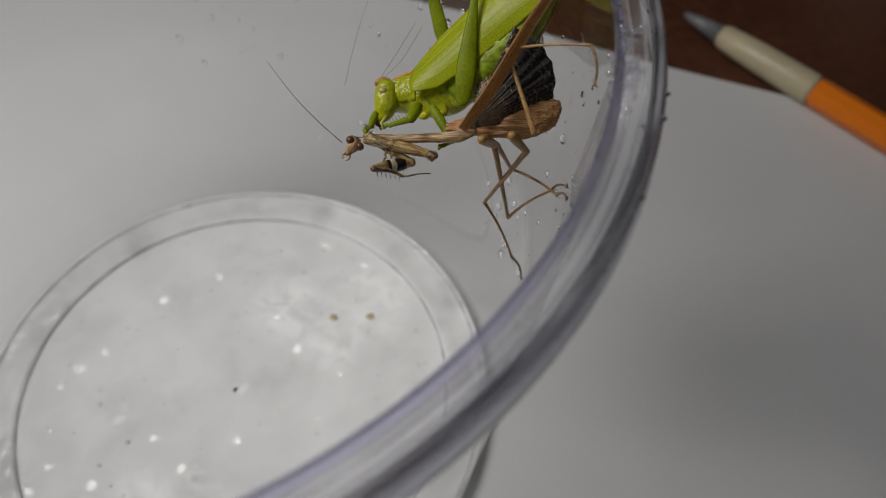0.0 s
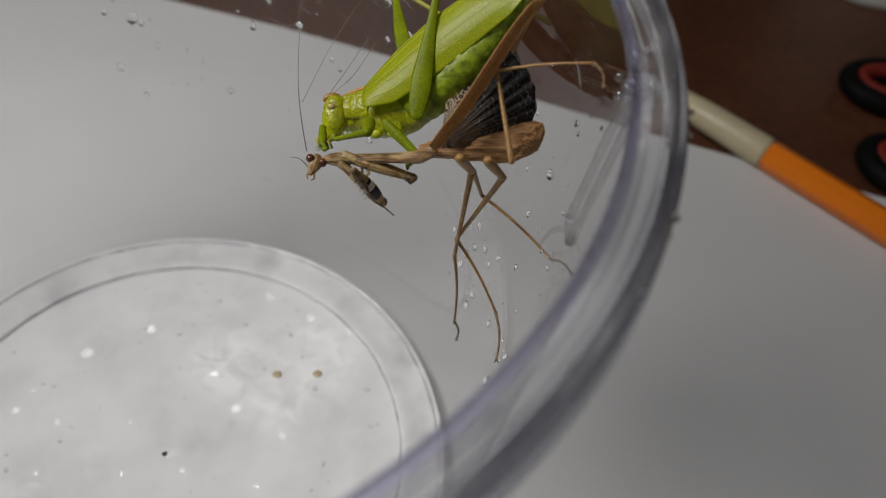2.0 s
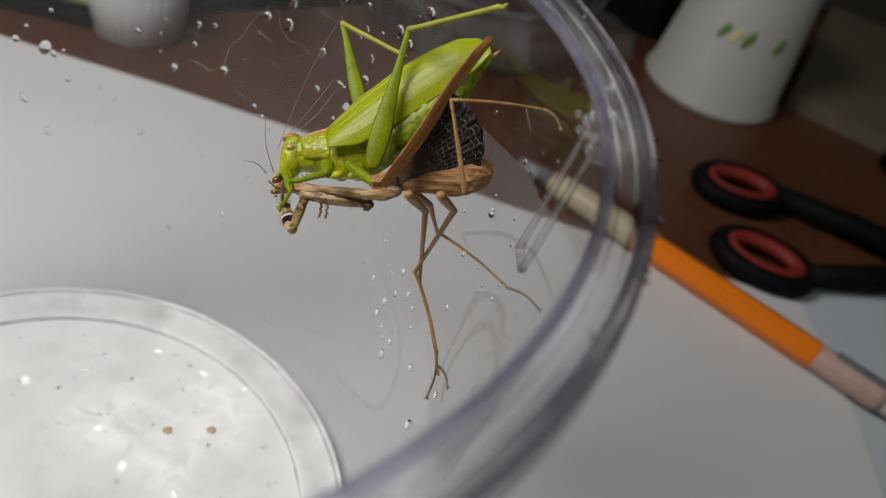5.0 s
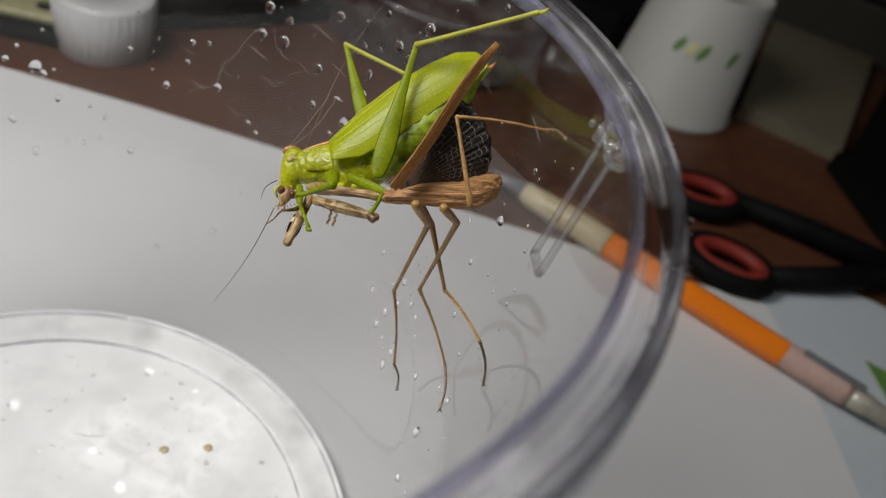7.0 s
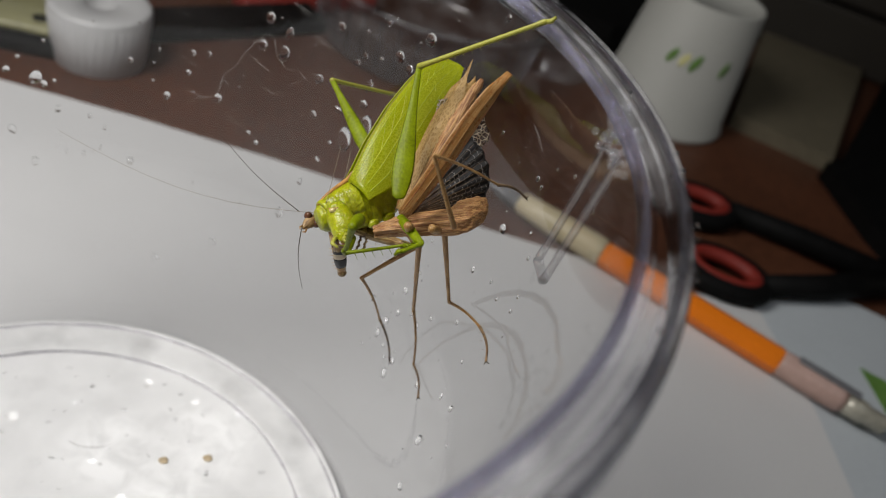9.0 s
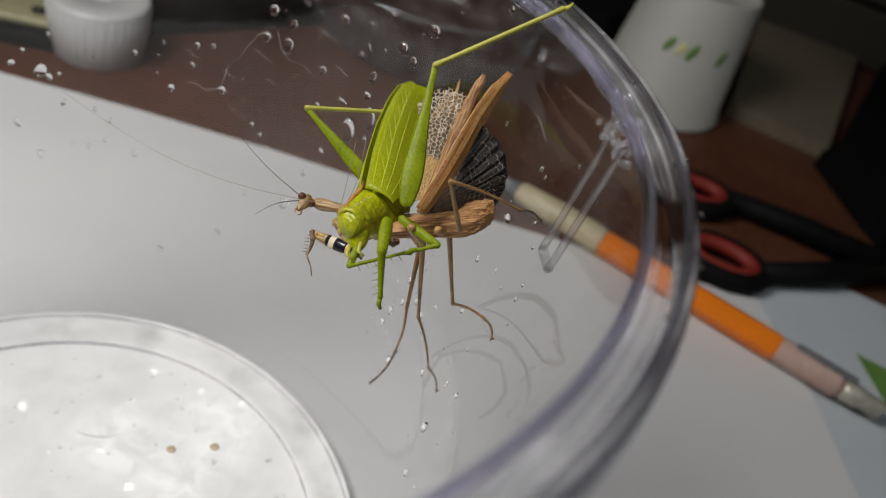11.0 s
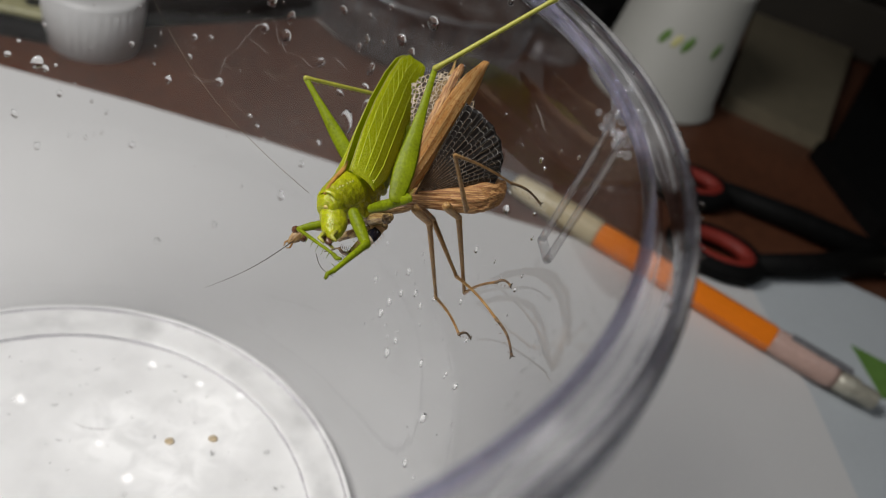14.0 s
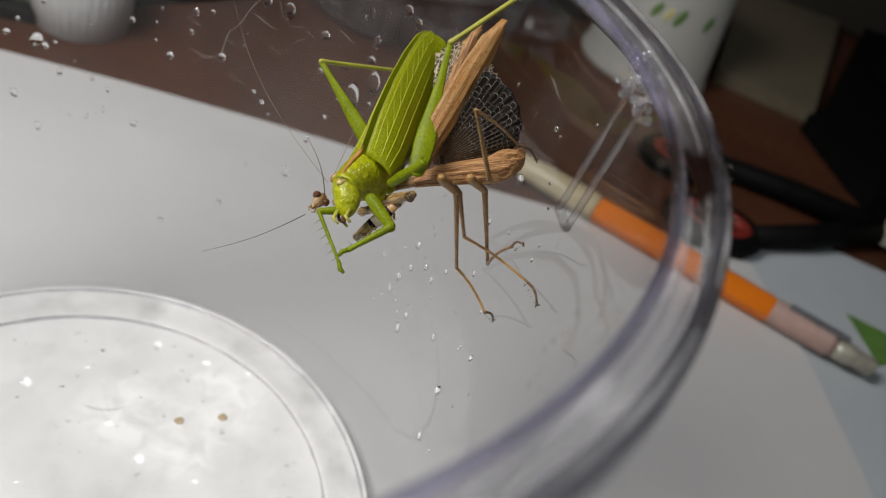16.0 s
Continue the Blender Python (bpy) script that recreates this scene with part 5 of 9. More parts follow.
    walk(mantis_legs["P"]["coxa"], rows([
        (0, -4.33, -0.75, 6.19, -81.4, 77, -107.7), (0.5, -4.09, -0.8, 5.85, -65.6, 75, -103.4), (1, -4.57, -0.56, 5.79, -55, 74.2, -97.1),
        (1.5, -4.95, -0.46, 5.68, -45.6, 74.8, -91.3), (2, -4.52, -0.57, 5.48, -51.1, 75, -98.6), (2.5, -4.08, -0.73, 5.31, -49.6, 76.9, -99.6),
        (3, -4.62, -0.86, 5.21, -36, 76.6, -84.4), (3.5, -5.09, -0.95, 5.11, -28.5, 75.1, -75.4), (4, -5.34, -1.26, 4.96, -13.9, 75, -58.2),
        (4.5, -5.59, -1.51, 4.62, -9.1, 73.5, -50.5), (4.7, -5.7, -1.63, 4.53, -8.3, 73, -48.6), (5.4, -6.06, -1.47, 4.37, -5.8, 71.8, -51.3),
        (6.1, -6.42, -1.29, 4.2, -3.2, 70.5, -53.9), (6.8, -6.78, -1.1, 4.01, -0.6, 69.2, -56.3), (7, -6.93, -0.99, 4, 0.1, 68.2, -57.3),
        (7.5, -6.97, -1.02, 3.95, 0.5, 68.4, -56.4), (8, -6.97, -1.04, 3.93, 0.5, 68.7, -56), (8.5, -6.98, -1.07, 3.91, 1.2, 69, -54.9),
        (9, -6.43, 0.38, 3.93, -0.8, 70.6, -65), (9.2, -6.49, 0.64, 3.92, -0.4, 70.4, -66.3), (9.9, -6.73, 0.6, 3.91, -0.5, 70.5, -64.2),
        (10.6, -6.97, 0.56, 3.89, -0.6, 70.7, -62), (11.3, -7.21, 0.51, 3.87, -0.7, 70.8, -59.8), (11.5, -7.27, 0.53, 3.87, -0.7, 70.9, -59.4),
        (12, -7.39, 0.42, 3.84, -0.9, 70.6, -61.2), (12.5, -7.54, 0.32, 3.85, -0.7, 70.2, -62.6), (13, -7.44, 0.25, 3.82, -0.3, 70.3, -60.2),
        (13.5, -7.34, 0.17, 3.84, 0.2, 70.7, -57.6), (14, -7.96, -1.14, 3.82, 3.9, 70.8, -40), (14.5, -7.33, -0.41, 3.84, 4.8, 68, -45.5),
        (15, -7.5, -0.24, 3.88, 5.2, 67.6, -45.7), (15.5, -7.61, -0.07, 3.9, 5.8, 67.3, -45.5), (16, -7.74, 0.09, 3.71, 10.1, 66.8, -42.2),
    ]))
    walk(mantis_legs["P"]["femur"], rows([
        (0, -4.88, -2.46, -1.55, -24, 43.3, -98.8), (0.5, -4.57, -2.81, -1.83, -19, 35.8, -102.2), (1, -4.84, -2.71, -1.86, -16.7, 36.1, -106.7),
        (1.5, -4.99, -2.55, -1.99, -14.8, 38.2, -111.3), (2, -4.83, -2.59, -2.2, -15.2, 38.1, -112.8), (2.5, -4.38, -2.51, -2.43, -13.8, 41.2, -113.3),
        (3, -4.44, -2.69, -2.52, -12.1, 42.2, -108.4), (3.5, -4.58, -2.92, -2.57, -11.4, 41.8, -104.2), (4, -4.26, -3, -2.72, -8.7, 47.9, -101.1),
        (4.5, -4.16, -3.24, -3, -7.9, 51.1, -98.9), (4.7, -4.17, -3.37, -3.07, -8.3, 52.2, -98.5), (5.4, -4.51, -3.4, -3.18, -6.7, 52.1, -105),
        (6.1, -4.86, -3.43, -3.29, -5.1, 51.5, -111.5), (6.8, -5.22, -3.46, -3.41, -3.6, 50.5, -117.9), (7, -5.34, -3.47, -3.38, -2.6, 49.7, -119.5),
        (7.5, -5.36, -3.46, -3.44, -2.5, 49, -121.7), (8, -5.36, -3.43, -3.47, -2.5, 48.3, -123.8), (8.5, -5.35, -3.39, -3.51, -2.4, 47.7, -125.9),
        (9, -5.31, -2.02, -3.57, -2, 55, -102.7), (9.2, -5.42, -1.81, -3.56, -1.5, 54.3, -104.2), (9.9, -5.57, -1.78, -3.58, -1.3, 52.2, -102.5),
        (10.6, -5.73, -1.76, -3.61, -1.1, 50.1, -100.9), (11.3, -5.89, -1.74, -3.63, -0.9, 47.9, -99.4), (11.5, -5.95, -1.71, -3.64, -0.9, 47.3, -99.2),
        (12, -6.12, -1.89, -3.65, -0.9, 47.5, -99.9), (12.5, -6.3, -2.07, -3.63, -0.8, 47.5, -100.5), (13, -6.11, -2.07, -3.66, -0.5, 48.6, -99.7),
        (13.5, -5.93, -2.04, -3.66, -0.4, 49.8, -99), (14, -5.95, -2.82, -3.68, 0.8, 48.5, -83), (14.5, -5.24, -2.53, -3.52, 1.4, 47.4, -90.3),
        (15, -5.39, -2.41, -3.47, 1.8, 47.6, -92), (15.5, -5.47, -2.25, -3.44, 2.5, 48.2, -93.5), (16, -5.42, -2.01, -3.6, 5.2, 49.9, -93.6),
    ]))
    walk(mantis_legs["P"]["tibia"], rows([
        (0, -6.86, -15.32, -13.8, -1.8, -40.5, 32.4), (0.25, -7.24, -16.14, -13.04, -18.3, -44.6, 8), (0.5, -7.62, -16.96, -12.29, -32.5, -53.4, -16.8),
        (0.75, -8.31, -16.75, -12.34, -11.8, -5.4, -55.5), (1, -9, -16.54, -12.38, -24.5, 44.2, -87.7), (1.5, -10.08, -15.63, -13.03, -16.6, 33.8, -98.5),
        (2, -10.29, -15.55, -13.21, -16.7, 32.7, -100.9), (2.5, -9.69, -14.85, -14.19, -14.5, 34.1, -102.1), (3, -8.61, -15.25, -14.52, -12.6, 32.9, -95.3),
        (3.5, -7.84, -15.83, -14.48, -11.6, 30.2, -89.5), (4, -6.58, -14.77, -15.96, -7.9, 27.8, -84), (4.25, -6.24, -14.54, -16.44, -6.1, -5.9, -78.4),
        (4.5, -5.9, -14.32, -16.91, -7.8, -39.6, -72.4), (4.7, -5.79, -14.21, -17.18, -7.4, -35.6, -72), (5.4, -7.35, -14, -17.27, -5.7, 22.8, -82.3),
        (6.1, -8.94, -13.77, -17.28, -5.1, 26.1, -86.3), (6.8, -10.54, -13.51, -17.19, -4.4, 29, -90.6), (7, -11.03, -13.52, -17.01, -3.9, 29.3, -91.9),
        (7.5, -11.51, -13.43, -16.93, -3.9, 32.5, -95.8), (8, -11.97, -13.31, -16.8, -4, 35.3, -100.1), (8.5, -12.4, -13.14, -16.72, -3.9, 37.8, -104.5),
        (9, -7.58, -12.03, -18.19, -2, 45.9, -97.7), (9.2, -7.98, -11.92, -18.06, -1.8, 46, -98.5), (9.9, -7.95, -12.47, -17.7, -2, 46.7, -94),
        (10.6, -7.9, -13.01, -17.32, -2.4, 47.2, -89.5), (11.3, -7.84, -13.55, -16.9, -2.8, 47.5, -84.8), (11.5, -7.9, -13.66, -16.77, -3, 47.5, -83.8),
        (12, -8.2, -13.79, -16.82, -3.4, 46, -81), (12.5, -8.5, -13.93, -16.81, -3.5, 44.3, -78.4), (13, -8.1, -13.73, -17.05, -3.2, 44.5, -77.3),
        (13.5, -7.74, -13.43, -17.31, -3, 45, -76.2), (13.75, -6.12, -14, -17.18, 3, -11.6, -66.3), (14, -4.5, -14.57, -17.06, -3.5, -68.3, -53.5),
        (14.5, -5.3, -14.62, -16.67, -2.6, -65.1, -58.7), (15, -5.8, -14.45, -16.66, -2, -63.8, -60.5), (15.5, -6.19, -14.15, -16.75, -1.2, -62.9, -62.6),
        (16, -6.15, -13.5, -17.26, 2.7, -61.9, -67.8),
    ]))
    walk(mantis_legs["P"]["tarsus"], rows([
        (0, 2.41, -9.43, -4.42, -11.2, -56.3, 22.8), (0.5, 0.62, -19.45, -0.69, -14.2, -43, 24.5), (0.75, -3.98, -23.16, -11.57, -24.6, -46.7, 2.5),
        (1, -8.59, -26.88, -22.45, -33, -52.9, -20.4), (1.25, -10.22, -27.19, -21.76, -15.5, -30.7, -56.6), (1.5, -11.86, -27.5, -21.08, -15.2, -5.1, -80.9),
        (2, -12.59, -27.49, -21.02, -24.6, 50, -104), (2.5, -12.2, -26.56, -22.28, -22.2, 51.7, -104.2), (3, -9.73, -27.33, -22.36, -12.7, 18, -84.2),
        (3.25, -8.73, -27.82, -22.05, -11.3, -18.2, -72.5), (3.5, -7.73, -28.32, -21.74, -20.6, -53.6, -55), (4, -5.24, -27.47, -22.71, -16.2, -56.7, -53.9),
        (4.5, -2.54, -24.93, -7.7, -18.6, -64.2, -45.8), (4.7, -2.15, -25.39, -8.77, -18.4, -63.8, -43.7), (5.4, -5.56, -27.19, -22.88, -14.6, -61.2, -54.1),
        (6.1, -8.1, -26.71, -23.64, -12.7, -62.1, -62.7), (6.45, -9.38, -26.42, -23.92, -3.6, -8.7, -76.7), (6.8, -10.66, -26.14, -24.19, -6.8, 45.1, -85.9),
        (7, -11.45, -26.11, -24.07, -6.1, 44.7, -87.6), (7.5, -12.74, -25.55, -24.69, -5.6, 44.1, -92.5), (8, -14.03, -24.92, -25.15, -5.2, 43.2, -97.5),
        (8.5, -15.26, -24.19, -25.57, -4.8, 42.1, -102.1), (8.75, -12.09, -23.09, -27.06, -0.9, -0.9, -93.9), (9, -8.92, -21.99, -28.56, -3.3, -43.9, -86.1),
        (9.2, -9.46, -21.85, -28.45, -3.2, -46.4, -87.1), (9.9, -8.64, -22.36, -28.21, -4.1, -53.4, -81.3), (10.6, -7.81, -22.83, -27.91, -5.5, -59.2, -74.1),
        (11.3, -6.96, -23.28, -27.54, -7.8, -64, -64.8), (11.5, -6.84, -23.36, -27.42, -8.7, -65.2, -61.9), (12, -6.63, -23.69, -27.22, -8.8, -66.8, -62.3),
        (12.5, -6.42, -24.06, -26.89, -8.5, -68.3, -63.3), (13, -5.83, -23.77, -27.18, -8.1, -68.6, -62.9), (13.5, -5.3, -23.34, -27.53, -7.5, -68.6, -62.6),
        (13.67, -3.98, -21.85, -19.57, -21.3, -25.8, -46.9), (13.83, -2.65, -20.36, -11.6, -22.9, 26.5, -40.9), (14, -1.33, -18.87, -3.64, -15.7, 69.9, -30.3),
        (14.5, -2.13, -19.82, -3.57, -25.4, 73.4, -7.9), (15, -2.67, -19.99, -3.69, -22.7, 72.7, -27.1), (15.5, -3.17, -19.99, -3.89, -14.2, 70.7, -43.9),
        (16, -3.58, -19.79, -4.52, -1.3, 67.4, -53.9),
    ]))
    walk(mantis_legs["S"]["coxa"], rows([
        (0, -0.87, -0.59, 3.76, -31.9, 60.9, -75.8), (0.5, -0.78, -0.78, 3.65, -30.1, 60.9, -82.1), (1, -1.13, -0.83, 3.7, -26.9, 61.8, -75.6),
        (1.5, -1.46, -0.96, 3.72, -22, 64, -67.5), (2, -1.45, -1, 3.68, -23.7, 63.8, -69.3), (2.5, -1.5, -1.08, 3.66, -20.3, 64.7, -66.6),
        (3, -1.63, -1.19, 3.57, -15.4, 64.8, -62.3), (3.5, -1.7, -1.29, 3.49, -13.4, 64.7, -60.7), (4, -1.73, -1.39, 3.41, -5.9, 65.8, -53.4),
        (4.5, -1.71, -1.46, 3.25, -3.7, 66.1, -50.7), (4.7, -1.69, -1.5, 3.2, -3.5, 66.4, -50.3), (5.4, -2.13, -1.49, 3.16, -0.9, 65.5, -48.2),
        (6.1, -2.57, -1.46, 3.09, 1.6, 64.6, -46.3), (6.8, -3.03, -1.43, 3.01, 3.8, 63.7, -44.5), (7, -3.19, -1.39, 3, 4.2, 62.9, -44.6),
        (7.5, -3.28, -1.4, 2.97, 4.4, 62.7, -45.3), (8, -3.36, -1.39, 2.96, 4.1, 62.7, -46.2), (8.5, -3.44, -1.4, 2.94, 4.5, 62.7, -46.7),
        (9, -3.25, -0.31, 2.96, 6.9, 72.3, -17.3), (9.2, -3.3, -0.17, 2.95, 6.4, 72.2, -19.6), (9.9, -3.4, -0.18, 2.95, 5.9, 72.5, -18.2),
        (10.6, -3.5, -0.19, 2.94, 5.4, 72.8, -16.8), (11.3, -3.61, -0.2, 2.94, 4.8, 73.1, -15.3), (11.5, -3.64, -0.19, 2.93, 4.7, 73.2, -15.2),
        (12, -3.66, -0.11, 2.92, 4.9, 72.9, -28.6), (12.5, -3.71, -0.03, 2.93, 4.9, 71.4, -40.8), (13, -3.76, -0.05, 2.91, 4.8, 71, -36.9),
        (13.5, -3.8, -0.09, 2.92, 5.2, 70.8, -32.7), (14, -3.72, -0.62, 2.92, 7.4, 66.2, -34.2), (14.5, -3.07, -0.81, 2.94, 7.5, 63.4, -39.1),
        (15, -3.29, -0.68, 2.95, 7.4, 62.3, -40.2), (15.5, -3.49, -0.53, 2.96, 7.6, 61.3, -41.1), (16, -3.72, -0.39, 2.87, 10.7, 60, -39.7),
    ]))
    walk(mantis_legs["S"]["femur"], rows([
        (0, -0.17, -3.36, -1.37, -7.9, 37.3, -137.3), (0.5, -0.38, -3.6, -1.47, -8.4, 37.9, -135.8), (1, -0.45, -3.52, -1.47, -7.5, 37.3, -134.8),
        (1.5, -0.47, -3.33, -1.55, -7.5, 38.6, -134.1), (2, -0.54, -3.42, -1.59, -8.1, 38.4, -133.7), (2.5, -0.5, -3.37, -1.65, -7.8, 41.9, -132.6),
        (3, -0.46, -3.41, -1.73, -6.9, 44.6, -131), (3.5, -0.47, -3.47, -1.82, -6.7, 46, -129.8), (4, -0.3, -3.32, -1.94, -5.2, 49.4, -127.7),
        (4.5, -0.21, -3.29, -2.12, -4.6, 49.6, -126.2), (4.7, -0.19, -3.31, -2.18, -5, 49.1, -126), (5.4, -0.51, -3.3, -2.18, -3.7, 48.7, -124),
        (6.1, -0.84, -3.28, -2.21, -2.3, 48.2, -122.1), (6.8, -1.17, -3.26, -2.25, -1, 47.5, -120.3), (7, -1.28, -3.27, -2.22, -0.1, 47, -119.6),
        (7.5, -1.39, -3.31, -2.24, -0, 47.5, -120.2), (8, -1.5, -3.34, -2.25, -0, 48, -120.8), (8.5, -1.6, -3.36, -2.27, -0, 48.8, -121.4),
        (9, -1.55, -0.84, -2.63, 1.4, 51.2, -91.5), (9.2, -1.61, -0.77, -2.63, 1.7, 50.8, -93.3), (9.9, -1.72, -0.73, -2.64, 1.8, 50.1, -92.6),
        (10.6, -1.84, -0.69, -2.66, 1.9, 49.4, -92), (11.3, -1.96, -0.65, -2.67, 2, 48.7, -91.3), (11.5, -2, -0.63, -2.68, 2, 48.5, -91.4),
        (12, -2.15, -0.94, -2.68, 2, 49.2, -90.4), (12.5, -2.29, -1.25, -2.63, 2.3, 49.7, -89.2), (13, -2.23, -1.2, -2.63, 2.5, 50.2, -89.5),
        (13.5, -2.18, -1.13, -2.62, 2.5, 51, -89.8), (14, -1.76, -1.95, -2.45, 3.7, 45.9, -81.8), (14.5, -1.03, -2.46, -2.31, 4.6, 48.1, -84.3),
        (15, -1.21, -2.44, -2.24, 4.9, 47.6, -86.6), (15.5, -1.37, -2.39, -2.18, 5.6, 47.5, -88.6), (16, -1.46, -2.27, -2.2, 8.2, 48.4, -89.2),
    ]))
    walk(mantis_legs["S"]["tibia"], rows([
        (0, -9.98, -12.42, -11.53, -23.1, 30.3, -77.7), (0.5, -9.87, -12.83, -11.79, -21.8, 29.3, -72.7), (1, -9.84, -12.99, -11.64, -17.5, 1.9, -62.3),
        (1.5, -9.6, -12.74, -12.02, -15.5, 9.3, -63.7), (2, -9.62, -12.92, -12.02, -16, 5.9, -64.1), (2.5, -8.95, -12.57, -12.86, -14.1, 7.2, -65.2),
        (3, -8.3, -12.42, -13.52, -11.7, 3.7, -65.2), (3.5, -7.93, -12.44, -13.88, -10.8, -2.9, -64.9), (4, -6.98, -11.96, -14.67, -7.4, 0.2, -68.8),
        (4.5, -6.63, -12.08, -14.89, -6.4, -6.8, -71.3), (4.7, -6.65, -12.2, -14.85, -6.4, -6.2, -72.7), (5.4, -6.71, -12.47, -14.79, -5.2, -5.5, -72.1),
        (6.1, -6.79, -12.75, -14.71, -4, 0.2, -71.9), (6.8, -6.88, -13.04, -14.63, -2.9, 3.7, -71.3), (7, -6.94, -13.21, -14.49, -2.5, 3.7, -71.3),
        (7.5, -7.09, -13.11, -14.61, -2.4, 3.4, -71.7), (8, -7.24, -12.98, -14.72, -2.4, 4.2, -72.2), (8.5, -7.35, -12.8, -14.88, -2.3, 4.8, -72.6),
        (8.75, -4.58, -12.08, -15.3, 2.7, -30, -60.4), (9, -1.82, -11.35, -15.71, -3.7, -64.8, -42.2), (9.2, -2.22, -11.35, -15.64, -4, -65.6, -42.7),
        (9.9, -2.22, -11.47, -15.52, -5.3, -67.4, -35.6), (10.6, -2.21, -11.6, -15.4, -7, -68.9, -27.6), (11.3, -2.21, -11.72, -15.28, -8.8, -69.9, -18.7),
        (11.5, -2.27, -11.75, -15.24, -9.3, -70.1, -16.3), (12, -2.21, -11.91, -15.38, -10, -71.2, -14.3), (12.5, -2.15, -12.1, -15.43, -10.6, -72.3, -12.3),
        (13, -2.13, -11.93, -15.53, -10.2, -71.4, -11.6), (13.5, -2.15, -11.68, -15.67, -9.1, -70.5, -11.7), (14, -0.09, -13.51, -14.49, -11.2, -68.2, 30.4),
        (14.5, 0.08, -13.6, -14.8, -12.6, -70.3, 31.4), (15, -0.53, -13.73, -14.64, -13.7, -70.5, 35.1), (15.5, -1.08, -13.72, -14.55, -15.2, -70.7, 39.4),
        (16, -1.31, -13.4, -14.75, -17.9, -72.2, 44.8),
    ]))
    walk(mantis_legs["S"]["tarsus"], rows([
        (0, -7.71, -22.83, -17.75, -28.5, 45.2, -88.4), (0.25, -7.18, -22.96, -17.79, -20.1, 10.9, -76.2), (0.5, -6.66, -23.1, -17.83, -18.8, -24.1, -68.2),
        (1, -4.1, -23.91, -12.05, -13.6, 13.3, -89.9), (1.5, -4.19, -23.66, -14.01, -14, -36.4, -79.1), (2, -4.25, -23.96, -13.28, -13, -28.5, -84),
        (2.5, -3.82, -23.68, -14.4, -10.8, -31.4, -87), (3, -3.14, -23.6, -14.32, -7.3, -23.4, -92.2), (3.5, -2.7, -23.6, -13.27, -5.5, -6.6, -97.3),
        (4, -2.51, -23.47, -14.72, -3, -16.3, -98.4), (4.5, -2.7, -23.69, -13.43, -2.1, 0, -100.8), (4.7, -2.99, -23.91, -13.51, -2.4, 2.5, -101),
        (5.4, -2.94, -24.17, -13.6, -1.4, -2.3, -99.5), (6.1, -2.95, -24.48, -14.75, -0.5, -15.3, -97.9), (6.8, -2.94, -24.7, -15.43, 0.5, -23.9, -96.7),
        (7, -3, -24.88, -15.28, 1.1, -24.4, -96.8), (7.5, -3.22, -24.81, -15.35, 1, -18.2, -96.2), (8, -3.47, -24.7, -15.62, 0.8, -13.9, -95.6),
        (8.5, -3.67, -24.54, -15.91, 0.8, -9.7, -95), (9, 2.08, -14.88, -4.54, 4.1, -53.7, -90.1), (9.2, 1.53, -14.8, -4.39, 4.5, -55.8, -91.7),
        (9.9, 1.64, -14.23, -4.12, 4.8, -62, -87.8), (10.6, 1.73, -13.65, -3.89, 4.9, -67.6, -82.3), (11.3, 1.8, -13.08, -3.69, 4.2, -72.7, -74),
        (11.5, 1.76, -12.92, -3.64, 3.7, -74, -71.1), (12, 1.65, -12.9, -3.7, 4, -72.7, -72.8), (12.5, 1.52, -12.9, -3.67, 4.7, -71.4, -74.9),
        (13, 1.71, -12.72, -3.83, 4.9, -72.7, -73.2), (13.5, 1.9, -12.52, -4.04, 5.1, -73.6, -71.5), (14, 3.86, -11.19, -3.03, -7.5, -78.6, -4.4),
        (14.5, 3.64, -11.43, -3.18, 0.4, -80.3, -27.8), (15, 2.85, -11.35, -3.01, -6.6, -81.6, -12), (15.5, 2.07, -11.13, -2.9, -15.8, -82, 7.7),
        (16, 1.37, -10.74, -3, -23, -82.8, 25.8),
    ]))
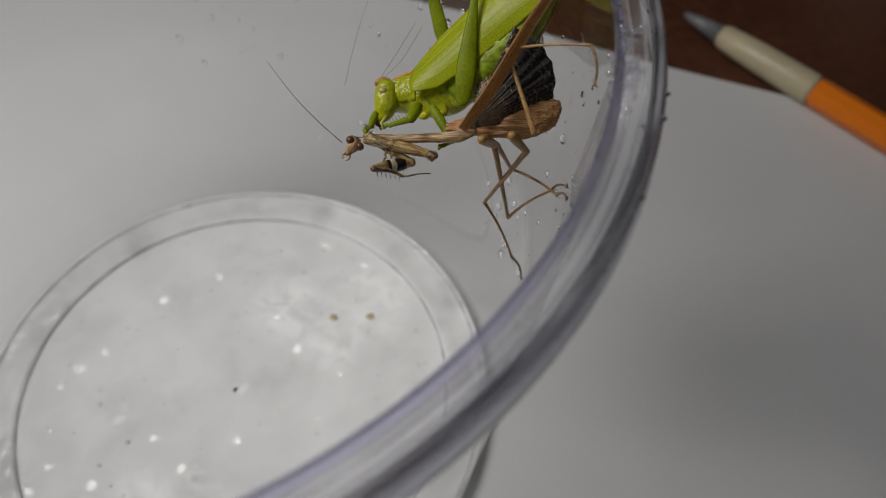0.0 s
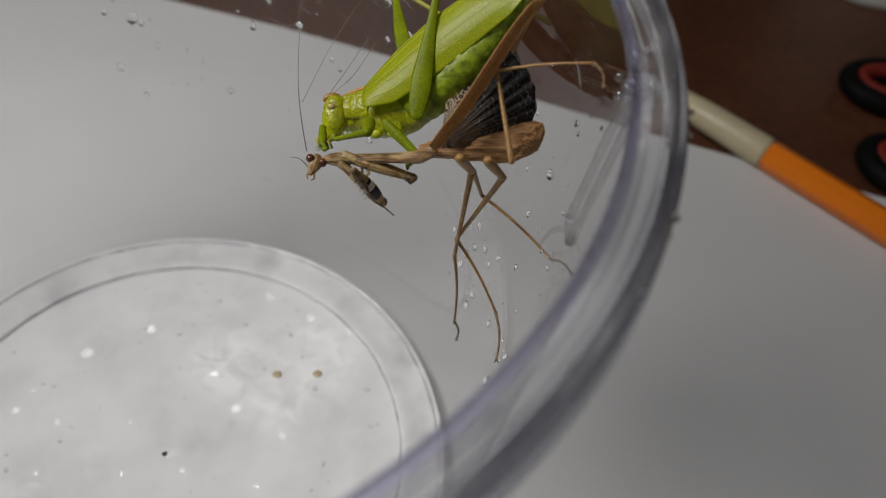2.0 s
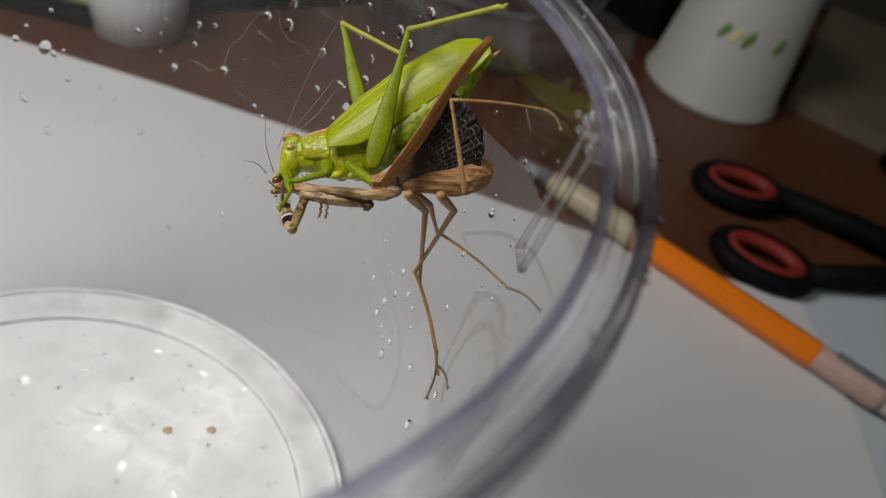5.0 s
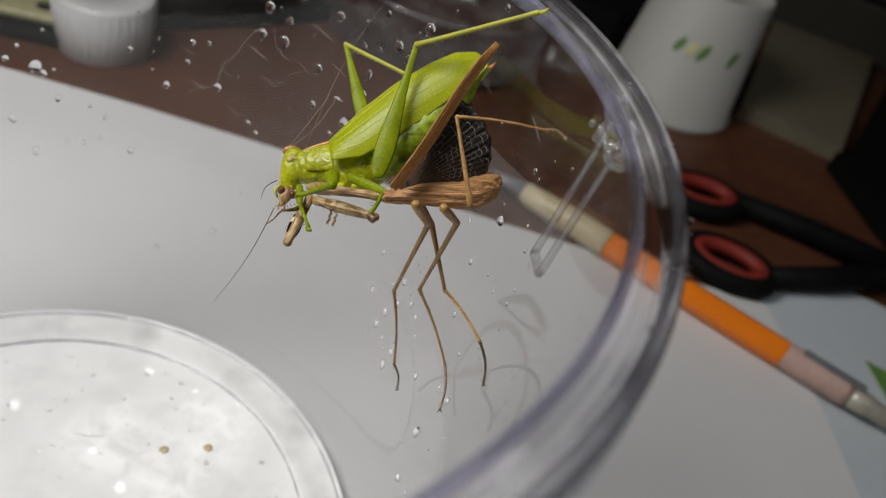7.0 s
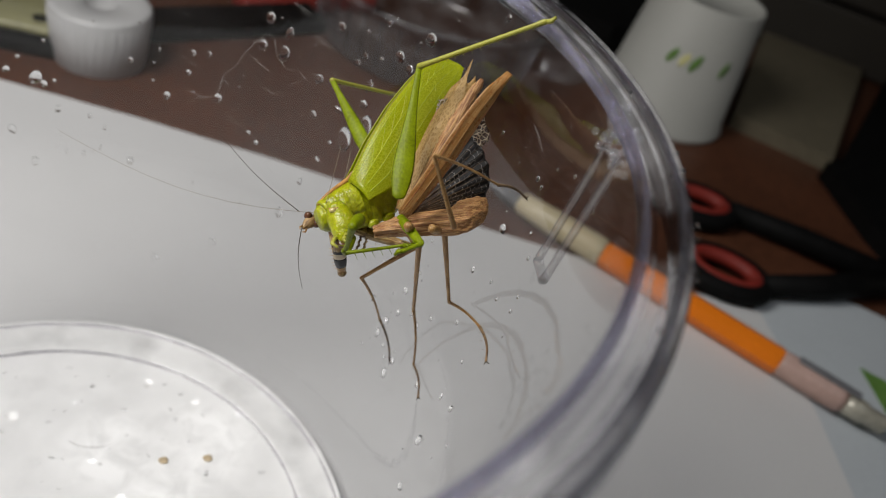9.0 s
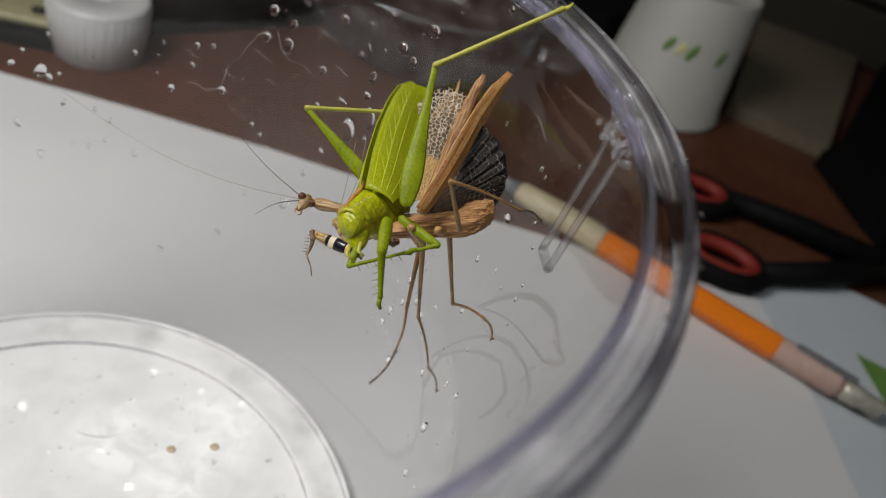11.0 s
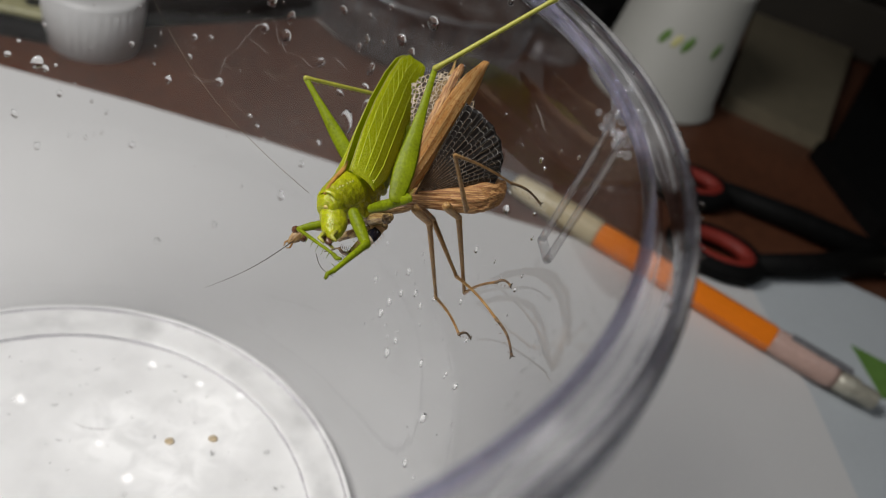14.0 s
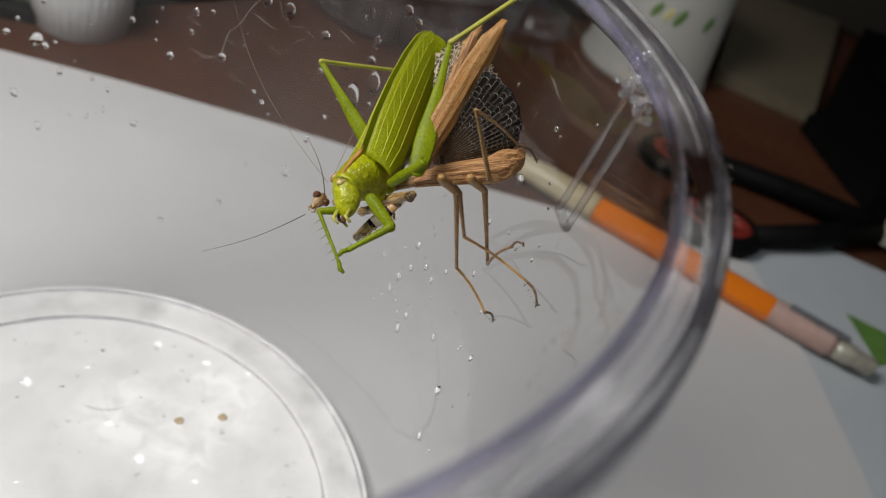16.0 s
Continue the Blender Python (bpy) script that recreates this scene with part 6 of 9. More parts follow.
    walk(mantis_legs["Q"]["coxa"], rows([
        (0, -5.4, -1.11, 1.2, -69.5, 75.7, -98.4), (0.5, -5.15, -1.05, 0.88, -51.9, 72.4, -90.9), (1, -5.55, -0.81, 0.82, -44.7, 71.6, -87.2),
        (1.5, -5.83, -0.61, 0.69, -37.6, 72.3, -82.9), (2, -5.85, -0.64, 0.62, -38.9, 72.2, -82.2), (2.5, -5.66, -0.65, 0.5, -33.1, 73.3, -74.7),
        (3, -5.64, -0.68, 0.27, -24.5, 73.5, -64.4), (3.5, -5.65, -0.72, 0.09, -20.3, 73.2, -58.3), (4, -5.57, -0.82, -0.11, -8, 72.9, -43.6),
        (4.5, -5.65, -0.98, -0.43, -4.3, 71.9, -36.8), (4.7, -5.73, -1.05, -0.5, -3.4, 71.7, -34.8), (5.4, -6.02, -0.87, -0.65, -2.9, 69, -43.8),
        (6.1, -6.31, -0.69, -0.81, -1.6, 65.9, -51.1), (6.8, -6.6, -0.49, -0.99, -0.1, 62.3, -56.9), (7, -6.71, -0.41, -1, 0.4, 60.6, -58.7),
        (7.5, -6.76, -0.46, -1.05, 0.8, 61.2, -57.2), (8, -6.79, -0.51, -1.06, 0.8, 61.8, -55.9), (8.5, -6.81, -0.56, -1.08, 1.4, 62.5, -54),
        (9, -6.74, 0.46, -1.08, -1.4, 65.9, -69.6), (9.2, -6.79, 0.73, -1.08, -1.1, 65.6, -71.1), (9.9, -7.06, 0.72, -1.1, -1.1, 65.3, -69.3),
        (10.6, -7.34, 0.7, -1.12, -1.2, 64.9, -67.6), (11.3, -7.62, 0.67, -1.13, -1.3, 64.6, -65.8), (11.5, -7.7, 0.7, -1.14, -1.3, 64.5, -65.6),
        (12, -7.84, 0.39, -1.17, -1.7, 62.4, -69.5), (12.5, -8, 0.1, -1.16, -1.6, 60.1, -72.8), (13, -7.88, 0.01, -1.19, -1.3, 59.9, -72.1),
        (13.5, -7.77, -0.06, -1.17, -1.1, 60, -71.4), (14, -7.62, -0.76, -1.17, 4.8, 68.6, -31.8), (14.5, -6.93, -0.16, -1.15, 4.4, 63.5, -46),
        (15, -7.06, 0.05, -1.11, 4.6, 62.7, -47.3), (15.5, -7.12, 0.27, -1.1, 5.1, 62, -48.4), (16, -7.07, 0.54, -1.29, 8.6, 61.2, -46.9),
    ]))
    walk(mantis_legs["Q"]["femur"], rows([
        (0, -5.65, -2.83, -5.63, -40.3, 62.8, -98.4), (0.5, -5.18, -3.18, -5.84, -30.2, 56.9, -93.9), (1, -5.44, -3.04, -5.87, -31.8, 61.7, -98.4),
        (1.5, -5.56, -2.74, -6.02, -34.5, 67.7, -104), (2, -5.56, -2.77, -6.09, -35.3, 67, -103.9), (2.5, -5.13, -2.6, -6.24, -31.7, 68.4, -99.5),
        (3, -4.78, -2.49, -6.49, -26, 69.4, -93.2), (3.5, -4.58, -2.45, -6.66, -23.2, 69.5, -89.5), (4, -4.07, -2.25, -6.84, -15.3, 71.7, -84.2),
        (4.5, -3.9, -2.29, -7.12, -13, 72.2, -84.3), (4.7, -3.92, -2.31, -7.19, -13.6, 72.5, -85.7), (5.4, -4.2, -2.62, -7.23, -6.3, 60.8, -81.2),
        (6.1, -4.5, -2.92, -7.24, -3, 47.6, -79.5), (6.8, -4.82, -3.24, -7.22, -1.1, 31.2, -78.9), (7, -4.91, -3.36, -7.14, -0.5, 24.4, -79.1),
        (7.5, -4.92, -3.31, -7.22, -0.4, 25.6, -79.7), (8, -4.92, -3.27, -7.27, -0.4, 27, -80.5), (8.5, -4.9, -3.19, -7.32, -0.2, 28.5, -81.1),
        (8.75, -5.32, -2.71, -7.42, -1.1, 28.2, -119.3), (9, -5.74, -2.23, -7.51, -1.6, 27.4, -157.2), (9.2, -5.85, -2.02, -7.5, -1.4, 30.5, -154.8),
        (9.9, -6.02, -2.04, -7.5, -1.3, 35.6, -136.8), (10.6, -6.2, -2.06, -7.5, -1.1, 33.3, -117.8), (11.3, -6.38, -2.08, -7.5, -0.9, 22.5, -101.1),
        (11.5, -6.45, -2.06, -7.5, -0.8, 17.1, -97.3), (12, -6.7, -2.66, -7.41, -0.9, 25.7, -113.1), (12.5, -6.96, -3.26, -7.27, -0.5, 24.5, -129.8),
        (13, -6.8, -3.35, -7.28, -0.2, 28.2, -132.7), (13.5, -6.65, -3.4, -7.27, -0.3, 31.4, -136), (13.75, -6.04, -2.76, -7.5, 0.9, 30.7, -100.6),
        (14, -5.43, -2.12, -7.73, 1.4, 29.5, -65.6), (14.5, -4.75, -2.42, -7.46, 1.9, 30.8, -69.9), (15, -4.87, -2.33, -7.37, 2.3, 38.2, -75.2),
        (15.5, -4.92, -2.21, -7.32, 3, 45, -81), (16, -4.76, -1.94, -7.46, 6.2, 51.9, -86.2),
    ]))
    walk(mantis_legs["Q"]["tibia"], rows([
        (0, -6.39, -7.83, -15.47, -24.9, -53.5, -9.7), (0.5, -5.59, -9.2, -15.11, -24.1, -48.7, -30.8), (1, -6.2, -8.23, -15.61, -19.5, -43.6, -32.9),
        (1.5, -6.58, -6.8, -16.25, -14.4, -38.5, -34.9), (2, -6.59, -6.96, -16.27, -14.8, -37.3, -33.7), (2.5, -5.8, -6.62, -16.53, -12.7, -39.2, -33.6),
        (3, -5, -6.38, -16.84, -10, -39.9, -34.2), (3.5, -4.55, -6.33, -17.01, -8.7, -39.6, -33.9), (4, -3.72, -5.71, -17.34, -4.6, -41.2, -35),
        (4.5, -3.56, -5.65, -17.66, -3.4, -40.6, -34.1), (4.7, -3.67, -5.64, -17.74, -3.2, -39.2, -33.7), (5.4, -3.38, -7.94, -16.89, -3.7, -47.8, -37.4),
        (6.1, -3.14, -10.25, -15.42, -4, -55.4, -42.4), (6.8, -2.99, -12.53, -12.95, -3.8, -62.3, -49.4), (7, -3, -13.25, -11.72, -3.6, -64.6, -52.2),
        (7.5, -3.14, -13.13, -11.99, -3.3, -64.1, -52.1), (8, -3.29, -12.99, -12.29, -3.4, -63.8, -51.8), (8.5, -3.4, -12.79, -12.61, -2.9, -63.3, -51.9),
        (8.67, -7.2, -10.53, -12.61, 2.7, -22.9, -61.5), (8.83, -10.99, -8.28, -12.61, 0.9, 24.5, -68.2), (9, -14.79, -6.02, -12.61, -11.7, 64.2, -83.1),
        (9.2, -14.48, -6.08, -13.11, -10.8, 63.7, -88), (9.9, -12.58, -8.2, -13.94, -7.8, 62.4, -98.3), (10.6, -10.52, -10.24, -13.57, -3.6, 60.2, -107.6),
        (11.3, -8.35, -12.11, -11.74, 0.8, 57.5, -115.4), (11.5, -7.78, -12.55, -10.75, 1.9, 56.7, -117.7), (12, -10.61, -11.83, -12.21, -5.2, 58.3, -92),
        (12.5, -13.4, -10.99, -11.86, -8.3, 53.4, -68.1), (13, -13.41, -10.51, -12.51, -8.2, 53.8, -65.8), (13.5, -13.44, -9.96, -13.04, -8, 54.5, -63.5),
        (13.67, -9.45, -10.27, -13.09, -0.5, 16.4, -55.1), (13.83, -5.45, -10.58, -13.13, 1.8, -27.7, -50.9), (14, -1.46, -10.89, -13.18, 0.2, -66.2, -45.9),
        (14.5, -1.49, -11.35, -13.12, 0.8, -64.9, -49.6), (15, -2.65, -10.73, -14.21, 0.4, -61.8, -46.6), (15.5, -3.7, -9.94, -15.14, 0.3, -58.7, -44.6),
        (16, -4.3, -8.76, -16.16, 2.9, -55.9, -45.5),
    ]))
    walk(mantis_legs["Q"]["tarsus"], rows([
        (0, 3.88, -9.58, -1.39, -41.8, -69.4, 18.1), (0.25, 4.11, -12.35, -1.67, -51.1, -73.7, -11.4), (0.5, 4.34, -15.12, -1.95, -51.3, -78.9, -49.5),
        (1, 4.44, -15.11, -3.52, -56.4, -75.7, -17.3), (1.5, 4.67, -14.64, -5.35, -35.5, -70.4, -3.5), (2, 4.99, -14.7, -5.65, -32.7, -68, -5.2),
        (2.5, 5.49, -14.13, -5.45, -27.5, -68.2, -9), (3, 6.12, -13.93, -5.61, -21.4, -68.1, -13.7), (3.5, 6.66, -13.85, -5.86, -17.7, -66.7, -16.4),
        (4, 7.08, -13.27, -5.81, -9.5, -66.2, -22.5), (4.5, 7.46, -13.11, -6.27, -6.7, -63.3, -23.7), (4.7, 7.64, -13.17, -6.67, -5.8, -61.2, -24),
        (5.4, 5.97, -15.09, -3.92, -5.2, -66.2, -41), (6.1, 4.2, -16.96, -0.99, -1.7, -68.1, -62.6), (6.8, 2.29, -18.7, 2.57, 3.3, -66.8, -83.9),
        (6.9, 1.94, -18.94, 3.34, 2.9, -9.7, -83.4), (7, 1.6, -19.18, 4.11, 3, 47.4, -83.2), (7.5, 1.56, -19.17, 3.76, 2.9, 49.6, -81.1),
        (8, 1.51, -19.07, 3.42, 2.6, 51.7, -78.8), (8.5, 1.45, -18.98, 3.05, 2.4, 53.9, -76.1), (9, -13.87, -13.6, -28.37, -5.7, 36.8, -86.1),
        (9.2, -14.21, -13.82, -28.81, -5.2, 38.4, -92.3), (9.9, -13.76, -16.23, -29.45, -3, 41.9, -108), (10.6, -13.15, -18.53, -28.77, 0.9, 40.8, -124.3),
        (11.3, -12.39, -20.61, -26.51, 4.6, 35.6, -138.9), (11.5, -12.25, -21.06, -25.39, 5.4, 33.4, -142.9), (12, -10.94, -21.03, -27.11, 0.5, 51, -110.3),
        (12.17, -10.46, -20.91, -26.72, 10.6, 14.7, -92.9), (12.33, -9.99, -20.79, -26.32, 9.1, -28, -79.3), (12.5, -9.51, -20.67, -25.93, -10.7, -63, -52.8),
        (13, -9.17, -19.94, -26.65, -9.4, -61, -54.1), (13.5, -8.9, -19.06, -27.29, -8, -58.6, -55.4), (14, 3.46, -15.97, 2.85, 6.8, -67.3, -72.4),
        (14.5, 3.32, -17.01, 2.75, 10.1, -70, -82.2), (15, 3.04, -16.75, 1.22, 11.9, -71.9, -84.4), (15.5, 2.78, -16.33, -0.18, 14.8, -74.1, -87.3),
        (16, 2.58, -15.77, -1.66, 23.9, -75.6, -95.8),
    ]))
    walk(mantis_legs["T"]["femur"], rows([
        (0, 2.7, -0.14, 5.59, 14.9, 10.4, 109), (0.5, 2.42, -0.45, 5.73, 13.6, 10.8, 105.8), (1, 2.15, -0.75, 5.86, 12.3, 17.7, 103.9),
        (1.5, 1.83, -1.15, 5.98, 10.1, 16.5, 100.9), (2, 1.93, -1.12, 5.92, 10.8, 15.7, 101.4), (2.5, 1.77, -1.16, 5.95, 8.7, -5, 98.7),
        (3, 1.6, -1.24, 5.97, 6.6, -0.1, 100.4), (3.5, 1.56, -1.28, 5.94, 5.8, 0.1, 101.2), (4, 1.39, -1.31, 5.98, 2.7, 4.5, 101),
        (4.5, 1.45, -1.22, 5.96, 1.8, 1.6, 100.2), (4.7, 1.54, -1.2, 5.94, 1.9, -5.8, 99.8), (5.4, 1.16, -1.19, 5.97, 0.7, -2, 99.7),
        (6.1, 0.79, -1.17, 5.99, -0.6, 0.4, 99.4), (6.8, 0.41, -1.14, 6, -1.8, 2.3, 99.1), (7, 0.27, -1.1, 6, -2.3, 2, 98.7),
        (7.5, 0.04, -1.13, 5.99, -2.3, 5.2, 98.3), (8, -0.19, -1.15, 5.98, -2.2, 8.8, 97.9), (8.5, -0.43, -1.19, 5.98, -2.3, 11.8, 97.5),
        (9, -0.44, -0.51, 5.99, 0, -40.4, 100.9), (9.2, -0.5, -0.48, 5.99, 0, -42.7, 98.8), (9.9, -0.6, -0.49, 5.99, 0, -50.3, 99.1),
        (10.6, -0.69, -0.51, 5.99, 0, -56.8, 99.1), (11.3, -0.79, -0.53, 5.99, 0, -62.7, 98.5), (11.5, -0.82, -0.53, 5.99, 0, -64.3, 97.9),
        (12, -0.88, -0.76, 5.98, 0, -62.2, 96.3), (12.5, -0.97, -0.98, 5.99, 0, -60.1, 94.9), (13, -0.92, -0.87, 5.99, 0, -60.7, 96.9),
        (13.5, -0.87, -0.79, 5.99, 0, -61.5, 99), (14, -1.15, -1.22, 5.98, 0, -55.7, 108), (14.5, -0.92, -1.36, 5.99, 0, -51.8, 105.1),
        (15, -1.06, -1.27, 5.99, 0, -48.4, 102.6), (15.5, -1.2, -1.16, 6, 0, -45.1, 100.3), (16, -1.47, -1.1, 5.99, 0, -43.3, 99.3),
    ]))
    walk(mantis_legs["T"]["tibia"], rows([
        (0, -1.02, 10.65, 3.51, 0.3, -14.3, -0.9), (0.5, -0.69, 10.51, 3.57, 1.6, -16, -2.1), (1, -0.51, 9.98, 2.34, 2.8, -12.2, 1.5),
        (1.5, -0.26, 9.78, 2.69, 4.8, -10.8, 1.7), (2, -0.28, 9.83, 2.78, 4.4, -8.6, 1.3), (2.5, 0.03, 10.26, 6.97, 5.1, 26, -2.4),
        (3, -0.48, 10.17, 5.99, 6, 22.7, -2.5), (3.5, -0.7, 10.1, 5.92, 6.3, 20.8, -2.8), (4, -0.82, 10.04, 5.07, 8.2, 18.4, -2.6),
        (4.5, -0.61, 10.19, 5.63, 8.6, 15, -2.5), (4.7, -0.42, 10.17, 7.11, 8.8, 14.2, -2.5), (5.4, -0.78, 10.24, 6.37, 8.9, 8.7, -4.4),
        (6.1, -1.11, 10.28, 5.91, 9.1, 1, -6.7), (6.8, -1.42, 10.3, 5.53, 9.4, 3.9, -7.4), (7, -1.49, 10.36, 5.6, 9.2, 4.7, -7.9),
        (7.5, -1.64, 10.3, 4.95, 9.1, 3.3, -8.4), (8, -1.77, 10.21, 4.21, 8.9, 1.7, -9), (8.5, -1.92, 10.07, 3.6, 8.9, 0.8, -9.5),
        (9, -2.1, 8.16, 13.51, 0, 41.3, -25.3), (9.2, -1.81, 7.95, 13.85, 0, 40.8, -27.4), (9.9, -1.77, 6.83, 14.91, 0, 39.2, -26.3),
        (10.6, -1.69, 5.77, 15.69, 0, 37.6, -25.3), (11.3, -1.57, 4.74, 16.3, 0, 35.9, -24.4), (11.5, -1.51, 4.45, 16.44, 0, 35.3, -24.4),
        (12, -1.47, 4.61, 16.24, 0, 32.5, -26.6), (12.5, -1.46, 4.78, 16.04, 0, 29, -28.8), (13, -1.6, 4.76, 16.11, 0, 29.6, -28.2),
        (13.5, -1.73, 4.67, 16.19, 0, 30.3, -27.6), (14, -3.17, 5, 15.56, 0, 46.1, -18.4), (14.5, -2.79, 5.56, 15.11, 0, 48.3, -25.1),
        (15, -2.73, 6.25, 14.66, 0, 49.3, -29.1), (15.5, -2.66, 6.9, 14.22, 0, 50.5, -33.1), (16, -2.84, 7.23, 13.95, 0, 51.7, -35.2),
    ]))
    walk(mantis_legs["T"]["tarsus"], rows([
        (0, 10.56, 10.47, 6.46, -13.7, -44.6, -76.6), (0.5, 10.79, 10.09, 6.85, -12.4, -50.5, -72.3), (1, 11.16, 10.27, 4.87, -9.1, -53.2, -70.1),
        (1.5, 11.47, 10.14, 4.94, -3.9, -56, -68.2), (2, 11.53, 10.09, 4.56, -5, -59.1, -62.8), (2.5, 10.75, 9.82, 1.73, -0.9, -62.3, -60.3),
        (3, 10.53, 9.68, 1.38, 5.6, -65.5, -58.2), (3.5, 10.45, 9.55, 1.67, 10.8, -68.5, -52.5), (4, 10.51, 9.54, 1.29, 15.3, -63.4, -59.9),
        (4.5, 10.92, 9.69, 2.54, 14.4, -57.8, -60.5), (4.7, 11.15, 9.68, 4.18, 13.5, -55, -60), (5.4, 10.99, 9.34, 4.57, 17.8, -59.3, -59),
        (6.1, 10.75, 8.88, 5.71, 23.1, -63.7, -57.8), (6.8, 10.4, 8.78, 4.72, 26.1, -65.5, -50.2), (7, 10.31, 8.72, 4.61, 26.2, -66.1, -47.6),
        (7.5, 10.16, 8.55, 4.27, 23.1, -63.9, -39.5), (8, 10.02, 8.34, 3.85, 20.2, -61.8, -32.7), (8.5, 9.87, 8.1, 3.43, 17.9, -59, -27.1),
        (9, 6.01, 4.33, 5.62, 0, 49.7, -22.9), (9.2, 6.23, 3.79, 6.05, 0, 50.3, -25.1), (9.9, 6.52, 2.72, 7.35, 0, 53, -24.4),
        (10.6, 6.86, 1.71, 8.4, 0, 55.4, -23.8), (11.3, 7.25, 0.73, 9.3, 0, 57.8, -23.5), (11.5, 7.37, 0.42, 9.54, 0, 58.4, -23.8),
        (12, 7.54, 0.1, 9.82, 0, 59.3, -24.2), (12.5, 7.69, -0.24, 10.24, 0, 60.1, -24.9), (13, 7.55, -0.15, 10.2, 0, 59.9, -25.1),
        (13.5, 7.42, -0.1, 10.16, 0, 59.8, -25), (14, 4.69, 2.39, 6.95, 0, 41.8, -27.3), (14.5, 4.42, 2.19, 6.19, 0, 41.3, -34.9),
        (15, 4.07, 2.46, 5.6, 0, 24.4, -39.5), (15.5, 3.7, 2.75, 4.99, 0, 60.2, -31.4), (16, 3.22, 2.95, 4.58, 0, 58.1, -31.5),
    ]))
    walk(prothorax, rows([
        (0, -9.24, -0.7, 2.54, 5.5, 4.6, -179.6), (0.5, -9.25, -0.48, 2.14, 5.2, 7.7, 177.7), (1.5, -11.21, -0.57, 2.2, 1.5, 13.6, -179),
        (3.5, -10.78, -0.44, 1.02, 0.8, 15.2, 174.9), (4.7, -10.38, -1.6, -0.11, -1.7, 18.7, 175.7), (7, -9.68, 0.06, -1, -3.3, 23, 170.7),
        (8.5, -10.12, -0.55, -1.11, -3.1, 24.1, 171.3), (9, -8.54, 0.62, -6.1, -2.3, 31.6, 167.1), (11.5, -9.21, 2.07, -6.17, -1.5, 13.4, 162.1),
        (12, -9.7, 2.12, -6.21, -2, 16.5, 171.4), (12.5, -8.44, 1.93, -6.18, -1.5, 7.4, 157.8), (13, -10.22, 1.84, -6.26, -1.7, 15.2, 169.5),
        (13.5, -10.93, 1.66, -6.25, -1.8, 14.2, 170.7), (14, -9.99, -0.6, -6.23, -2.9, 17, -167.3), (14.5, -10.01, -0.04, -6.22, -3.1, 16.6, -167.3),
        (16, -9.77, 0.7, -6.41, -2.9, 15.7, -174.3),
    ]))
    walk(mantis_head, rows([
        (0, -24.83, -0.74, 1.61, -19.8, -29.5, -120.4), (0.5, -24.41, 0.15, 0.44, -21.4, -27, -115.5), (1, -25.09, -0.19, 0.17, -21, -26.1, -114.2),
        (1.5, -25.81, -0.61, -0.19, -23.1, -20.3, -99.4), (2, -25.86, -0.27, -0.55, -23.7, -27.4, -103.1), (3.5, -25.53, 0.95, -2.69, -27.9, -57.5, -110.8),
        (4, -25.34, 1.29, -3.57, -16.7, -21.4, -115.7), (4.7, -24.97, -0, -5.2, -22.6, -53.2, -112.1), (7, -25.89, 1.84, -7.2, -11.9, -16.9, -108.3),
        (8.5, -25.38, 1.23, -7.43, -11.2, -16.2, -108.5), (9, -20.56, 3.66, -9.21, -10.2, -39, -134.6), (11.5, -23.38, 7.01, -9.43, -10.2, -25.7, -127.9),
        (12, -24.16, 3.98, -9.52, -9.6, -44.3, -145), (12.5, -22.55, 8.86, -9.49, -9.9, -22.9, -135.2), (13, -24.94, 4.98, -9.62, -9.6, -23, -129),
        (13.5, -25.64, 4.51, -9.6, -9.2, -20.5, -134.7), (14, -25.14, -4.4, -9.56, -6.5, -15.7, -134.9), (14.5, -25.4, -2.75, -9.54, -9.4, -34, -116.5),
        (15, -25.63, -1.9, -9.4, -10.3, -43, -115), (16, -25.09, 0.35, -9.98, -6.6, -30.6, -135.9),
    ]))
